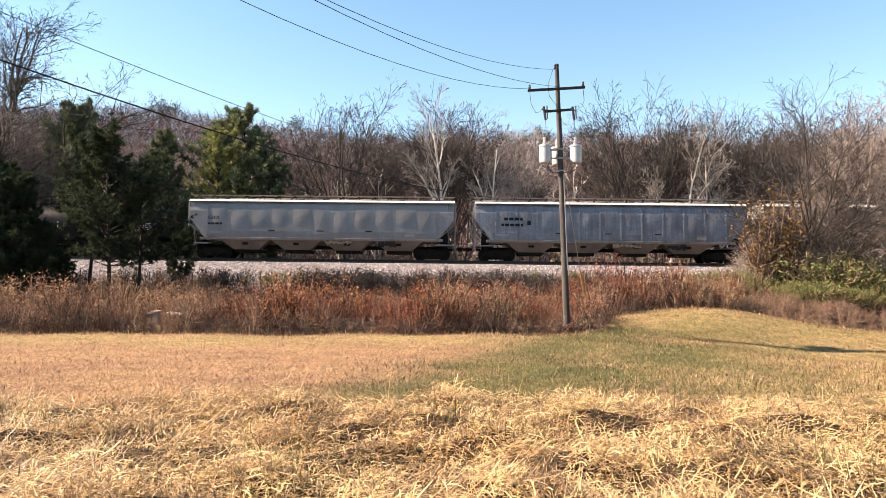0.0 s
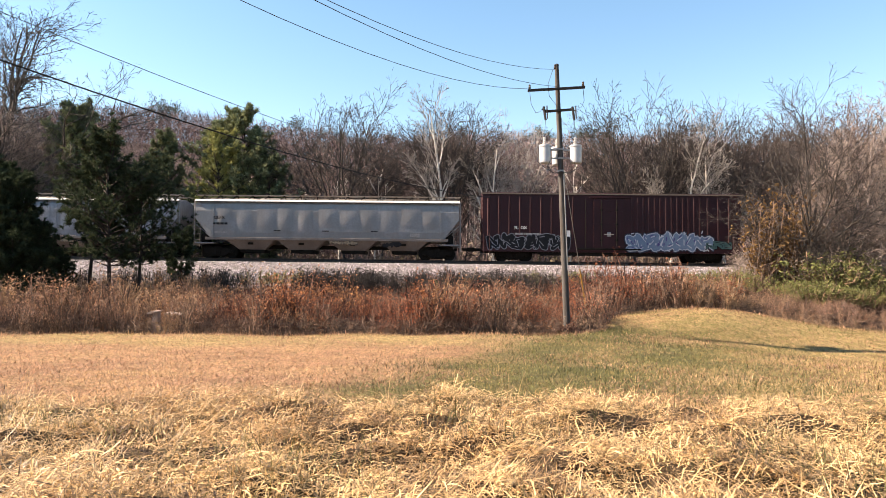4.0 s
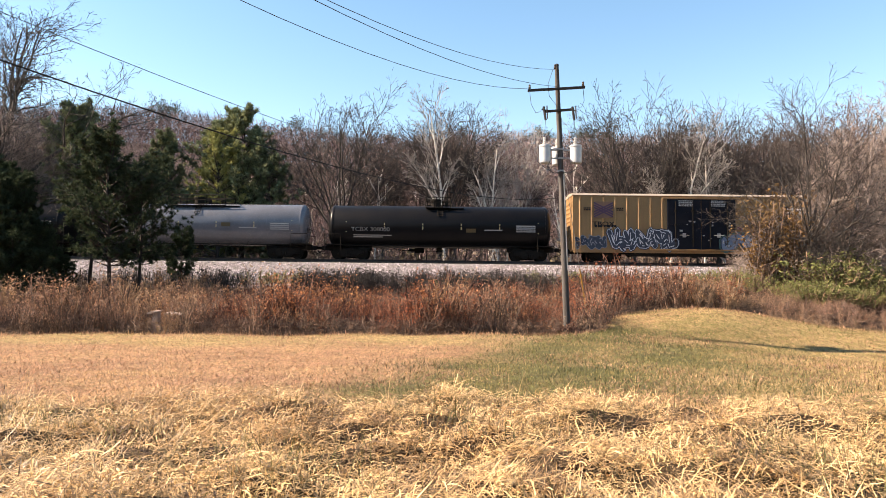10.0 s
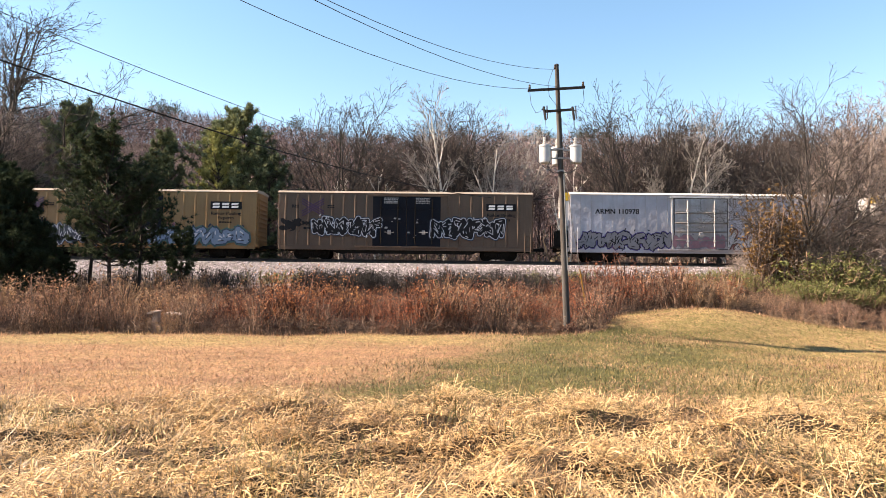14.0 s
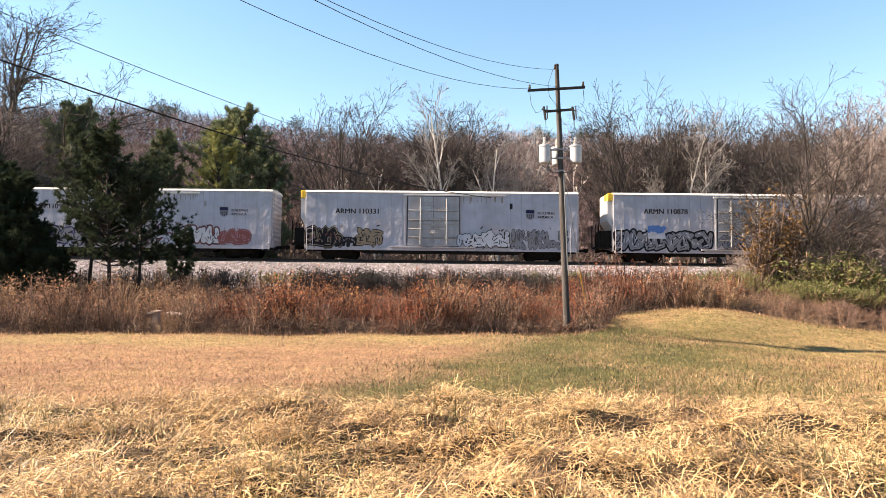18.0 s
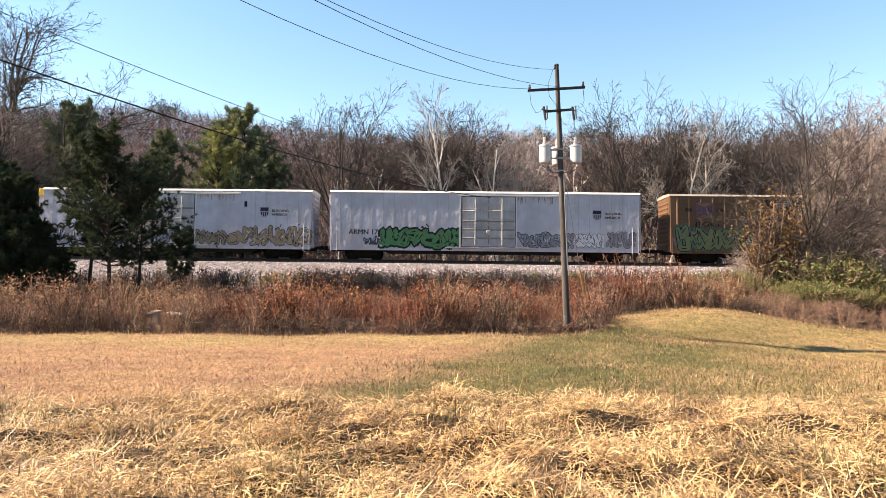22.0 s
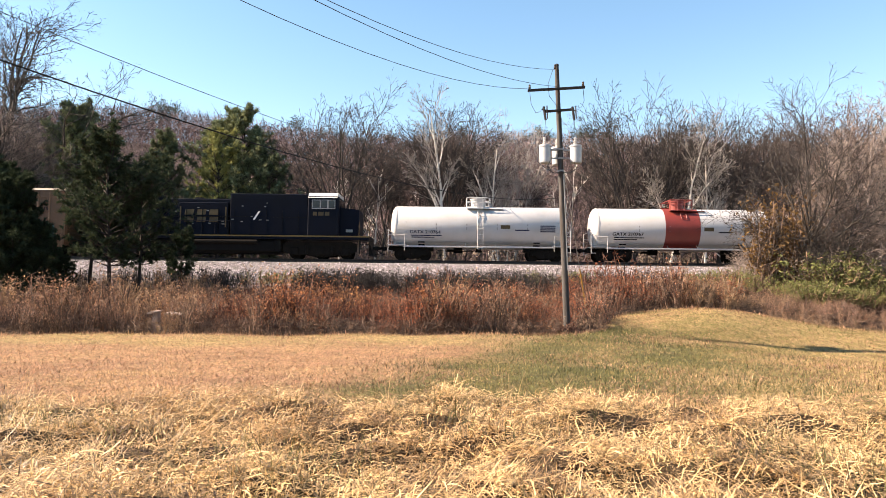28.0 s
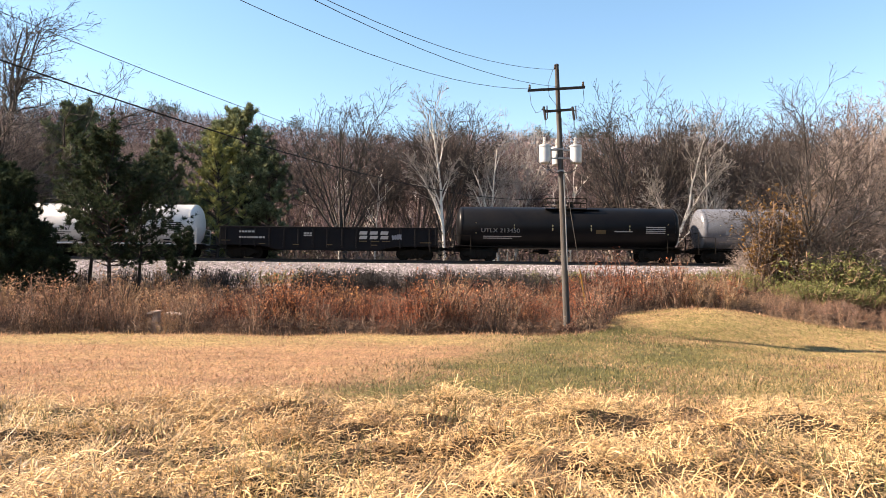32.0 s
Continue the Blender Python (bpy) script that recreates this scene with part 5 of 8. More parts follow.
        bars(car, o + 1.5, o + 2.55, 2.28, 2.5, Y, "letter_black", 1, seed)
    bars(car, o + 1.6, o + 2.5, 1.72, 1.85, Y, "letter_grey", 1, seed + 2)
    for u in (6.0, 9.6, 13.2):
        part("stencil", Shape().box(o + u, o + u + 0.5, Y, -1.6, 1.9, 1.96), "letter_black", car)
    bars(car, o + L - 3.7, o + L - 3.0, 1.55, 1.9, Y, "letter_grey", 4, seed + 4)
    graffiti(car, o + 10.2, o + 12.2, 0.95, 1.3, -1.62, "spray_tan", "spray_black", 4, seed, label="small dull tag")
    graffiti(car, o + 14.2, o + 15.4, 0.8, 1.25, -1.62, "spray_black", "spray_black", 3, seed + 1, label="small black tag")
    return car


def locomotive(left, L):
    car = car_thing("locomotive", "dark blue diesel locomotive with gold sill stripe", "locomotive", left + L / 2)
    o = -L / 2
    part("deck", Shape().box(o - 0.5, -o + 0.7, -1.5, 1.5, 1.35, 1.62, 0.02), "loco_blue", car)
    part("sill_stripe", Shape().box(o - 0.5, -o + 0.7, -1.512, -1.5, 1.52, 1.62).box(o - 0.5, -o + 0.7, 1.5, 1.512, 1.52, 1.62), "gold", car, "gold sill stripe")
    part("radiator_hood", Shape().box(o + 0.0, o + 5.0, -1.4, 1.4, 1.62, 4.35, 0.04), "loco_blue", car)
    s = Shape().prism([(-1.45, 4.3), (-1.5, 4.45), (-1.2, 4.62), (1.2, 4.62), (1.5, 4.45), (1.45, 4.3)], o + 0.55, o + 4.3)
    s.box(o + 0.55, o + 5.0, -1.45, 1.45, 4.2, 4.34, 0.03)
    part("radiator_wings", s, "black_steel", car)
    part("engine_hood", Shape().box(o + 5.0, o + 10.3, -0.95, 0.95, 1.62, 4.22, 0.06), "loco_blue", car)
    part("exhaust_stack", Shape().box(o + 7.2, o + 7.7, -0.3, 0.3, 4.2, 4.4, 0.03), "black_steel", car)
    part("hood_side_panel", Shape().box(o + 6.4, o + 10.1, -1.36, -0.94, 1.62, 3.9, 0.03), "loco_blue", car)
    part("inverter_cabin", Shape().box(o + 10.3, o + 16.1, -1.42, 1.42, 1.62, 4.55, 0.05), "loco_blue", car)
    cab = part("cab", Shape().box(o + 16.1, o + 18.4, -1.5, 1.5, 1.62, 4.4, 0.06), "loco_blue", car)
    # roof set white on the blue cab to show sun on it
    part("cab_roof", Shape().prism([(-1.54, 4.28), (-1.2, 4.66), (1.2, 4.66), (1.54, 4.28)], o + 16.12, o + 18.3), "roof_white", cab, "cab roof with sunlight put into its white")
    for a, b in ((16.45, 17.0), (17.08, 17.55), (17.65, 18.1)):
        w = part("cab_window", Shape().box(o + a, o + b, -1.512, -1.49, 3.55, 4.1), "glass", cab)
        part("window_frame", Shape().box(o + a - 0.05, o + a, -1.53, -1.49, 3.5, 4.15).box(o + b, o + b + 0.05, -1.53, -1.49, 3.5, 4.15).box(o + a, o + b, -1.53, -1.49, 4.1, 4.15).box(o + a, o + b, -1.53, -1.49, 3.5, 3.55), "letter_grey", cab)
    bars(car, o + 16.5, o + 17.8, 2.95, 3.35, -1.505, "gold_dull", 1, 3, name="road_number")
    s = Shape().prism([(o + 18.4, 1.62), (o + 18.4, 3.72), (o + 18.7, 3.62), (o + 19.85, 3.5), (o + 19.95, 1.62)], -1.05, 1.05, "y")
    part("nose", s, "loco_blue", car)
    part("windshield", Shape().box(o + 18.39, o + 18.43, -1.2, 1.2, 3.75, 4.25), "glass", cab)
    # gold mark on the hood as plain strokes within a frame
    block_letters(car, o + 6.85, o + 9.6, 2.5, 3.4, 3, -1.37, "gold_dull", "gold painted mark", 2)
    s = Shape()
    for x in (6.5, 9.9):
        s.box(o + x, o + x + 0.1, -1.385, -1.36, 2.15, 3.6)
    part("mark_frame", s, "gold_dull", car)
    part("slash_mark", Shape().prism([(o + 12.0, 2.7), (o + 12.15, 2.7), (o + 12.55, 3.3), (o + 12.4, 3.3)], -1.43, -1.42, "y"), "letter_white", car, "white slash mark")
    rng = random.Random(6)
    s = Shape()
    for k in range(18):
        u, z = rng.uniform(0.6, 16), rng.uniform(2.2, 3.9)
        s.box(o + u, o + u + rng.uniform(0.08, 0.22), -1.435, -1.39, z, z + 0.05)
    part("latches", s, "steel_galv", car, "small bright latches")
    s = Shape()
    for u in frange(1.0, 15.5, 1.2):
        s.box(o + u, o + u + 0.02, -1.43, -1.3, 1.7, 3.4)
    s.box(o + 0.2, o + 16.0, -1.425, -1.3, 2.88, 2.92)
    part("door_seams", s, "black_steel", car)
    s = Shape().prism([(o - 0.02, 3.3), (o - 0.02, 3.85), (o - 0.4, 3.75), (o - 0.4, 3.45)], -1.2, 1.2, "y")
    part("rear_number_board", s, "gold", car, "gold rear panel")
    s = Shape().box(o + 6.1, o + 13.8, -1.35, 1.35, 0.35, 1.35, 0.18)
    tank = part("fuel_tank", s, "black_steel", car)
    part("air_reservoir", Shape().rod((o + 7.2, -1.42, 1.15), (o + 12.4, -1.42, 1.15), 0.16, n=12), "truck", tank)
    for x0, e in ((o - 0.5, -1), (-o + 0.7, 1)):
        s = Shape()
        for k in range(4):
            z = 0.4 + k * 0.3
            s.box(min(x0, x0 - e * 0.7) - 0.0, max(x0, x0 - e * 0.7), -1.5, -1.15, z, z + 0.04)
        for x in (x0, x0 - e * 0.7):
            s.box(x - 0.02, x + 0.02, -1.5, -1.15, 0.35, 1.4)
        part("steps", s, "black_steel", car)
        s = Shape()
        for x in (x0, x0 - e * 0.75):
            s.rod((x, -1.48, 1.0), (x, -1.48, 2.6), 0.022, n=6)
        s.rod((x0, -1.48, 2.6), (x0, 1.48, 2.6), 0.022, n=6)
        part("handrail", s, "gold_dull", car, "dull gold handrails")
        part("pilot", Shape().prism([(x0, 0.25), (x0 + e * 0.3, 0.25), (x0, 1.3)], -1.4, 1.4, "y"), "black_steel", car)
    s = Shape()
    for x in frange(o + 5.2, o + 10.2, 1.0):
        s.rod((x, -1.47, 1.62), (x, -1.47, 2.6), 0.02, n=5)
    s.rod((o + 5.0, -1.47, 2.6), (o + 10.3, -1.47, 2.6), 0.02, n=5)
    part("walkway_rail", s, "loco_blue", car)
    big = truck_frame(4.0)
    for x in (o + 3.0, -o - 3.0):
        add_truck(car, x, (-1.9, 0, 1.9), big)
    s = Shape()
    for x in (o + 3.0, -o - 3.0):
        for dx in (-1.9, 0, 1.9):
            s.box(x + dx - 0.3, x + dx + 0.3, -1.2, -1.0, 0.25, 0.8, 0.05)
    part("axle_boxes", s, "truck", car)
    for x in (o + 3.0, -o - 3.0):
        s = Shape().prism([(x - 2.75, 0.52), (x - 2.75, 1.05), (x - 2.3, 1.22), (x + 2.3, 1.22), (x + 2.75, 1.05), (x + 2.75, 0.52), (x + 2.2, 0.3), (x - 2.2, 0.3)], -1.12, -1.04, "y")
        for dx in (-0.95, 0.95):
            s.rod((x + dx, -1.16, 0.35), (x + dx, -1.16, 0.95), 0.13, n=10)
        part("truck_side_frame", s, "truck", car, "deep cast three-axle side frame")
    for a, b in ((5.8, 6.4), (13.5, 14.1)):
        part("equipment_box", Shape().box(o + a, o + b, -1.3, 1.3, 0.45, 1.35, 0.04), "black_steel", car)
    part("cab_air_vent", Shape().box(o + 18.9, o + 19.4, -1.07, -1.05, 1.9, 2.1), "steel_galv", car)
    add_couplers(car, o - 0.6, -o + 0.8)
    return car


def gondola(left, L):
    car = car_thing("gondola", "low black open gondola with faded white lettering", "gondola car", left + L / 2)
    o = -L / 2
    top = 2.14
    s = Shape().box(o, -o, -1.5, -1.42, 0.95, top, 0.01).box(o, -o, 1.42, 1.5, 0.95, top, 0.01).box(o, o + 0.08, -1.42, 1.42, 0.95, top, 0.01).box(-o - 0.08, -o, -1.42, 1.42, 0.95, top, 0.01).box(o, -o, -1.42, 1.42, 0.95, 1.05)
    part("body", s, "gond", car)
    s = Shape()
    for y in (-1.46, 1.46):
        s.box(o - 0.03, -o + 0.03, y - 0.09, y + 0.09, top, top + 0.1, 0.02)
    s.box(o - 0.06, o + 0.1, -1.37, 1.37, top, top + 0.1, 0.02).box(-o - 0.1, -o + 0.06, -1.37, 1.37, top, top + 0.1, 0.02)
    part("top_rail", s, "gond", car)
    me = Shape().prism([(-0.05, -1.57), (0.05, -1.57), (0.08, -1.49), (-0.08, -1.49)], 0.8, top)
    me.v = [(p[1], p[2], p[0]) for p in me.v]
    me = me.mesh("rib", "gond")
    for x in frange(o + 0.5, -o - 0.4, 1.08):
        part("rib", me, "gond", car, at=(x, 0, 0))
    s = Shape().prism([(o + 0.1, 0.95), (o + 3.0, 0.9), (o + 4.4, 0.62), (-o - 4.4, 0.62), (-o - 3.0, 0.9), (-o - 0.1, 0.95), (-o - 0.1, 1.1), (o + 0.1, 1.1)], -1.52, -1.44, "y")
    part("side_sill", s, "gond", car)
    part("underframe", Shape().box(o - 0.1, -o + 0.1, -0.3, 0.3, 0.65, 0.98), "truck", car)
    block_letters(car, o + 10.4, o + 12.75, 1.4, 1.95, 3, -1.575, "letter_grey", seed=5, label="faded white mark")
    s = Shape()
    for u, w, z in ((10.4, 0.6, 1.22), (11.3, 0.6, 1.22), (12.1, 0.6, 1.22), (11.3, 0.45, 0.95), (3.0, 0.45, 0.98), (5.5, 0.45, 0.95), (8.0, 0.45, 0.95), (0.15, 0.7, 1.2), (14.9, 0.85, 1.15)):
        s.box(o + u, o + u + w, -1.582, -1.575, z, z + 0.06)
    part("reflector", s, "gold_dull", car, "yellow reflective strips")
    bars(car, o + 1.5, o + 2.7, 1.75, 1.95, -1.575, "letter_grey", 1, 3)
    bars(car, o + 1.5, o + 3.4, 1.35, 1.55, -1.575, "letter_grey", 1, 4)
    bars(car, o + 6.3, o + 6.9, 1.55, 1.85, -1.575, "letter_grey", 2, 5)
    graffiti(car, o + 12.9, o + 13.5, 1.35, 1.75, -1.575, "spray_grey", "spray_grey", 2, 3, label="grey scrawl")
    for u in (0.1, L - 0.5):
        ladder(car, o + u, -1.57, 0.6, top, 0.4, "gond", 0.36)
    brake_gear(car, 0.5)
    for e in (-1, 1):
        add_truck(car, e * (L / 2 - 1.7))
    add_couplers(car, o - 0.1, -o + 0.1)
    return car


# ---------------------------------------------------------------- the train, from its head to its tail
tank_car("tank_car", "black tank car with dusty crown", -51.5, 15.5, 1.5, 2.35, "black_tank", seed=3, number="BBBB 000000")
tank_car("tank_car", "grimy dark tank car with rust-dusted crown", -35.2, 15.0, 1.45, 2.3, "black_tank", seed=4, number="BBBB 00000")
hopper(-18.92, 19.82, "hopper_grey", "grey covered hopper with swelling side sheets", "pale", 11)
hopper(2.3, 19.98, "hopper_blue", "blue-grey covered hopper streaked with grime", "dark", 12)
hopper(23.4, 19.8, "hopper_grey", "grey covered hopper with dusty discharge bays", "pale", 13)
red_boxcar(44.82, 18.89)
tank_car("tank_car", "short black tank car with white lettering", 65.23, 11.56, 1.42, 2.42, "black_tank", seed=5, number="GTSX 61255", plat=(0.36, 0.6), brand=True, marks="letter_grey")
tank_car("tank_car", "grey tank car with black top railing", 78.41, 16.62, 1.5, 2.42, "grey_tank", seed=6, number="BBBB 0000", plat=(0.37, 0.63), marks="letter_grey")
tank_car("tank_car", "long black tank car with faded grey lettering", 96.57, 16.7, 1.5, 2.4, "black_tank", seed=7, number="TCBX 308000", plat=(0.44, 0.55))
yellow_boxcar("yellow", 114.75, 18.88)
yellow_boxcar("brown", 135.27, 18.79)
reefer(156.84, 20.25, "110978", "red", 40)
reefer(179.67, 20.09, "110331", "mural", 50, 3.2, 2.2)
reefer(202.4, 20.13, "110878", "grey", 60, 3.38, 2.2)
reefer(223.92, 22.82, "170309", "green", 70, 1.75, 1.4, unit=False)
yellow_boxcar("orange", 248.97, 18.94)
locomotive(269.95, 20.0)
tank_car("tank_car", "clean white tank car with side ladder", 292.18, 13.2, 1.46, 2.42, "white_tank", sill_mat="white_tank", platform="white_tank", marks="letter_navy", side_ladder=True, seed=8, plat=(0.43, 0.56), number="GATX 210764", dome=True)
tank_car("tank_car", "white tank car with oxide-red centre band", 307.13, 13.15, 1.46, 2.4, "white_tank", band=(5.35, 7.9), sill_mat="white_tank", platform="red_band", marks="letter_black", seed=9, plat=(0.44, 0.56), number="GATX 210767", dome=True)
gondola(322.15, 16.15)
tank_car("tank_car", "black tank car with scrawled tags", 339.72, 16.6, 1.5, 2.4, "black_tank", seed=10, number="UTLX 213450", plat=(0.4, 0.58))
tank_car("tank_car", "dusty grey tank car with pale ends", 357.64, 16.6, 1.5, 2.4, "grey_tank", seed=14, number="BBBB 0000", plat=(0.4, 0.58))


# ---------------------------------------------------------------- pole and wires
def wire(name, a, b, sag, r, label):
    s = Shape()
    n = 28
    a, b = Vector(a), Vector(b)
    pts = []
    for k in range(n + 1):
        t = k / n
        p = a.lerp(b, t)
        p.z -= 4 * sag * t * (1 - t)
        pts.append(p)
    s.bent(pts, r, 5)
    ob = new(name, s.mesh(name, "cable" if name == "cable" else "wire"))
    tagged(ob, label, "wire", "overhead wires")


def utility_pole():
    pole = thing("utility_pole", "leaning weathered wooden pole with two transformers", "utility pole", at=pose(5.16, 28.4, 0.0))
    lean = (-0.39, 0, 11.3)

    def at(z, dx=0.0, dy=0.0):
        return (lean[0] * z / 11.3 + dx, dy, z)
    s = Shape()
    n = 14
    s.bent([at(-0.3 + 11.6 * k / n) for k in range(n + 1)], [0.148 - 0.06 * k / n for k in range(n + 1)], 14)
    part("shaft", s, "pole_wood", pole, smooth=True)

    def arm(z, x0, x1, dz, y=-0.15, h=0.048):
        sh = Shape()
        c = at(z)
        vs = []
        for x, zz in ((x0, z - dz), (x1, z + dz)):
            vs += [(c[0] + x, y - 0.05, zz - h), (c[0] + x, y + 0.05, zz - h), (c[0] + x, y + 0.05, zz + h), (c[0] + x, y - 0.05, zz + h)]
        sh.add(vs, [(0, 1, 2, 3), (7, 6, 5, 4), (0, 4, 5, 1), (1, 5, 6, 2), (2, 6, 7, 3), (3, 7, 4, 0)])
        return part("crossarm", sh, "arm_wood", pole)
    arm(10.2, -1.28, 1.12, 0.075)
    arm(9.28, -0.62, 0.62, 0.05, -0.16, 0.045)
    ins = Shape().lathe([(0, 0.03), (0.03, 0.06), (0.06, 0.035), (0.09, 0.06), (0.12, 0.035), (0.16, 0.05), (0.2, 0.02)], axis="z", n=10).mesh("insulator", "insulator", True)
    for dx, z in ((-1.2, 10.18), (1.05, 10.32), (-0.1, 11.05)):
        part("insulator", ins, "insulator", pole, at=at(z, dx, -0.15))
    for dx in (-0.62, 0.58):      # fuse cutouts
        s = Shape()
        c = at(9.0, dx, -0.25)
        s.rod((c[0] - 0.05, c[1], 9.42), (c[0] + 0.03, c[1], 8.85), 0.05, n=8)
        s.rod((c[0] - 0.12, c[1], 9.3), (c[0] + 0.1, c[1], 9.25), 0.03, n=6)
        s.rod((c[0] + 0.08, c[1] - 0.05, 9.45), (c[0] + 0.1, c[1] - 0.05, 8.9), 0.025, n=6)
        part("fuse_cutout", s, "arm_wood", pole)
    for dx, dy in ((-0.66, -0.12), (0.62, -0.12), (-0.06, 0.36)):
        z = 7.05
        c = at(z, dx, dy)
        s = Shape().lathe([(0, 0.2), (0.04, 0.235), (0.1, 0.24), (0.68, 0.24), (0.7, 0.265), (0.76, 0.26), (0.8, 0.1)], c, "z", 24)
        t = part("transformer", s, "xfmr", pole, "pale grey transformer can", True)
        s = Shape().lathe([(0.76, 0.05), (0.84, 0.085), (0.88, 0.05), (0.94, 0.08), (0.98, 0.045), (1.08, 0.06), (1.12, 0.02)], (c[0] - 0.03, c[1], c[2]), "z", 10)
        part("bushing", s, "porcelain", t, smooth=True)
        if dy < 0:
            s = Shape().box(min(c[0], at(z)[0]), max(c[0], at(z)[0]), -0.08, -0.02, z + 0.2, z + 0.26).box(min(c[0], at(z)[0]), max(c[0], at(z)[0]), -0.08, -0.02, z + 0.55, z + 0.61)
            part("bracket", s, "steel_galv", t)
    def lead(pts, r):
        part("jumper_lead", Shape().bent(pts, r), "wire", pole)

    for side in (-1, 1):         # jumper leads and low-voltage loops
        c = at(7.1)
        lead([(c[0] + side * 0.5, -0.3, 7.1), (c[0] + side * 0.62, -0.3, 6.8), (c[0] + side * 0.3, -0.25, 6.62), (c[0], -0.2, 6.7)], 0.022)
        lead([(c[0] + side * 0.95, -0.25, 7.6), (c[0] + side * 1.0, -0.25, 7.1), (c[0] + side * 0.7, -0.25, 6.85)], 0.015)
        a = at(8.9, side * 0.6, -0.25)
        lead([a, (a[0] + side * 0.02, -0.25, 8.4), (a[0] + side * 0.03, -0.15, 8.15)], 0.01)
    a, b = at(10.05, -1.2, -0.15), at(9.4, -0.66, -0.25)
    lead([a, (a[0] + 0.06, a[1], 9.55), (a[0] + 0.25, a[1], 9.18), (b[0] - 0.15, b[1], 9.2), b], 0.01)
    a, b = at(10.2, 1.05, -0.15), at(9.45, 0.62, -0.25)
    lead([a, (a[0] + 0.04, a[1], 9.7), (a[0] - 0.1, a[1], 9.4), b], 0.01)
    a, b = at(11.0, -0.2, -0.15), at(9.4, -0.1, -0.2)
    lead([a, (a[0] - 0.2, a[1], 10.4), (a[0] - 0.15, a[1], 9.9), (a[0] + 0.15, a[1], 9.5), b], 0.01)
    for z in (7.28, 7.66, 6.75):
        s = Shape().rod(at(z - 0.04), at(z + 0.04), 0.15, n=14)
        part("band_clamp", s, "steel_galv", pole)
    s = Shape().rod(at(0.0, 0.1, -0.12), at(9.0, 0.09, -0.08), 0.012, n=5)
    part("ground_lead", s, "wire", pole)
    s = Shape().rod(at(2.6, 0.1, -0.11), at(6.6, 0.1, -0.1), 0.03, n=8)
    part("conduit", s, "steel_galv", pole)
    # guy strand with its yellow guard
    guy = thing("guy_wire", "slanting steel guy strand with yellow plastic guard", "guy wire")
    a, b = Vector((4.88, 28.45, 8.0)), Vector((6.75, 31.8, 0.35))
    part("strand", Shape().rod(a, b, 0.012, n=5), "steel_galv", guy)
    c = b.lerp(a, 0.02)
    d = b.lerp(a, 0.31)
    part("guard", Shape().rod(c, d, 0.028, n=8), "guard", guy, "yellow plastic guard")


utility_pole()


def pole_foot():
    rng = np.random.default_rng(77)
    n = 520
    a, q = rng.uniform(0, 6.28, n), np.abs(rng.normal(0, 0.33, n))
    c = np.stack([5.2 + np.cos(a) * q * 1.3, 28.3 + np.sin(a) * q, 0.3 * np.exp(-(q / 0.3) ** 2) * rng.uniform(0.3, 1.2, n)], 1)
    c[:, 2] += height(c[:, 0], c[:, 1]) + 0.02
    d = rng.normal(0, 1, c.shape) * (1, 1, 0.8) + (0, 0, 0.5)
    d /= np.linalg.norm(d, axis=1, keepdims=True)
    r = rng.uniform(0.008, 0.02, n)
    tagged(new("pole_foot_litter", quick_mesh("pole_foot_litter", *ribbons(c, c + d * rng.uniform(0.06, 0.24, (n, 1)), r, r * 0.5, 6), "foot_litter")), "brown dead stalks and litter round the pole's foot", "vegetation", kind="stuff")


M["foot_litter"] = material("reddish_brown_litter", (0.16, 0.075, 0.05), (0.07, 0.035, 0.026), 0.95, scale=2, fine=9, bump=0, island=0.6)
pole_foot()
wire("power_wire", (4.66, 28.3, 11.05), (-17.5, -12, 12.5), 3.6, 0.009, "thin overhead power wire")
wire("power_wire", (4.8, 28.25, 10.3), (-17, -13, 11.5), 3.1, 0.009, "thin overhead power wire")
wire("power_wire", (3.55, 28.25, 10.2), (-19, -13, 13.7), 3.9, 0.009, "thin overhead power wire")
wire("power_wire", (-22.4, -4, 11.81), (14, 72, 13.08), 3.6, 0.012, "thin overhead wire across the track")
wire("cable", (-22.4, -4, 10.37), (14, 72, 11.55), 3.4, 0.025, "thick black overhead cable across the track")


def far_pole(x, y, h):
    s = Shape().rod((0, 0, -0.5), (0, 0, h), 0.17, 0.11, n=12).box(-1.2, 1.2, -0.06, 0.06, h - 1.2, h - 1.08)
    ob = new("utility_pole", s.mesh("utility_pole", "pole_wood", True))
    ob.matrix_basis = pose(x, y, float(height(x, y)), 0, 0, 50)
    tagged(ob, "plain weathered wooden utility pole", "utility pole")


far_pole(-18.0, -13.0, 13.8)
far_pole(-22.5, -4.2, 12.4)


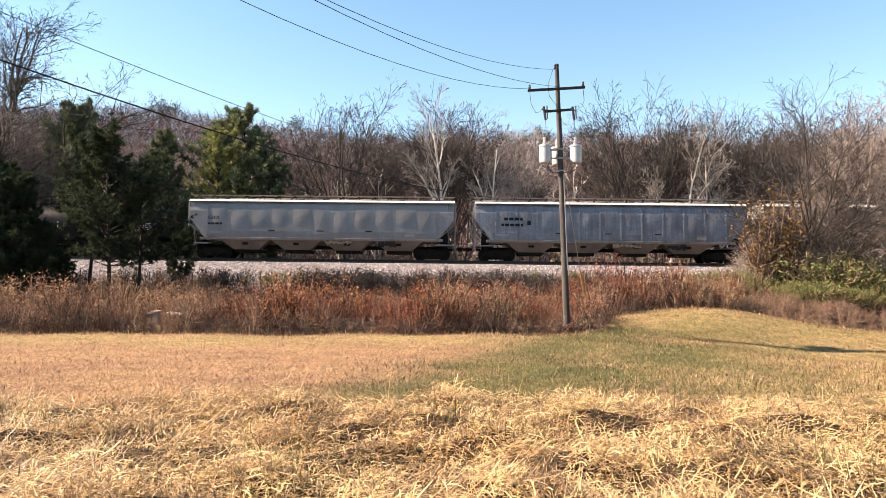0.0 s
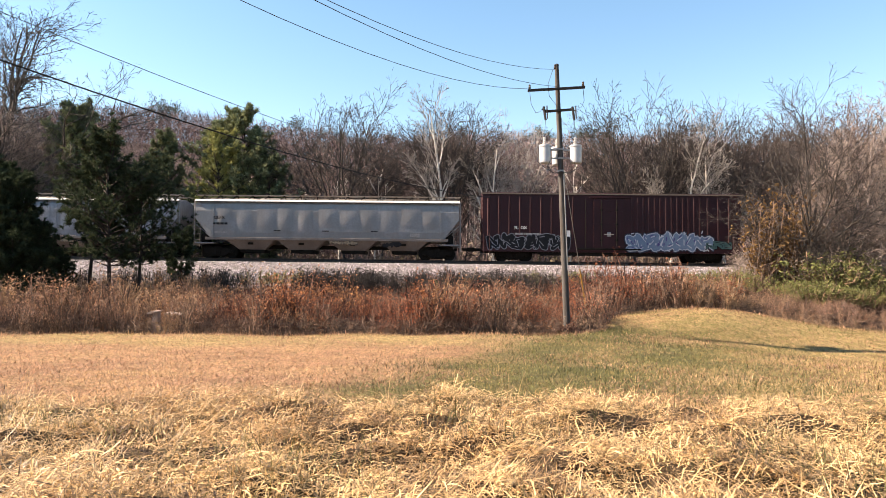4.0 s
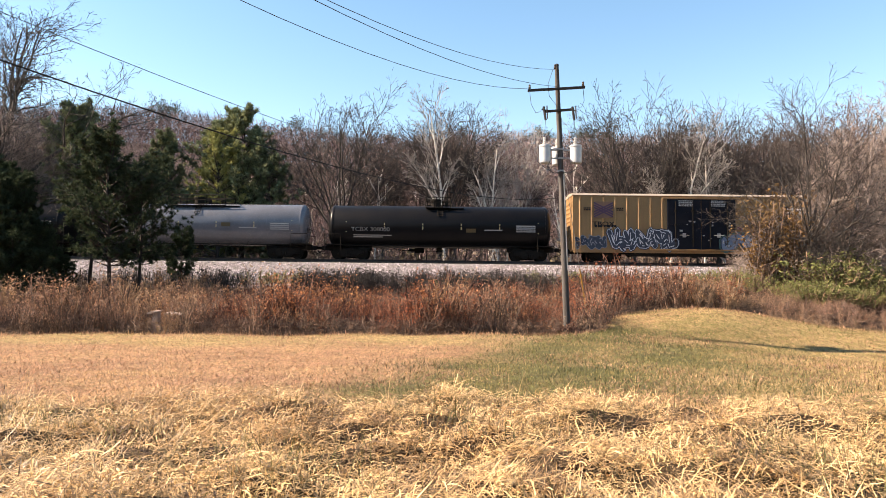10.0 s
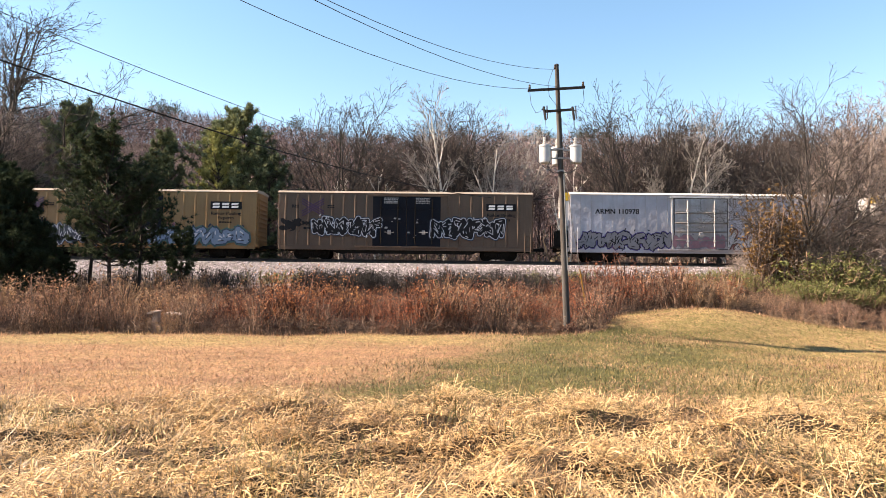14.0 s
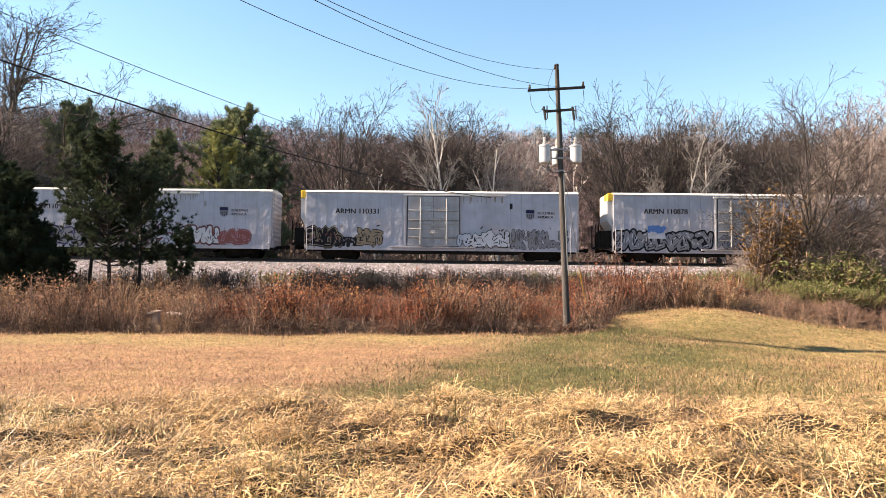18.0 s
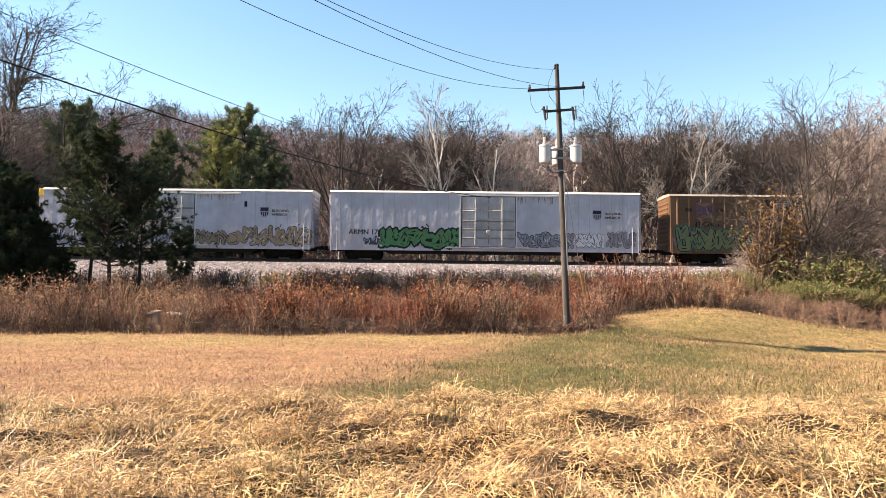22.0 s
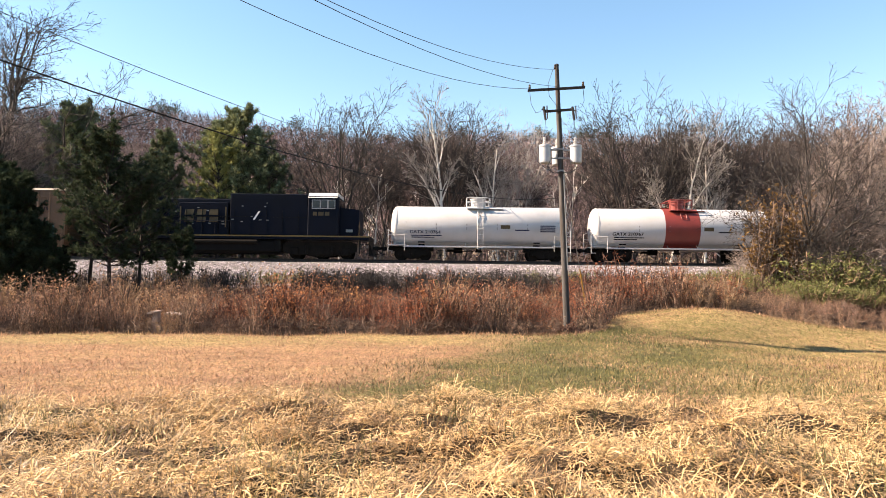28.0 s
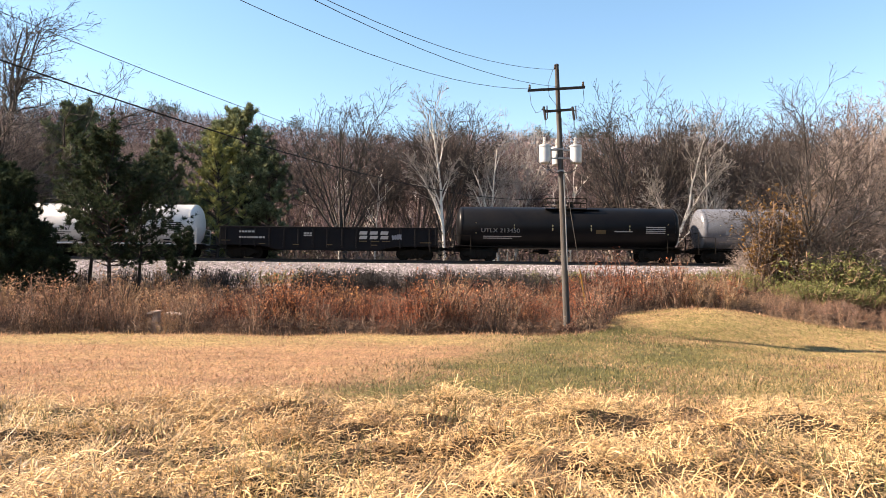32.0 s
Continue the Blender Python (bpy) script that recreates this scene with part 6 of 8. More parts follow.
# ---------------------------------------------------------------- vegetation
def grow_tree(seed, h=18.0, r0=0.22, limbs=11, first=0.3, lean=0.0, up=0.55, sub=7, twigs=5, width=0.36, least=0.0):
    """Segments of a bare tree: wobbling trunk, ascending limbs, branches and twigs."""
    rng = np.random.default_rng(seed)
    P, Q, A, B = [], [], [], []

    def run(p, d, length, r, n, level, wob):
        pts = [p.copy()]
        step = length / n
        dirs = []
        for k in range(n):
            d = d + rng.normal(0, wob, 3)
            d[2] += (0.08 if level else 0.02) * up * 2
            d /= np.linalg.norm(d)
            q = pts[-1] + d * step
            ra, rb = r * (1 - 0.8 * k / n), r * (1 - 0.8 * (k + 1) / n)
            P.append(pts[-1]), Q.append(q), A.append(max(ra, 0.011)), B.append(max(rb, 0.009))
            pts.append(q)
            dirs.append(d.copy())
        return pts, dirs

    def side(d, spread):
        v = rng.normal(0, 1, 3)
        v -= d * np.dot(v, d)
        v /= np.linalg.norm(v) + 1e-9
        e = d * math.cos(spread) + v * math.sin(spread)
        return e / np.linalg.norm(e)

    trunks = [(np.array([0, 0, -0.2]), np.array([lean, 0, 1.0]), h)]
    for p, d, hh in trunks:
        tp, td = run(p, d / np.linalg.norm(d), hh, r0, 12, 0, 0.045)
        for k in range(limbs):
            f = first + (0.97 - first) * (k + rng.uniform(0, 0.8)) / limbs
            i = min(11, int(f * 12))
            start = tp[i] + (tp[i + 1] - tp[i]) * (f * 12 - i)
            ln = hh * width * (1.15 - 0.75 * f) * rng.uniform(0.7, 1.2)
            lp, ld = run(start, side(td[i], rng.uniform(0.55, 1.0)), ln, r0 * (1 - 0.8 * f) * 0.38, 6, 1, 0.12)
            for m in range(sub):
                g = rng.uniform(0.25, 1.0)
                j = min(5, int(g * 6))
                bl = ln * 0.5 * (1.2 - 0.7 * g) * rng.uniform(0.6, 1.2)
                bp, bd = run(lp[j], side(ld[j], rng.uniform(0.4, 0.9)), bl, 0.03, 4, 2, 0.15)
                for q in range(twigs):
                    e = rng.integers(1, 5)
                    run(bp[e], side(bd[min(3, e)], rng.uniform(0.35, 0.8)), bl * rng.uniform(0.3, 0.6), 0.014, 2, 3, 0.15)
    P, Q, A, B = (np.array(a) for a in (P, Q, A, B))
    A, B = np.maximum(A, least), np.maximum(B, least * 0.8)
    thick, thin = A > 0.07, A <= max(0.022, least * 1.01)
    mid = ~thick & ~thin
    wood = tubes(P[thick], Q[thick], A[thick], B[thick], 6)
    return join_arrays([wood, tubes(P[mid], Q[mid], A[mid], B[mid], 3), ribbons(P[thin], Q[thin], A[thin] * 1.25, B[thin] * 1.25, seed)])


def grow_crown(seed, h=18.0, r0=0.2, bole=0.42, leaders=(), lean=0.0, first=0.5, counts=(10, 7, 4, 1), angle=0.62, reach=0.54, lift=0.02, wob=0.06, fat=1.5, wood_r=0.045, tip=0.7):
    """A bare tree: a bole that carries leaders (place on the bole, bearing, tilt, length, thickness), each feathered with ever finer branches."""
    rng = np.random.default_rng(seed)
    P, Q, A, B = [], [], [], []

    def run(p, d, ln, ra, rb, n, wobble, rise):
        pts, ds, rs = [p], [], []
        for k in range(n):
            d = d + rng.normal(0, wobble, 3)
            d[2] += rise
            d = d / np.linalg.norm(d)
            q = pts[-1] + d * ln / n
            P.append(pts[-1]), Q.append(q), A.append(ra + (rb - ra) * k / n), B.append(ra + (rb - ra) * (k + 1) / n)
            pts.append(q), ds.append(d), rs.append(A[-1])
        return pts, ds, rs

    def feather(pts, ds, rs, ln, level, start):
        n, m, phi = len(ds), counts[level], rng.uniform(0, 6.28)
        for k in range(m):
            g = start + (0.99 - start) * (k + rng.uniform(0.1, 0.9)) / m
            i = min(n - 1, int(g * n))
            phi += 2.4 + rng.normal(0, 0.45)
            d = ds[i]
            u = np.cross(d, (0.31, 0.95, 0.1))
            u /= np.linalg.norm(u)
            w = np.cross(d, u)
            a = angle * rng.uniform(0.65, 1.25)
            e = d * math.cos(a) + (u * math.cos(phi) + w * math.sin(phi)) * math.sin(a)
            branch(pts[i] + (pts[i + 1] - pts[i]) * (g * n - i), e, ln * reach * (1.05 - 0.45 * g) * rng.uniform(0.65, 1.3), max(0.0115, rs[i] * rng.uniform(0.5, 0.7)), level + 1)

    def branch(p, d, ln, r, level):
        pts, ds, rs = run(p, d, ln, r, max(0.0105, r * (0.26 if level < 2 else 0.5)), (9, 6, 4, 2, 2)[level], wob * (1 + 0.35 * level), lift)
        if level < len(counts):
            feather(pts, ds, rs, ln, level, 0.32 if level == 0 else 0.2)

    whole = bole > 0.75
    pts, ds, rs = run(np.array([0, 0, -0.2]), np.array([lean, 0, 1.0]), h * bole, r0, r0 * (0.25 if whole else tip), 10, 0.045, 0.01)
    if whole:
        feather(pts, ds, rs, h * 0.62, 0, first)
    for g, bearing, tilt, ln, thick in leaders:
        i = min(9, int(g * 10))
        bearing = radians(bearing)
        d = np.array([math.cos(bearing) * math.sin(tilt), math.sin(bearing) * math.sin(tilt), math.cos(tilt)])
        branch(pts[i] + (pts[i + 1] - pts[i]) * (g * 10 - i), d, h * ln, r0 * thick, 0)
    P, Q, A, B = (np.array(a) for a in (P, Q, A, B))
    grow = h / np.quantile(Q[:, 2], 0.985)
    P, Q = P * grow, Q * grow
    thick, thin = A > wood_r, A <= 0.02
    mid = ~thick & ~thin
    return tubes(P[thick], Q[thick], A[thick], B[thick], 7), join_arrays([tubes(P[mid], Q[mid], A[mid], B[mid], 3), ribbons(P[thin], Q[thin], A[thin] * fat, B[thin] * fat * 0.8, seed)])


def dome(n, wide, tall, turn=0, low=0.72, most=0.85, thick=0.5):
    """Leaders, left and right in turn, that end on a dome of that half-width and height, in parts of the tree's height."""
    rows = []
    for k in range(n):
        f = math.sqrt(k / (n - 1))
        t = 0.08 + most * f
        rows.append((1.0 - (1 - low) * f, turn + (180 if k % 2 else 0) + 55 * math.sin(2.1 * k + turn), t, 1 / math.hypot(math.sin(t) / wide, math.cos(t) / tall), thick * (1 - 0.3 * f)))
    return tuple(rows)


TREES = [
    grow_crown(1, 18, 0.26, 0.4, dome(13, 0.5, 0.6, 0, 0.7, 0.56, 0.5), counts=(9, 6, 4, 1), tip=0.85, fat=1.5, wood_r=0.03),                                  # broad fan
    grow_crown(2, 18, 0.2, 0.46, dome(8, 0.42, 0.5, 5, 0.7, 0.42), counts=(9, 6, 4, 1), tip=0.8, fat=1.5, wood_r=0.03),                                      # upright crown
    grow_crown(3, 18, 0.17, 0.26, dome(8, 0.25, 0.7, 10, 0.6, 0.5, 0.6), tip=0.9, fat=1.5, wood_r=0.03),                      # many stems
    grow_crown(4, 18, 0.19, 0.46, dome(7, 0.15, 0.52, 3), tip=0.8, angle=0.55),                       # slender crown
    grow_crown(5, 18, 0.26, 0.36, dome(12, 0.5, 0.62, 7, 0.66, 0.6, 0.5), lean=0.04, counts=(9, 6, 4, 1), tip=0.85, fat=1.5, wood_r=0.03),                        # wide fan
    grow_crown(9, 18, 0.27, 0.4, dome(13, 0.38, 0.58, 175, 0.6, 1.05, 0.55) + ((0.5, 190, 1.2, 0.36, 0.26), (0.42, 350, 1.25, 0.3, 0.22)), counts=(9, 6, 4, 2), angle=0.66, reach=0.56, tip=0.85, fat=1.1),    # near tree
    grow_crown(7, 18, 0.19, 1.0, ((0.4, 180, 0.42, 0.36, 0.6), (0.52, 20, 0.5, 0.2, 0.45)), first=0.42, angle=0.55, reach=0.46, counts=(11, 7, 5, 2), wood_r=0.042),   # pale straight trunk with one long limb
    grow_crown(11, 18, 0.19, 1.0, ((0.34, 175, 0.7, 0.24, 0.55), (0.45, 10, 0.62, 0.26, 0.55), (0.58, 170, 0.4, 0.26, 0.6)), first=0.42, angle=0.6, reach=0.44, counts=(10, 7, 5, 2), wood_r=0.042),   # pale leaning trunk
    grow_crown(21, 18, 0.3, 0.5, ((0.55, 350, 1.25, 0.5, 0.4), (0.7, 10, 0.6, 0.62, 0.5), (0.85, 340, 0.35, 0.6, 0.5), (0.95, 150, 0.3, 0.55, 0.5), (1.0, 20, 0.2, 0.5, 0.5), (0.75, 300, 0.9, 0.5, 0.4)), counts=(10, 7, 5, 2), angle=0.8, reach=0.5, wob=0.11, tip=0.85, fat=1.1),  # crooked limbs
    grow_crown(13, 18, 0.18, 0.56, dome(6, 0.2, 0.44, 190, 0.6, 0.7, 0.62), lean=0.06, wob=0.1, tip=0.75, wood_r=0.042),   # pale forked crown
    grow_crown(17, 18, 0.34, 0.14, ((0.3, 200, 0.9, 0.7, 0.3), (0.4, 20, 0.8, 0.7, 0.3), (0.6, 100, 0.6, 0.8, 0.3), (0.7, 300, 0.6, 0.8, 0.3), (0.8, 170, 0.35, 0.85, 0.35), (1.0, 0, 0.2, 0.9, 0.35), (0.9, 240, 0.5, 0.7, 0.3)), counts=(10, 8, 5, 2), angle=0.95, reach=0.62, wob=0.14, lift=0.0, fat=2.6)]   # shrub
TREE_MESH = {}
M["bark_pale"] = material("pale_twigs", (0.4, 0.36, 0.33), (0.22, 0.19, 0.17), 0.9, scale=2, fine=10, bump=0, per_object=0.2)


def bare_tree(k, bark, x, y, h, turn, label, lean=0.0):
    key = (k, bark)
    if key not in TREE_MESH:
        wood, twig = TREES[k]
        TREE_MESH[key] = (quick_mesh("trunk", *wood, bark), quick_mesh("branchwork", *twig, bark if bark != "bark_white" else "bark_pale"))
        TREE_MESH[key][0].shade_smooth()
    ob = thing("bare_tree", label, "tree", "bare trees beside the railway", pose(x, y, float(height(x, y)) - 0.1, 0, lean, turn))
    for name, me in zip(("trunk", "branchwork"), TREE_MESH[key]):
        part(name, me, "", ob).scale = (h / 18.0,) * 3
    return ob


def at_px(px, depth):
    return (px - 784) * depth / 1207.0


# the trees one can tell apart beyond the track
for k, bark, px, d, h, turn, lean in (
        (0, "bark_dark", 614, 66, 19.6, 0, 0), (1, "bark_dark", 672, 70, 15.8, 180, 3), 
        (6, "bark_white", 789, 65, 19.6, 0, -0.5), (1, "bark_dark", 764, 67, 19.6, 170, -4), (1, "bark_grey", 812, 71, 18.8, 20, 2), (7, "bark_white", 893, 66, 14.6, 0, -9), (6, "bark_white", 876, 68, 17.6, 170, 4),
        (1, "bark_grey", 842, 73, 18.4, 190, 0), (7, "bark_white", 1006, 66, 11.6, 90, 10), (1, "bark_warm", 955, 75, 14.6, 300, 0), (4, "bark_dark", 1120, 66, 19.6, 0, 0), (9, "bark_white", 1168, 65, 17.8, 0, 4),
        (2, "bark_grey", 1150, 68, 19.4, 10, 2), (0, "bark_dark", 1266, 67, 19.2, 180, 0), (6, "bark_white", 1247, 65, 15.4, 200, 1), (3, "bark_warm", 1070, 73, 15.0, 170, 0), (9, "bark_white", 1300, 67, 15.0, 200, 1),
        (3, "bark_grey", 1188, 64, 14.0, 20, 10), (1, "bark_grey", 1222, 69, 18.6, 10, 0), (1, "bark_grey", 1336, 72, 18.4, 170, 0), (4, "bark_warm", 1500, 70, 18.8, 60, 0), (0, "bark_grey", 1560, 68, 19.8, 130, 0), (2, "bark_warm", 1620, 72, 21.0, 220, 0), (0, "bark_grey", 1390, 74, 18.6, 15, 0),
        (4, "bark_grey", 738, 71, 19.4, 190, 0), (0, "bark_warm", 800, 76, 18.6, 0, 0), (1, "bark_pale", 905, 73, 18.4, 170, 0), (0, "bark_grey", 1086, 72, 18.2, 180, 0), (1, "bark_pale", 1204, 71, 18.2, 0, 0),
        (0, "bark_grey", 1238, 75, 19.2, 10, 0), (1, "bark_grey", 1290, 70, 19.0, 180, 0), (4, "bark_grey", 1436, 72, 20.0, 0, 0), (0, "bark_warm", 1470, 74, 19.4, 170, 0), (4, "bark_warm", 1530, 75, 20.0, 10, 0), (0, "bark_warm", 505, 76, 17.1, 10, 0), (3, "bark_grey", 470, 82, 15.1, 10, 0), (1, "bark_grey", 340, 80, 15.7, 150, 0), (4, "bark_warm", 250, 84, 16.2, 50, 0), (2, "bark_grey", 180, 82, 16.2, 330, 0), (0, "bark_warm", 90, 78, 16.2, 20, 0), (2, "bark_warm", 20, 74, 16.7, 100, 0)):
    word = {"bark_grey": "tall leafless grey-brown tree", "bark_dark": "tall leafless dark tree", "bark_warm": "leafless reddish-brown tree", "bark_pale": "leafless pale-twigged tree", "bark_white": "pale-trunked leafless sycamore"}[bark]
    if bark == "bark_white":            # the pale ones stand before the rest
        d, h = d - 2.0, h * 0.97
    bare_tree(k, bark, at_px(px, d), d, h, turn, word + " at the wood's edge", lean)
for k, bark, px, d, h, turn in ((4, "bark_tangle", -70, 56, 16.5, 10), (0, "bark_tangle", 12, 58, 15.0, 120), (4, "bark_grey", 15, 64, 16.5, 220), (2, "bark_tangle", 5, 60, 15.0, 60), (3, "bark_warm", 120, 70, 15.0, 310), (4, "bark_warm", 215, 72, 15.0, 40), (0, "bark_warm", 300, 74, 14.5, 140)):
    bare_tree(k, bark, at_px(px, d), d, h, turn, "tangled leafless tree behind the pines")
# near side of the track
bare_tree(5, "bark_dark", at_px(1447, 40), 40, 11.9, 0, "dark many-branched bare tree among the bushes", -1)
bare_tree(5, "bark_tangle", at_px(1535, 41), 41, 11.4, 150, "grey many-branched bare tree among the bushes")
bare_tree(3, "bark_tangle", at_px(1466, 41.5), 41.5, 10.0, 60, "slender grey bare tree among the bushes", 3)
bare_tree(3, "bark_dark", at_px(1482, 39), 39, 7.0, 10, "small bare tree with spreading twigs", 6)
bare_tree(5, "bark_tangle", at_px(1590, 42), 42, 12.0, 200, "bare grey tree among the bushes")
bare_tree(3, "bark_dark", at_px(1405, 40), 40, 5.2, 150, "crooked small bare tree by the ballast", -24)
for px, d, h, turn, bark in ((1382, 42.5, 4.6, 0, "bark_tangle"), (1418, 41, 4.4, 80, "bark_tangle"), (1455, 40, 4.4, 170, "bark_dark"), (1492, 41.5, 4.9, 250, "bark_tangle"), (1530, 40.5, 5.0, 320, "bark_tangle"), (1566, 41, 5.0, 130, "bark_tangle"), (1348, 43.5, 3.2, 210, "bark_tangle"), (1590, 40, 4.6, 30, "bark_tangle"), (1312, 44, 1.9, 100, "bark_tangle")):
    bare_tree(10, bark, at_px(px, d), d, h, turn, "tangled leafless grey shrub below the embankment")
bare_tree(8, "bark_dark", at_px(-25, 57), 57, 24.5, 0, "tall bare tree with wide crooked limbs", 2)
bare_tree(8, "bark_grey", at_px(-60, 60), 60, 19.0, 320, "tall bare tree with crooked limbs", 5)
bare_tree(4, "bark_warm", at_px(-5, 59), 59, 14.0, 90, "leafless reddish-brown tree beyond the track")


def grow_pine(seed, h=11.0, base=0.26, spread=0.3, tuft=0.3, gap=0.036, bare=0.0):
    """A pine: whorls of rising boughs, each with side shoots that end in brushes of long needles."""
    rng = np.random.default_rng(seed)
    P, Q, A, B, tips, ways = [], [], [], [], [], []
    wave = rng.uniform(0, 6.28, 3)

    def stem(z):
        return np.array([0.12 * math.sin(z * 0.5 + wave[0]), 0.12 * math.sin(z * 0.43 + wave[1]), z])
    r0 = 0.0155 * h
    for k in range(12):
        P.append(stem(h * k / 12 - 0.2)), Q.append(stem(h * (k + 1) / 12 - 0.2))
        A.append(r0 * (1 - 0.077 * k)), B.append(r0 * (1 - 0.077 * (k + 1)))
    z = base * h
    while z < h * 0.985:
        f = (z / h - base) / (1 - base)
        for a in rng.uniform(0, 6.28, rng.integers(4, 7)):
            shape = min(1.0, 0.5 + 1.6 * f) * (1.04 - f) ** 0.62
            ln = h * spread * shape * rng.uniform(0.5, 1.2) * (1 + 0.2 * math.sin(a * 2 + wave[2] + z)) + 0.3
            d = np.array([math.cos(a), math.sin(a), rng.uniform(-0.05, 0.35) + 0.7 * f])
            d /= np.linalg.norm(d)
            p = stem(z + rng.uniform(-0.2, 0.2))
            for k in range(5):
                d = d + rng.normal(0, 0.07, 3) + (0, 0, 0.07)
                d /= np.linalg.norm(d)
                q = p + d * ln / 5
                P.append(p), Q.append(q), A.append(0.0045 * h * (1 - k / 5.5)), B.append(0.0045 * h * (1 - (k + 1) / 5.5))
                if k >= 1 and rng.random() > bare * (1 - f):
                    for _ in range(3 if ln > 1.2 else 2):
                        e = d + rng.normal(0, 0.75, 3) + (0, 0, 0.25)
                        e /= np.linalg.norm(e)
                        t = q + e * ln * rng.uniform(0.08, 0.26)
                        P.append(q), Q.append(t), A.append(0.012), B.append(0.008)
                        tips += [t, q + (t - q) * 0.5 + rng.normal(0, 0.06, 3)]
                        ways += [e + (0, 0, 0.3), e + (0, 0, 0.3)]
                p = q
            tips.append(p), ways.append(d)
        z += h * gap
    for k in range(6):
        tips.append(stem(h - 0.14 * k)), ways.append(np.array([rng.normal(0, 0.3), rng.normal(0, 0.3), 1.0]))
    wood = tubes(P, Q, A, B, 5)
    tips, ways, n = np.array(tips), np.array(ways), 26
    d = rng.normal(0, 0.75, (len(tips), n, 3)) + ways[:, None]
    d /= np.linalg.norm(d, axis=2, keepdims=True)
    ln = tuft * rng.uniform(0.6, 1.2, (len(tips), n, 1))
    sidev = np.cross(d, rng.normal(0, 1, d.shape))
    sidev /= np.linalg.norm(sidev, axis=2, keepdims=True)
    a = tips[:, None] + d * ln * rng.uniform(-0.25, 0.2, (len(tips), n, 1))
    b = tips[:, None] + d * ln
    w = 0.085 * tuft
    v = np.stack([a - sidev * w, a + sidev * w, b], 2).reshape(-1, 3)
    return wood, (v, np.arange(len(v)).reshape(-1, 3))


PINES = {}


def pine(seed, x, y, tall, turn, label, needles="needles", **kw):
    key = (seed, needles)
    if key not in PINES:
        wood, leaf = grow_pine(seed, **kw)
        PINES[key] = (quick_mesh("trunk", *wood, "bark_pine"), quick_mesh("crown", *leaf, needles), kw.get("h", 11.0))
    trunk, crown, h0 = PINES[key]
    t = thing("pine_tree", label, "tree", "pines beside the railway")
    s = tall / h0
    t.matrix_basis = pose(x, y, float(height(x, y)) - 0.1, 0, 0, turn)
    for name, me in (("trunk", trunk), ("crown", crown)):
        ob = part(name, me, "", t)
        ob.scale = (s, s, s)


# beyond the track
FAR_PINE = dict(h=15.0, base=0.2, spread=0.27, tuft=0.42, bare=0.35, gap=0.04)
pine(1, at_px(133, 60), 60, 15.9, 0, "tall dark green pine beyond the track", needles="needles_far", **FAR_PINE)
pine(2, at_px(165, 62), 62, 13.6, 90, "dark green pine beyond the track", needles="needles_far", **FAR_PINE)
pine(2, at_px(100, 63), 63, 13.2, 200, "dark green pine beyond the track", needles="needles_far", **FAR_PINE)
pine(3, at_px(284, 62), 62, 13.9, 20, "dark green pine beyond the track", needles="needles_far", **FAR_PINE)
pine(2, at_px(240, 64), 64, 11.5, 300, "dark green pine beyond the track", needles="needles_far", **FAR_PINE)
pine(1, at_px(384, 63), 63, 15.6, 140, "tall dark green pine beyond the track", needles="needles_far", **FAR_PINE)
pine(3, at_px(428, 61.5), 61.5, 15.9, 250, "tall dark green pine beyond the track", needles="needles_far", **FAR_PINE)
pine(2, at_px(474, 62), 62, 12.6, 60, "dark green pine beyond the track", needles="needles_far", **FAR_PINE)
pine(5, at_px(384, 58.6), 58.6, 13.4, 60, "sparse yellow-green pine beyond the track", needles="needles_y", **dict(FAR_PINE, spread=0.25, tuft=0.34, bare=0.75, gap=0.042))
# near side of the track
NEAR_PINE = dict(h=9.0, base=0.34, spread=0.3, tuft=0.27, gap=0.042)
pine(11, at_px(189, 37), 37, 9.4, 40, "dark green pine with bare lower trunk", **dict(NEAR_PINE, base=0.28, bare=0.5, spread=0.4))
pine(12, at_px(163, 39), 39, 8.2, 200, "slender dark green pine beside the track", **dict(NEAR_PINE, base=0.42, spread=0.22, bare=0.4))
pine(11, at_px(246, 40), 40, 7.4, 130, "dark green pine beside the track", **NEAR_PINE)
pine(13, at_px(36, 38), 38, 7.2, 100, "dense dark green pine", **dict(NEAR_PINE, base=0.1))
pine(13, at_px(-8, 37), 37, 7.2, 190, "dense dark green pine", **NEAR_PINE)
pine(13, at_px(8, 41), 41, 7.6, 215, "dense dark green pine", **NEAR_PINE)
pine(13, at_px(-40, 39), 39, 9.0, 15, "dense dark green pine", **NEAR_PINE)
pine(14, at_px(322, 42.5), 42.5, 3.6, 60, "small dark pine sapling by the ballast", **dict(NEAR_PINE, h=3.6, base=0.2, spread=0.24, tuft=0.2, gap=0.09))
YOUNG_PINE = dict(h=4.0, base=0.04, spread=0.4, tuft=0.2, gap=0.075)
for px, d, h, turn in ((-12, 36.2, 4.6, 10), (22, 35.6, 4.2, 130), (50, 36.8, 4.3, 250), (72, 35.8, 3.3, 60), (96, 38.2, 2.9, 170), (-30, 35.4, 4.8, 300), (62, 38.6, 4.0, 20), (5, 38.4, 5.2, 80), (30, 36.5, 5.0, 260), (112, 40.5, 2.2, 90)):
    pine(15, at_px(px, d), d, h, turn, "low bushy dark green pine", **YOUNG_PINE)


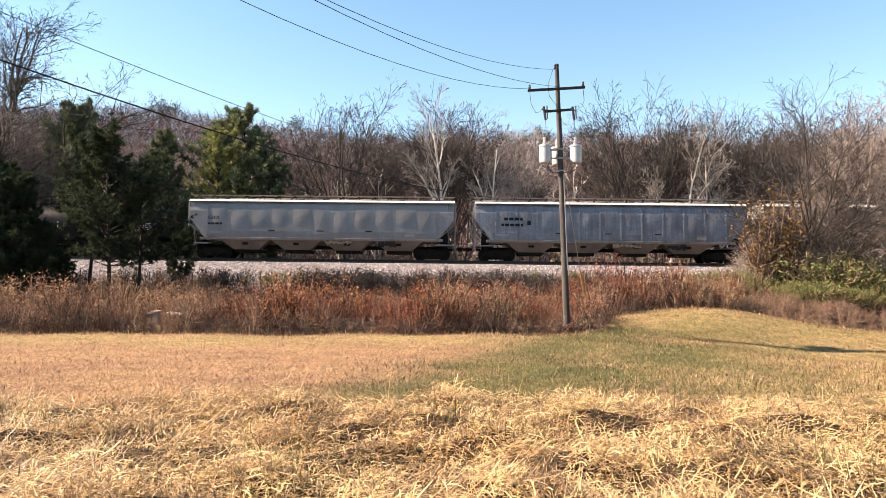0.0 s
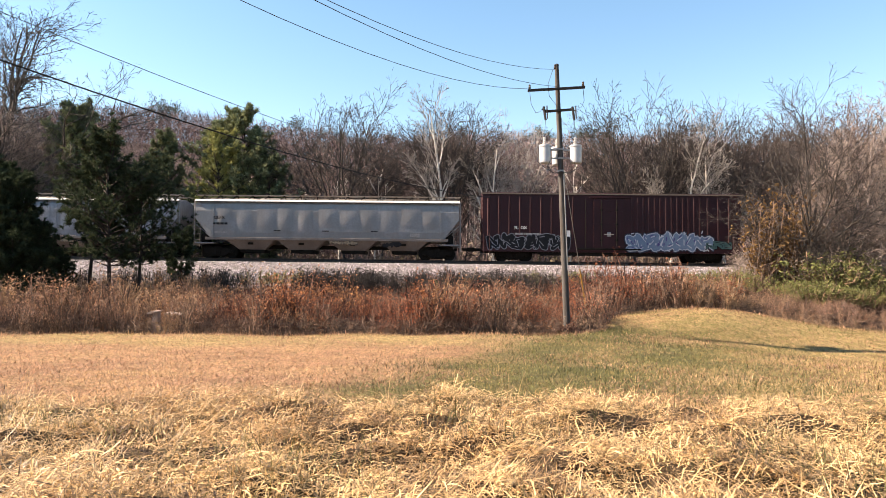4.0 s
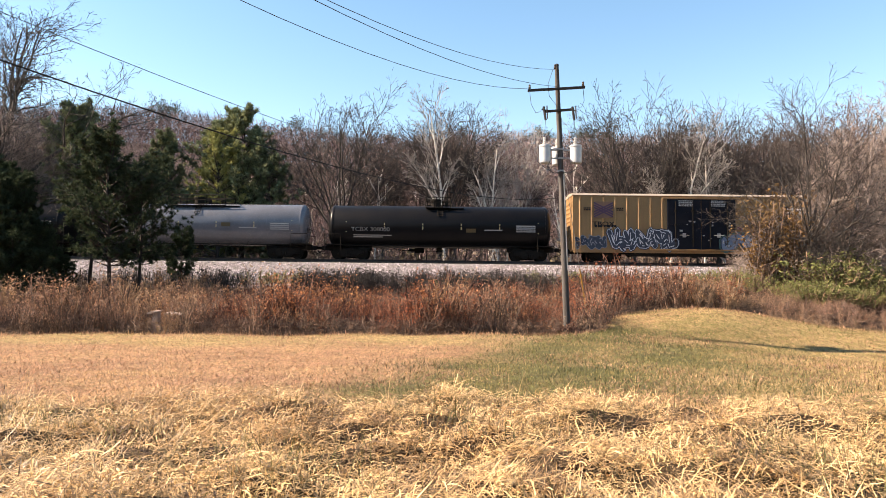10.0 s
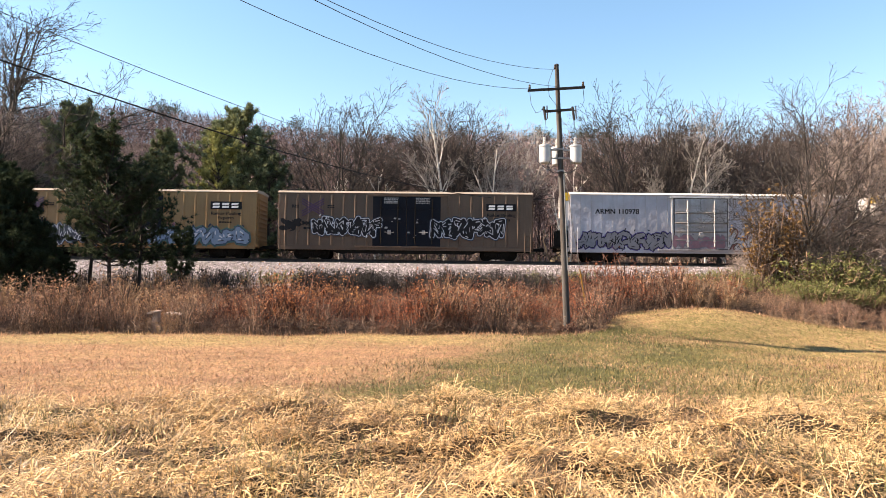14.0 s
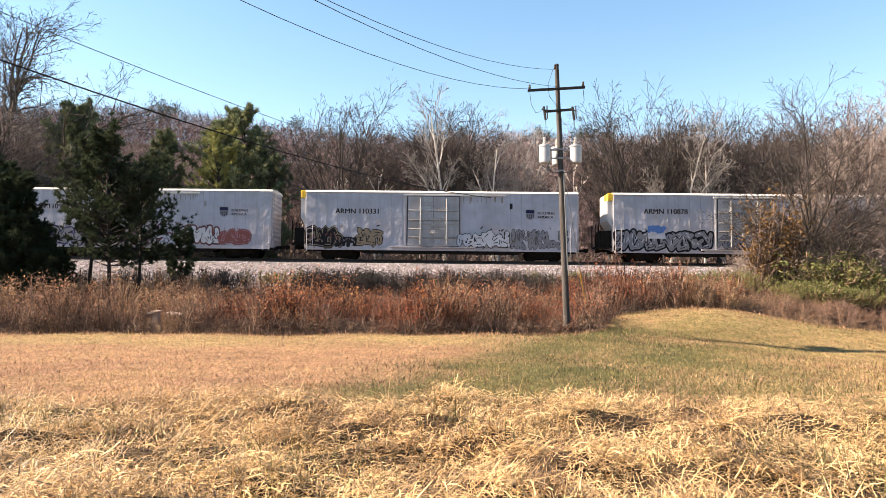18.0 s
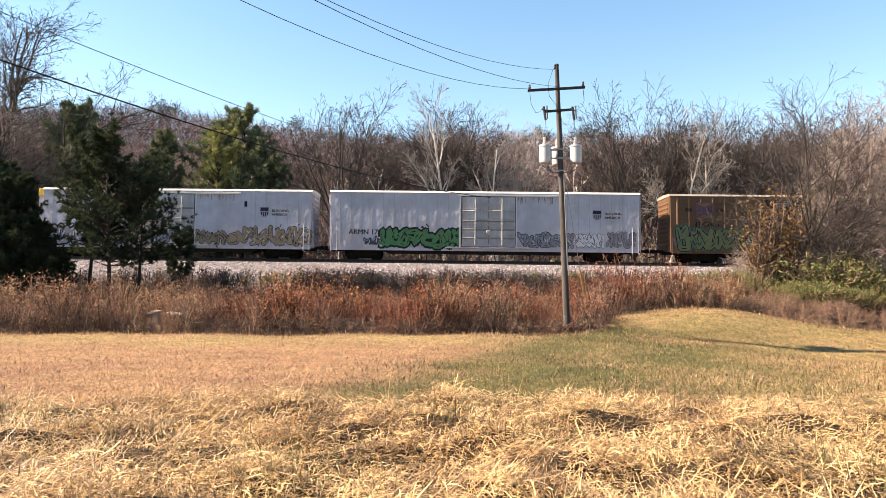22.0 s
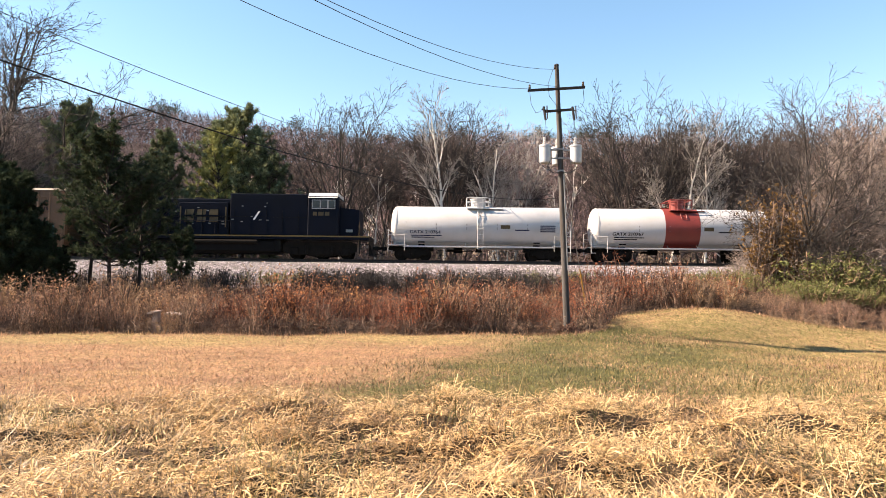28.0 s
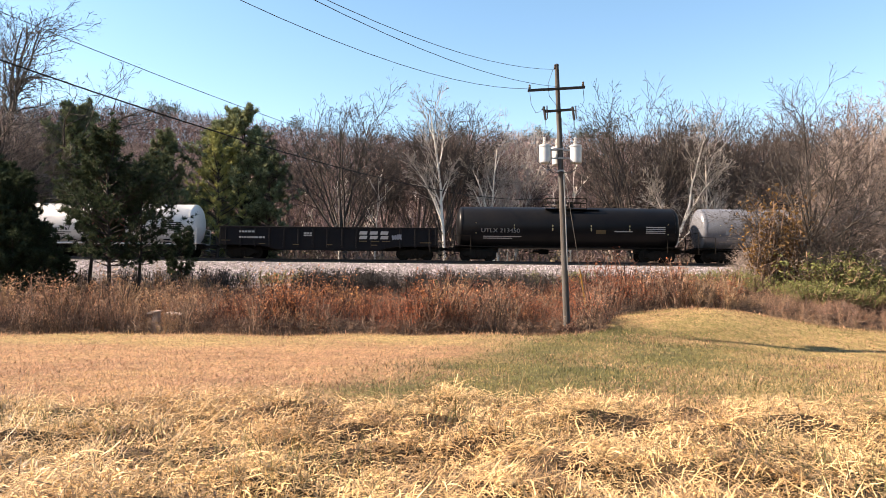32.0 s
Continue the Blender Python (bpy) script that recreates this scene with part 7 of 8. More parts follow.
def leaf_cloud(rng, centres, n, spread, size):
    """Small leaf quads round centres."""
    c = np.repeat(centres, n, 0) + rng.normal(0, 1, (len(centres) * n, 3)) * spread
    d = rng.normal(0, 1, c.shape)
    d /= np.linalg.norm(d, axis=1, keepdims=True)
    e = np.cross(d, rng.normal(0, 1, c.shape))
    e /= np.linalg.norm(e, axis=1, keepdims=True)
    s = size * rng.uniform(0.6, 1.4, (len(c), 1))
    v = np.stack([c - d * s, c + e * s * 0.45, c + d * s, c - e * s * 0.45], 1).reshape(-1, 3)
    return v, np.arange(len(v)).reshape(-1, 4)


def grow_weed(seed, h=1.5, stems=7, leaves=15, size=0.04, spread=0.35):
    """A clump of upright dry stems with side twigs and withered leaves."""
    rng = np.random.default_rng(seed)
    P, Q, A, B, tips = [], [], [], [], []
    for _ in range(stems):
        p = np.array([rng.normal(0, 0.16), rng.normal(0, 0.16), -0.05])
        d = np.array([rng.normal(0, spread * 0.6), rng.normal(0, spread * 0.6), 1.0])
        hh = h * rng.uniform(0.6, 1.1)
        for k in range(4):
            d[:2] += rng.normal(0, 0.08, 2)
            q = p + d / np.linalg.norm(d) * hh / 4
            P.append(p), Q.append(q), A.append(0.012), B.append(0.009)
            if k >= 1:
                for _ in range(2):
                    e = rng.normal(0, 1, 3) * (1, 1, 0.4) + (0, 0, 0.6)
                    t = q + e / np.linalg.norm(e) * hh * rng.uniform(0.1, 0.22)
                    P.append(q), Q.append(t), A.append(0.007), B.append(0.005)
                    tips.append(t)
            p = q
    w = ribbons(P, Q, np.array(A) * 1.2, np.array(B) * 1.2, seed)
    tips = np.array(tips)
    lf = leaf_cloud(rng, tips[rng.integers(0, len(tips), stems * leaves // 2)], 2, 0.06, size)
    return w, lf


def weeds(name, label, templates, places, mat_stem, mat_leaf):
    """places: one list of rows per template."""
    base = thing(name, label, "vegetation")
    tagged(base, kind="stuff")
    ws, ls = [], []
    for (w, l), pl in zip(templates, places):
        if len(pl):
            ws.append(scatter(w, pl))
            ls.append(scatter(l, pl))
    a = part("stems", quick_mesh("stems", *join_arrays(ws), mat_stem), "", base)
    b = part("leaves", quick_mesh("leaves", *join_arrays(ls), mat_leaf), "", base)
    a["kind"] = b["kind"] = "stuff"
    return base


def brush_band():
    rng = np.random.default_rng(21)
    temps = [grow_weed(30 + k, 1.5, 9, 18, 0.033) for k in range(6)]
    sets = [[[] for _ in temps] for _ in range(3)]
    n = 0
    while n < 2750:
        y = 26.5 + 18.2 * rng.random() ** 1.15
        x = rng.uniform(-31, 34) * (y / 40 + 0.1)
        if n % 7 == 0:
            x, y = rng.uniform(12, 25), rng.uniform(31.5, 38.5)
        front = float(lawn_edge(x)) + 0.35 * math.sin(x * 1.3) + 0.2 * math.sin(x * 3.7)
        if y < front or (y < 28.1 and abs(x + 11.5) < 0.45):
            continue
        heap = 1.0 + 0.28 * math.sin(x * 0.8 + 1.2 * math.sin(y * 0.5)) + 0.2 * math.sin(x * 2.1 - y)
        s = rng.uniform(0.75, 1.15) * heap * (1.0 if y < 33 or x > 6 else 0.74 if y < 37 else 0.36 if x > -13 else 0.58) * (1.0 if y < 37.5 or x < 6 else 0.6)
        if y > 41:
            s *= 0.7
        if y < front + 0.9:
            s *= 0.55
        if 34 < y < 41 and 7 < x < 15:
            s *= 1.2
        if x / y > 0.43 and y < 40:
            s *= 0.42 + 0.35 * smooth01(y, 37, 40)
        px = 784 + x / y * 1207 + 130 * math.sin(y * 0.9) + rng.normal(0, 70)
        tone = 1 if 430 < px < 900 or 1040 < px < 1250 else 0
        if y < front + 1.8 + math.sin(x) and rng.random() < 0.6:
            tone = 2
        if x / y > 0.43:
            tone = 2 if rng.random() < 0.7 else 0
        elif x > 6 and tone == 0 and rng.random() < 0.6:
            tone = 1
        sets[tone][rng.integers(0, 6)].append((x, y, float(height(x, y)), s, rng.uniform(0, 6.28)))
        n += 1
    for k, (label, stem, leaf) in enumerate((("tan and brown dry weeds below the embankment", "weed_stem", "weed"), ("rust-red dry weeds below the embankment", "weed_stem_red", "weed_red"), ("mauve-grey tangled weed stems beside the field", "weed_stem_grey", "weed_grey"))):
        weeds("dry_weeds", label, temps, sets[k], stem, leaf)
    # low fallen stems that fill the band's foot
    n = 30000
    y = 26.6 + 16.2 * rng.random(n) ** 1.6
    x = rng.uniform(-29, 29, n) * (y / 40 + 0.15)
    ok = y > 0.1 + lawn_edge(x) + 0.35 * np.sin(x * 1.3)
    x, y = x[ok], y[ok]
    p0 = np.stack([x, y, height(x, y) + rng.uniform(0, 0.45, len(x))], 1)
    d = rng.normal(0, 1, p0.shape) * (1, 1, 0.45) + (0, 0, 0.35)
    d /= np.linalg.norm(d, axis=1, keepdims=True)
    ln = rng.uniform(0.2, 0.6, (len(x), 1))
    r = rng.uniform(0.006, 0.012, len(x))
    ob = new("fallen_stems", quick_mesh("fallen_stems", *ribbons(p0, p0 + d * ln, r, r * 0.6, 5), "weed_stem_grey"))
    tagged(ob, "tangle of fallen grey-brown weed stems", "vegetation", kind="stuff")
    # dark leggy stalks against the ballast
    temps = [grow_weed(50 + k, 1.25, 9, 5, 0.05, 0.22) for k in range(3)]
    places = [[] for _ in temps]
    for c, w in ((560, 45), (640, 40), (590, 60), (950, 60), (900, 80), (1180, 120), (750, 160), (820, 90), (690, 150), (1080, 120), (235, 110), (380, 70)):
        for _ in range(58):
            px = c + rng.normal(0, w * 0.5)
            y = rng.uniform(40.5, 44.6)
            x = at_px(px, y)
            places[rng.integers(0, 3)].append((x, y, float(height(x, y)), rng.uniform(0.55, 1.05), rng.uniform(0, 6.28)))
    weeds("dark_stalks", "dark leggy weed stalks at the ballast's foot", temps, places, "truck_weed", "truck_weed")
    temps = [grow_weed(60 + k, 1.3, 9, 34, 0.05, 0.6) for k in range(3)]
    places = [[] for _ in temps]
    for c, w, y0, y1, m, sc in ((1492, 18, 38.2, 40.0, 26, 1.7), (1520, 45, 36.2, 38, 40, 0.95), (1440, 30, 36.6, 38.4, 22, 0.9), (1418, 14, 36.8, 38.0, 13, 0.95), (1452, 14, 39.0, 40.5, 7, 1.9), (1390, 50, 38.0, 42, 12, 0.9), (1562, 18, 37.2, 39.5, 14, 1.3), (1300, 40, 41.5, 43, 16, 0.9), (470, 30, 42, 43.5, 9, 0.8), (1010, 40, 42, 43.5, 8, 0.8), (205, 10, 33, 34, 3, 0.9), (1330, 60, 41, 43, 22, 0.9), (820, 60, 42.5, 43.5, 8, 0.6)):
        for _ in range(m):
            y = rng.uniform(y0, y1)
            x = at_px(c + rng.normal(0, w), y)
            places[rng.integers(0, 3)].append((x, y, float(height(x, y)), sc * rng.uniform(0.8, 1.2), rng.uniform(0, 6.28)))
    weeds("green_bushes", "olive-green bushes among the dry weeds", temps, places, "weed_stem", "green_leaf")
    temps = [grow_weed(70 + k, 2.6, 6, 30, 0.06, 0.4) for k in range(2)]
    places = [[] for _ in temps]
    for c, w, y0, y1, m, sc in ((1366, 20, 40.2, 42, 13, 1.75), (1392, 20, 40.5, 42, 12, 1.95), (1420, 12, 40.5, 42, 5, 1.8), (1440, 30, 40, 41.5, 5, 1.3), (268, 14, 41, 42, 5, 0.55), (1140, 14, 43, 43.6, 3, 0.4)):
        for _ in range(m):
            y = rng.uniform(y0, y1)
            x = at_px(c + rng.normal(0, w), y)
            places[rng.integers(0, 2)].append((x, y, float(height(x, y)), sc * rng.uniform(0.7, 1.2), rng.uniform(0, 6.28)))
    weeds("amber_bushes", "amber-leaved autumn bushes by the track", temps, places, "weed_stem_grey", "amber_leaf")


M["weed_red"] = material("rust_red_weeds", (0.4229, 0.126, 0.05586), (0.1525, 0.05253, 0.0326), 0.95, scale=0.55, fine=3, bump=0, c=(0.3904, 0.1826, 0.07361), island=0.65, contrast=1.5, through_light=0.3)
M["weed_grey"] = material("mauve_grey_weeds", (0.383, 0.2209, 0.1472), (0.1406, 0.08114, 0.06299), 0.95, scale=0.55, fine=3, bump=0, c=(0.3666, 0.2402, 0.1506), island=0.65, contrast=1.5, through_light=0.25)
M["weed_stem_red"] = material("reddish_weed_stems", (0.1559, 0.07015, 0.04091), (0.07794, 0.03507, 0.02338), 0.95, scale=0.4, fine=3, bump=0, island=0.6)
M["weed_stem_grey"] = material("grey_weed_stems", (0.1674, 0.1066, 0.07737), (0.06282, 0.0388, 0.0298), 0.95, scale=0.4, fine=3, bump=0, c=(0.2513, 0.1745, 0.1146), island=0.6)
M["truck_weed"] = material("dark_weed_stalks", (0.03444, 0.02583, 0.02296), (0.02009, 0.01607, 0.01435), 0.95, bump=0, island=0.4)
brush_band()


def spikes(p, q, r, seed):
    """One thin tapering triangle for each twig."""
    rng = np.random.default_rng(seed)
    side = np.cross(q - p, rng.normal(0, 1, p.shape))
    side *= (r / (np.linalg.norm(side, axis=1) + 1e-9))[:, None]
    v = np.stack([p - side, p + side, q], 1).reshape(-1, 3)
    return v, np.arange(len(v)).reshape(-1, 3)


def far_woods():
    rng = np.random.default_rng(8)
    temps = [grow_tree(80 + k, 16, 0.17, 10, 0.28, 0.0, 0.8, 4, 2, width=0.33, least=0.03) for k in range(4)]
    places = [[] for _ in temps]
    for k in range(330):
        y = 72 + 190 * rng.uniform(0, 1) ** 1.05
        x = rng.uniform(-0.74, 0.74) * y
        places[k % 4].append((x, y, float(height(x, y)) - 0.2, rng.uniform(0.6, 0.8), rng.uniform(0, 6.28)))
    ob = new("far_woods", quick_mesh("far_woods", *join_arrays([scatter(t, p) for t, p in zip(temps, places)]), "woods"))
    tagged(ob, "leafless brown woods climbing the far hillside", "woods", kind="stuff")
    # thin pale and dark stems that stand out in the wood
    for mat, seed, label in (("bark_white", 31, "thin pale stems standing in the wood"), ("bark_dark", 32, "thin dark stems standing in the wood")):
        draw = np.random.default_rng(seed)
        temps = [grow_tree(seed * 7 + k, 14, 0.13, 9, 0.35, draw.uniform(-0.12, 0.12), 1.0, 4, 2, width=0.3, least=0.02) for k in range(4)]
        places = [[] for _ in temps]
        for k in range(64):
            y = (66 if mat == "bark_white" else 64) + 60 * draw.random() ** 1.2
            x = draw.uniform(-0.7, 0.72) * y
            places[k % 4].append((x, y, float(height(x, y)) - 0.2, draw.uniform(0.6, 1.0), draw.uniform(0, 6.28)))
        tagged(new("wood_stems", quick_mesh("wood_stems", *join_arrays([scatter(t, p) for t, p in zip(temps, places)]), mat)), label, "woods", kind="stuff")
    # the haze of fine twigs that fills the hillside
    n = 215000
    y = 70 + 196 * rng.uniform(0, 1, n) ** 1.0
    y[:52000] = rng.uniform(205, 266, 52000)
    x = rng.uniform(-0.74, 0.74, n) * y
    clump = np.sin(x * 0.55 + 3 * np.sin(y * 0.21)) * np.sin(y * 0.47 + 2 * np.sin(x * 0.33))
    z = height(x, y) + rng.uniform(0.3, 10.5, n) + 2.0 * clump
    d = rng.normal(0, 0.75, (n, 3)) + (0, 0, 0.6)
    ln = rng.uniform(0.8, 2.4, n)
    p0 = np.stack([x, y, z], 1)
    r = rng.uniform(0.016, 0.036, n) * (0.7 + y / 250 + 1.1 * smooth01(y, 190, 215))
    ob = new("hillside_twigs", quick_mesh("hillside_twigs", *spikes(p0, p0 + d * ln[:, None], r * 1.35, 3), "woods"))
    tagged(ob, "tangle of fine brown twigs over the hillside", "woods", kind="stuff")
    # saplings behind the wood's edge
    temps = [grow_tree(120 + k, 9, 0.07, 8, 0.15, rng.uniform(-0.15, 0.15), 0.9, 3, 3, width=0.34, least=0.016) for k in range(4)]
    places = [[] for _ in temps]
    for k in range(175):
        y = 72 + 42 * rng.uniform(0, 1) ** 1.3
        x = rng.uniform(-0.72, 0.72) * y
        places[k % 4].append((x, y, float(height(x, y)) - 0.2, rng.uniform(0.6, 1.35), rng.uniform(0, 6.28)))
    ob = new("saplings", quick_mesh("saplings", *join_arrays([scatter(t, p) for t, p in zip(temps, places)]), "woods"))
    tagged(ob, "thin leafless saplings at the wood's edge", "woods", kind="stuff")
    # scattered pines on the ridge
    tops = []
    for px in (262, 276, 290, 302, 520, 575, 590, 604, 935, 948, 962, 978, 1022, 1034, 1046, 1080, 1096, 1392, 1404, 1240, 60, 75, 690, 822):
        y = rng.uniform(228, 242)
        x = at_px(px, y)
        z = float(height(x, y)) + rng.uniform(10.5, 13.5)
        for j in range(24):
            tops.append((x + rng.normal(0, 1.5), y + rng.normal(0, 1.7), z + rng.normal(0, 1.5)))
    ob = new("ridge_pines", quick_mesh("ridge_pines", *leaf_cloud(rng, np.array(tops), 30, 0.6, 0.24), "woods_pine"))
    tagged(ob, "dark pines scattered along the ridge", "woods", kind="stuff")
    # undergrowth beyond the track
    temps = [grow_weed(90 + k, 3.0, 9, 10, 0.12, 0.5) for k in range(4)]
    places = [[] for _ in temps]
    for k in range(360):
        y = 60 + 45 * rng.uniform(0, 1) ** 1.5
        x = rng.uniform(-0.72, 0.72) * y
        places[k % 4].append((x, y, float(height(x, y)), rng.uniform(0.8, 1.9), rng.uniform(0, 6.28)))
    weeds("undergrowth", "tangled tan undergrowth beyond the railway", temps, places, "shrub", "shrub")


far_woods()


def blades(rng, x, y, length, width, tilt, heading, curl, segs=4, lift=0.0):
    """Curved grass blades as strips of quads."""
    n = len(x)
    z = height(x, y)
    p = np.stack([x, y, z - 0.02 + lift], 1)
    th = tilt.copy()
    h = np.stack([np.cos(heading), np.sin(heading)], 1)
    side = np.stack([-h[:, 1], h[:, 0], np.zeros(n)], 1)
    tw = rng.uniform(-0.6, 0.6, n)
    rows = []
    for k in range(segs + 1):
        w = width * (1 - (k / segs) ** 1.5 * 0.88) * 0.5
        sd = side * w[:, None]
        sd[:, 2] += tw * w
        rows += [p - sd, p + sd]
        d = np.stack([np.sin(th) * h[:, 0], np.sin(th) * h[:, 1], np.cos(th)], 1)
        p = p + d * (length / segs)[:, None]
        p[:, 2] = np.maximum(p[:, 2], z + 0.015)
        th = th + curl / segs
    v = np.stack(rows, 1).reshape(-1, 3)
    m = 2 * (segs + 1)
    q = np.array([(2 * k, 2 * k + 1, 2 * k + 3, 2 * k + 2) for k in range(segs)])
    f = (np.arange(n) * m)[:, None, None] + q[None]
    return v, f.reshape(-1, 4)


def tall_grass():
    rng = np.random.default_rng(17)
    n_cl, per = 6000, 20
    t = rng.uniform(0, 1, n_cl)
    y = 3.9 + 5.9 * t ** 0.95
    x = rng.uniform(-1, 1, n_cl) * (0.69 * y + 0.4)
    keep = y < 9.3 - 0.7 * smooth01(x, 2, 6) + 0.5 * np.sin(x * 1.7) + 0.4 * np.sin(x * 0.6 + 1)
    hollow = np.sin(x * 3.4 + 1.7 * np.sin(y * 1.9)) * np.sin(y * 4.3 + np.sin(x * 2.3))
    keep &= (hollow < 0.3) | (rng.random(n_cl) < 0.1)
    x, y = x[keep], y[keep]
    head = 1.6 * np.sin(x * 0.9 + 1.1 * np.sin(y * 0.7)) + 1.2 * np.sin(y * 1.3 + x * 0.4) + rng.normal(0, 0.9, len(x))
    tilt = np.where(rng.random(len(x)) < 0.92, rng.uniform(1.3, 1.65, len(x)), rng.uniform(0.9, 1.3, len(x)))
    size = rng.uniform(0.5, 1.2, len(x)) * (1.0 + 0.35 * np.sin(x * 1.9 + y) * np.sin(y * 2.3 - x * 0.7))
    heap = np.clip(np.sin(x * 1.5 + 1.3 * np.sin(y * 1.2)) * np.sin(y * 1.7 + 0.9 * np.sin(x * 1.1)), 0, 1) + 0.8 * np.exp(-((y - 8.7) / 0.35) ** 2) * np.clip(np.sin(x * 1.3 + 0.6), 0, 1)
    lift = rng.uniform(0.0, 0.2, len(x)) + 0.3 * heap * rng.uniform(0.3, 1, len(x))
    X, Y = np.repeat(x, per) + rng.normal(0, 0.12, len(x) * per), np.repeat(y, per) + rng.normal(0, 0.12, len(x) * per)
    n = len(X)
    H = np.repeat(head, per) + rng.normal(0, 0.6, n)
    T = np.clip(np.repeat(tilt, per) + rng.normal(0, 0.24, n), 0.6, 1.9)
    Ln = rng.uniform(0.1, 0.3, n) * np.repeat(size, per)
    v, f = blades(rng, X, Y, Ln, rng.uniform(0.005, 0.012, n), T, H, rng.uniform(-0.9, 2.9, n), 4, np.repeat(lift, per) * rng.uniform(0, 1, n))
    ob = new("tall_grass", quick_mesh("tall_grass", v, f, "straw"))
    tagged(ob, "matted tall straw-yellow dry grass", "grass", kind="stuff")
    # green shoots under the straw
    n = 5200
    y = 3.9 + 5.0 * rng.uniform(0, 1, n)
    x = rng.uniform(-1, 1, n) * (0.69 * y + 0.4)
    keep = np.sin(x * 1.3 + 0.6) * np.sin(y * 1.9) + rng.normal(0, 0.3, n) > 0.25
    x, y = x[keep], y[keep]
    n = len(x)
    v, f = blades(rng, x, y, rng.uniform(0.15, 0.5, n), rng.uniform(0.004, 0.009, n), rng.uniform(0.1, 0.8, n), rng.uniform(0, 6.28, n), rng.uniform(0.2, 1.0, n))
    ob = new("green_shoots", quick_mesh("green_shoots", v, f, "green_grass"))
    tagged(ob, "green grass shoots beneath dry straw", "grass", kind="stuff")
    # cropped field beyond
    n = 190000
    y = 8.6 + 28.5 * rng.uniform(0, 1, n) ** 1.25
    x = rng.uniform(-1, 1, n) * (0.67 * y + 0.5)
    keep = y < lawn_edge(x) + 0.2
    x, y = x[keep], y[keep]
    n = len(x)
    u = x - 0.36 * y + 5.6
    gr = smooth01(u, -1.2, 0.8) * (1 - smooth01(u, 5, 9.5)) * (1 - smooth01(y, 29, 33))
    green = rng.random(n) < 1.15 * gr * (0.6 + 0.45 * np.sin(x * 1.1 + 1.4 * np.sin(y * 0.8)))
    for mask, name, mat, label in ((~green, "field_stubble", "lawn_straw", "short tan stubble of the mown field"), (green, "field_green", "green_grass", "short green grass below the mound")):
        X, Y = x[mask], y[mask]
        m = len(X)
        v, f = blades(rng, X, Y, rng.uniform(0.05, 0.15, m), rng.uniform(0.006, 0.014, m) * (1 + Y / 25), rng.uniform(0.7, 1.6, m), rng.uniform(0, 6.28, m), rng.uniform(0.1, 0.9, m), 1)
        tagged(new(name, quick_mesh(name, v, f, mat)), label, "grass", kind="stuff")
    # thicker turf over the mound and a tuft round the pole's foot
    n = 30000
    x, y = rng.uniform(4, 25, n), rng.uniform(23, 37.5, n)
    keep = (y < lawn_edge(x) + 0.2) & (x < 0.68 * y)
    x, y = np.append(x[keep], 5.16 + rng.normal(0, 0.28, 260)), np.append(y[keep], 28.35 + rng.normal(0, 0.2, 260))
    m = len(x)
    patchy = np.sin(x * 0.9 + 1.5 * np.sin(y * 0.6)) + 0.8 * np.sin(y * 1.1 - x * 0.35) + rng.normal(0, 0.6, m)
    for mask, name, mat, label in ((patchy > 0.1, "mound_straw", "lawn_straw", "short tan turf on the mound"), (patchy <= 0.1, "mound_turf", "green_grass", "olive-green turf on the mound")):
        k = int(mask.sum())
        v, f = blades(rng, x[mask], y[mask], rng.uniform(0.07, 0.2, k), rng.uniform(0.012, 0.028, k), rng.uniform(0.5, 1.5, k), rng.uniform(0, 6.28, k), rng.uniform(0.1, 0.9, k), 2)
        tagged(new(name, quick_mesh(name, v, f, mat)), label, "grass", kind="stuff")
    # mingled green, dark and tan blades over the sward
    n = 48000
    y = 10.5 + 20.0 * rng.random(n) ** 1.1
    u = rng.uniform(-3.0, 11, n)
    x = u + 0.36 * y - 5.6
    wave = u + 0.9 * np.sin(x * 0.8 + y * 0.5) + 0.5 * np.sin(y * 1.3 - x)
    ok = (y < lawn_edge(x) + 0.2) & (x < 0.67 * y) & (rng.random(n) < smooth01(wave, -2.6, 1.6))
    x, y, u = x[ok], y[ok], u[ok]
    pick = rng.random(len(x)) + 0.25 * np.sin(x * 1.7 + 1.3 * np.sin(y * 1.1)) + 0.05 * (u - 3)
    for mask, name, mat, label in ((pick < 0.26, "sward_dark", "dark_grass", "dark green blades in the sward"), ((pick >= 0.26) & (pick < 0.72), "sward_green", "green_grass", "olive-green blades in the sward"), (pick >= 0.72, "sward_straw", "sward_tan", "tan blades in the sward")):
        k = int(mask.sum())
        v, f = blades(rng, x[mask], y[mask], rng.uniform(0.05, 0.14, k), rng.uniform(0.007, 0.014, k) * (1 + y[mask] / 25), rng.uniform(0.3, 1.5, k), rng.uniform(0, 6.28, k), rng.uniform(0.1, 0.9, k), 1)
        tagged(new(name, quick_mesh(name, v, f, mat)), label, "grass", kind="stuff")
    # ragged fringe at the foot of the weeds and a few tall stalks
    n = 3500
    x = rng.uniform(-22, 22, n)
    y = lawn_edge(x) - 0.05 + rng.normal(0, 0.2, n)
    v, f = blades(rng, x, y, rng.uniform(0.08, 0.24, n), rng.uniform(0.012, 0.028, n), rng.uniform(0, 1.1, n), rng.uniform(0, 6.28, n), rng.uniform(0.1, 0.8, n), 3)
    tagged(new("grass_fringe", quick_mesh("grass_fringe", v, f, "lawn_straw")), "pale dry grass fringe before the weeds", "grass", kind="stuff")
    n = 20
    y = rng.uniform(7.5, 10, n)
    x = rng.uniform(-1, 1, n) * 0.62 * y
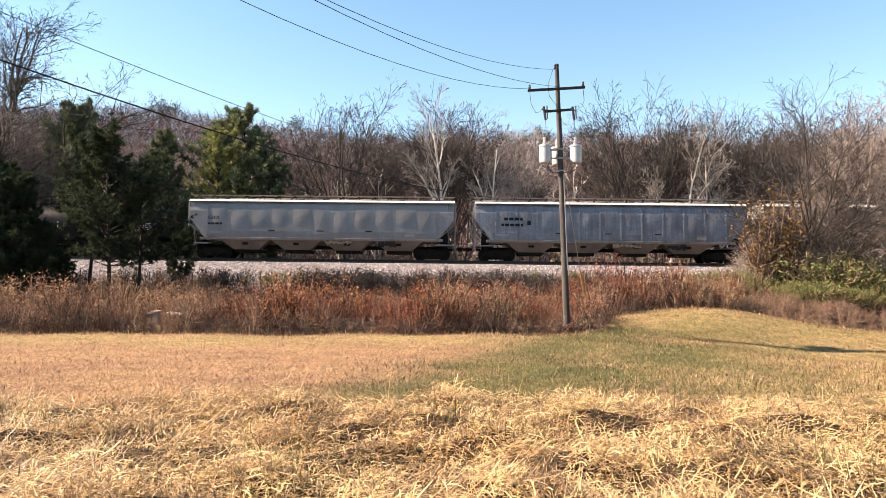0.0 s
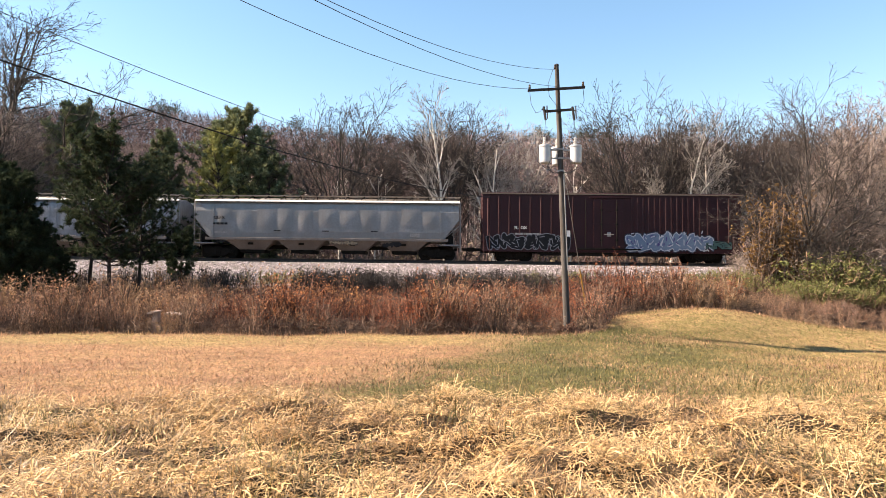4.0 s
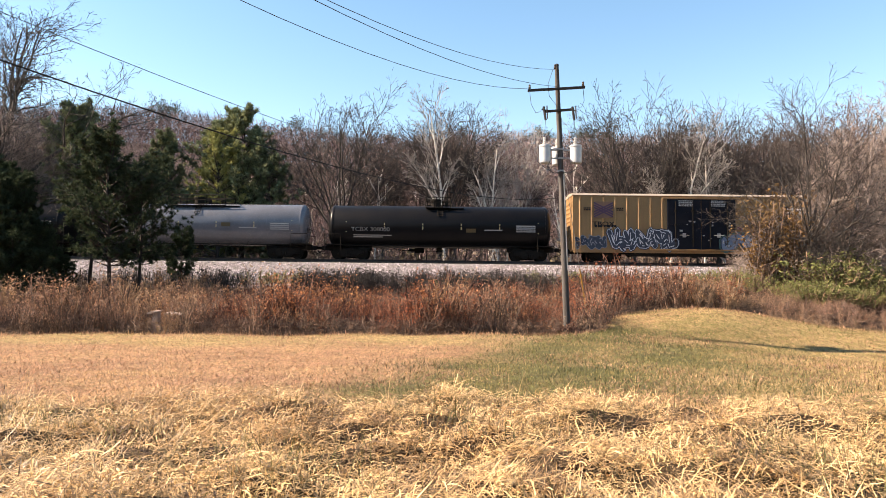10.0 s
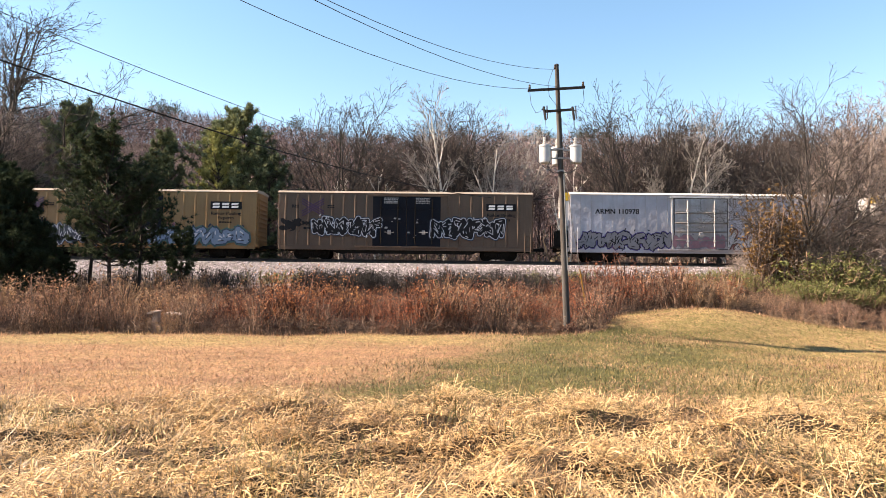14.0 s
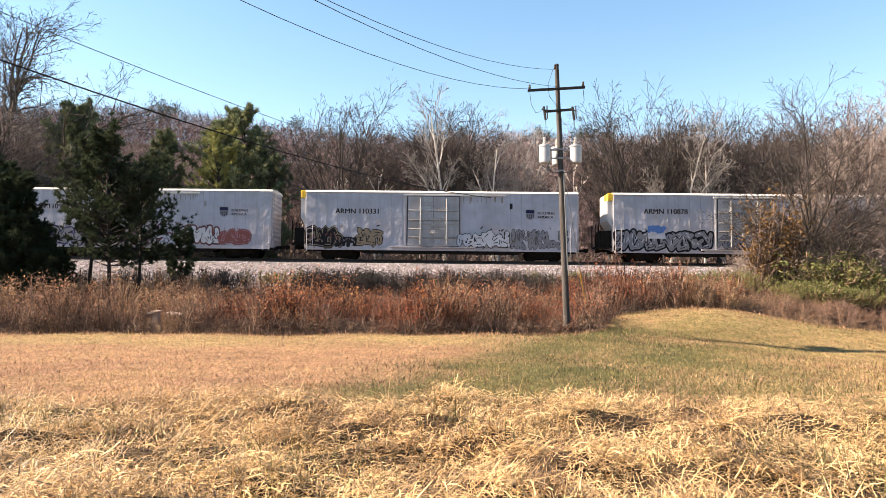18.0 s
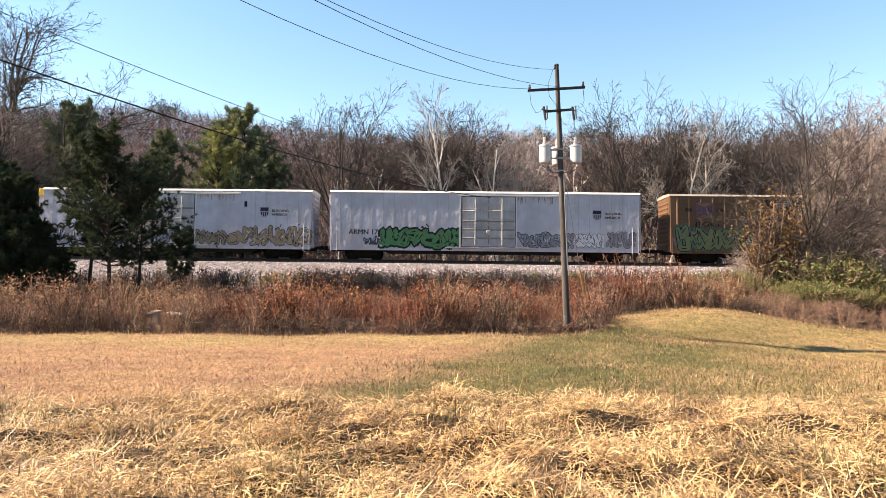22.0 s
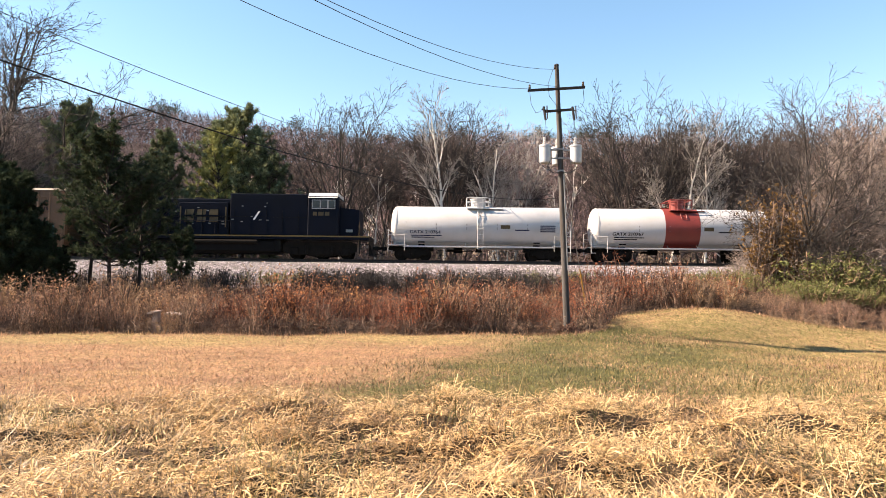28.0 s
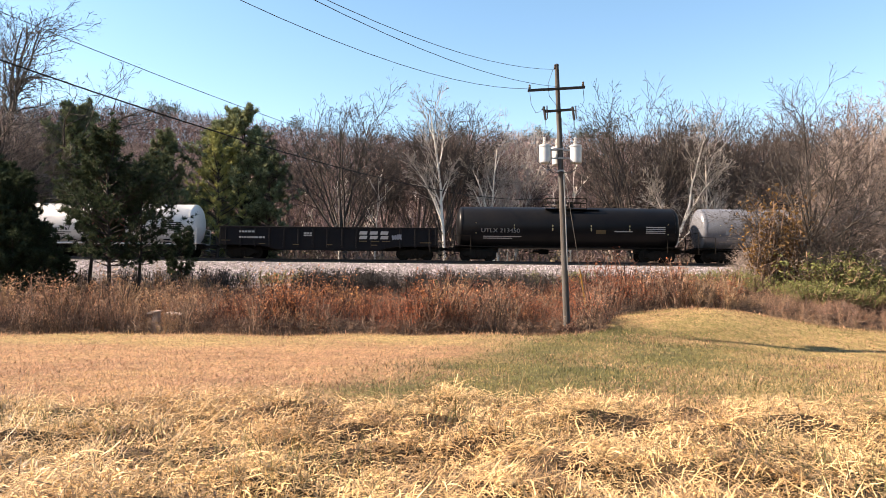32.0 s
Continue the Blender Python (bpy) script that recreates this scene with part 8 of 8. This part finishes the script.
    v, f = blades(rng, x, y, rng.uniform(0.4, 0.75, n), rng.uniform(0.004, 0.007, n), rng.uniform(0, 0.35, n), rng.uniform(0, 6.28, n), rng.uniform(0.1, 0.7, n), 5)
    tagged(new("grass_stalks", quick_mesh("grass_stalks", v, f, "straw")), "thin upright dry seed stalks", "grass", kind="stuff")


tall_grass()


def culvert():
    t = thing("culvert_block", "broken pale concrete culvert slab in the weeds", "culvert", at=pose(at_px(298, 28.0), 28.0, 0.26, 0, 0, 4))

    def chunk(name, outline, y0, y1, at, tilt):
        ob = part(name, Shape().prism(outline, y0, y1, "y"), "concrete", t, at=at)
        ob.rotation_euler = (radians(3), radians(tilt), radians(tilt))
    chunk("slab", [(-0.1, 0.0), (0.5, 0.02), (0.54, 0.06), (0.34, 0.09), (0.1, 0.07), (-0.08, 0.09), (-0.14, 0.05)], -0.3, 0.3, (0.05, 0.1, 0.44), 4)
    chunk("slab", [(-0.2, 0.0), (0.16, 0.01), (0.2, 0.07), (-0.05, 0.1), (-0.24, 0.06)], -0.25, 0.22, (-0.46, -0.05, 0.5), -8)
    chunk("concrete_chunk", [(-0.14, -0.3), (0.16, -0.3), (0.11, 0.2), (0.13, 0.5), (-0.04, 0.54), (-0.12, 0.3)], -0.12, 0.2, (-0.4, 0, 0), -5)


culvert()


# ---------------------------------------------------------------- movement
def motions():
    times = [0, 1, 2, 3, 4, 5, 6.5, 8, 11, 14, 17, 20, 23, 26, 29, 32]
    for car, mid in CAR_START.items():
        walk(car, [(t, TRACK @ Matrix.Translation((mid - travelled(t), 0, 0))) for t in times])
    step = 2.0 / 30
    for wheel, car in WHEELSETS:
        mid = CAR_START[car]
        x, z = wheel.location.x, wheel.location.z
        ticks = [k * step for k in range(481)]
        seen = [t for t in ticks if abs(mid - travelled(t)) < 46]
        if not seen:
            continue
        times = [0.0] * (seen[0] > 0.2) + seen + [32.0] * (seen[-1] < 31.8)
        rows, turn = [], 0.0
        for t in times:
            s = min(max(t, seen[0]), seen[-1])
            rows.append((t, Matrix.Translation((x, 0, z)) @ Matrix.Rotation(-travelled(s) / 0.457, 4, "Y")))
        walk(wheel, rows)


motions()
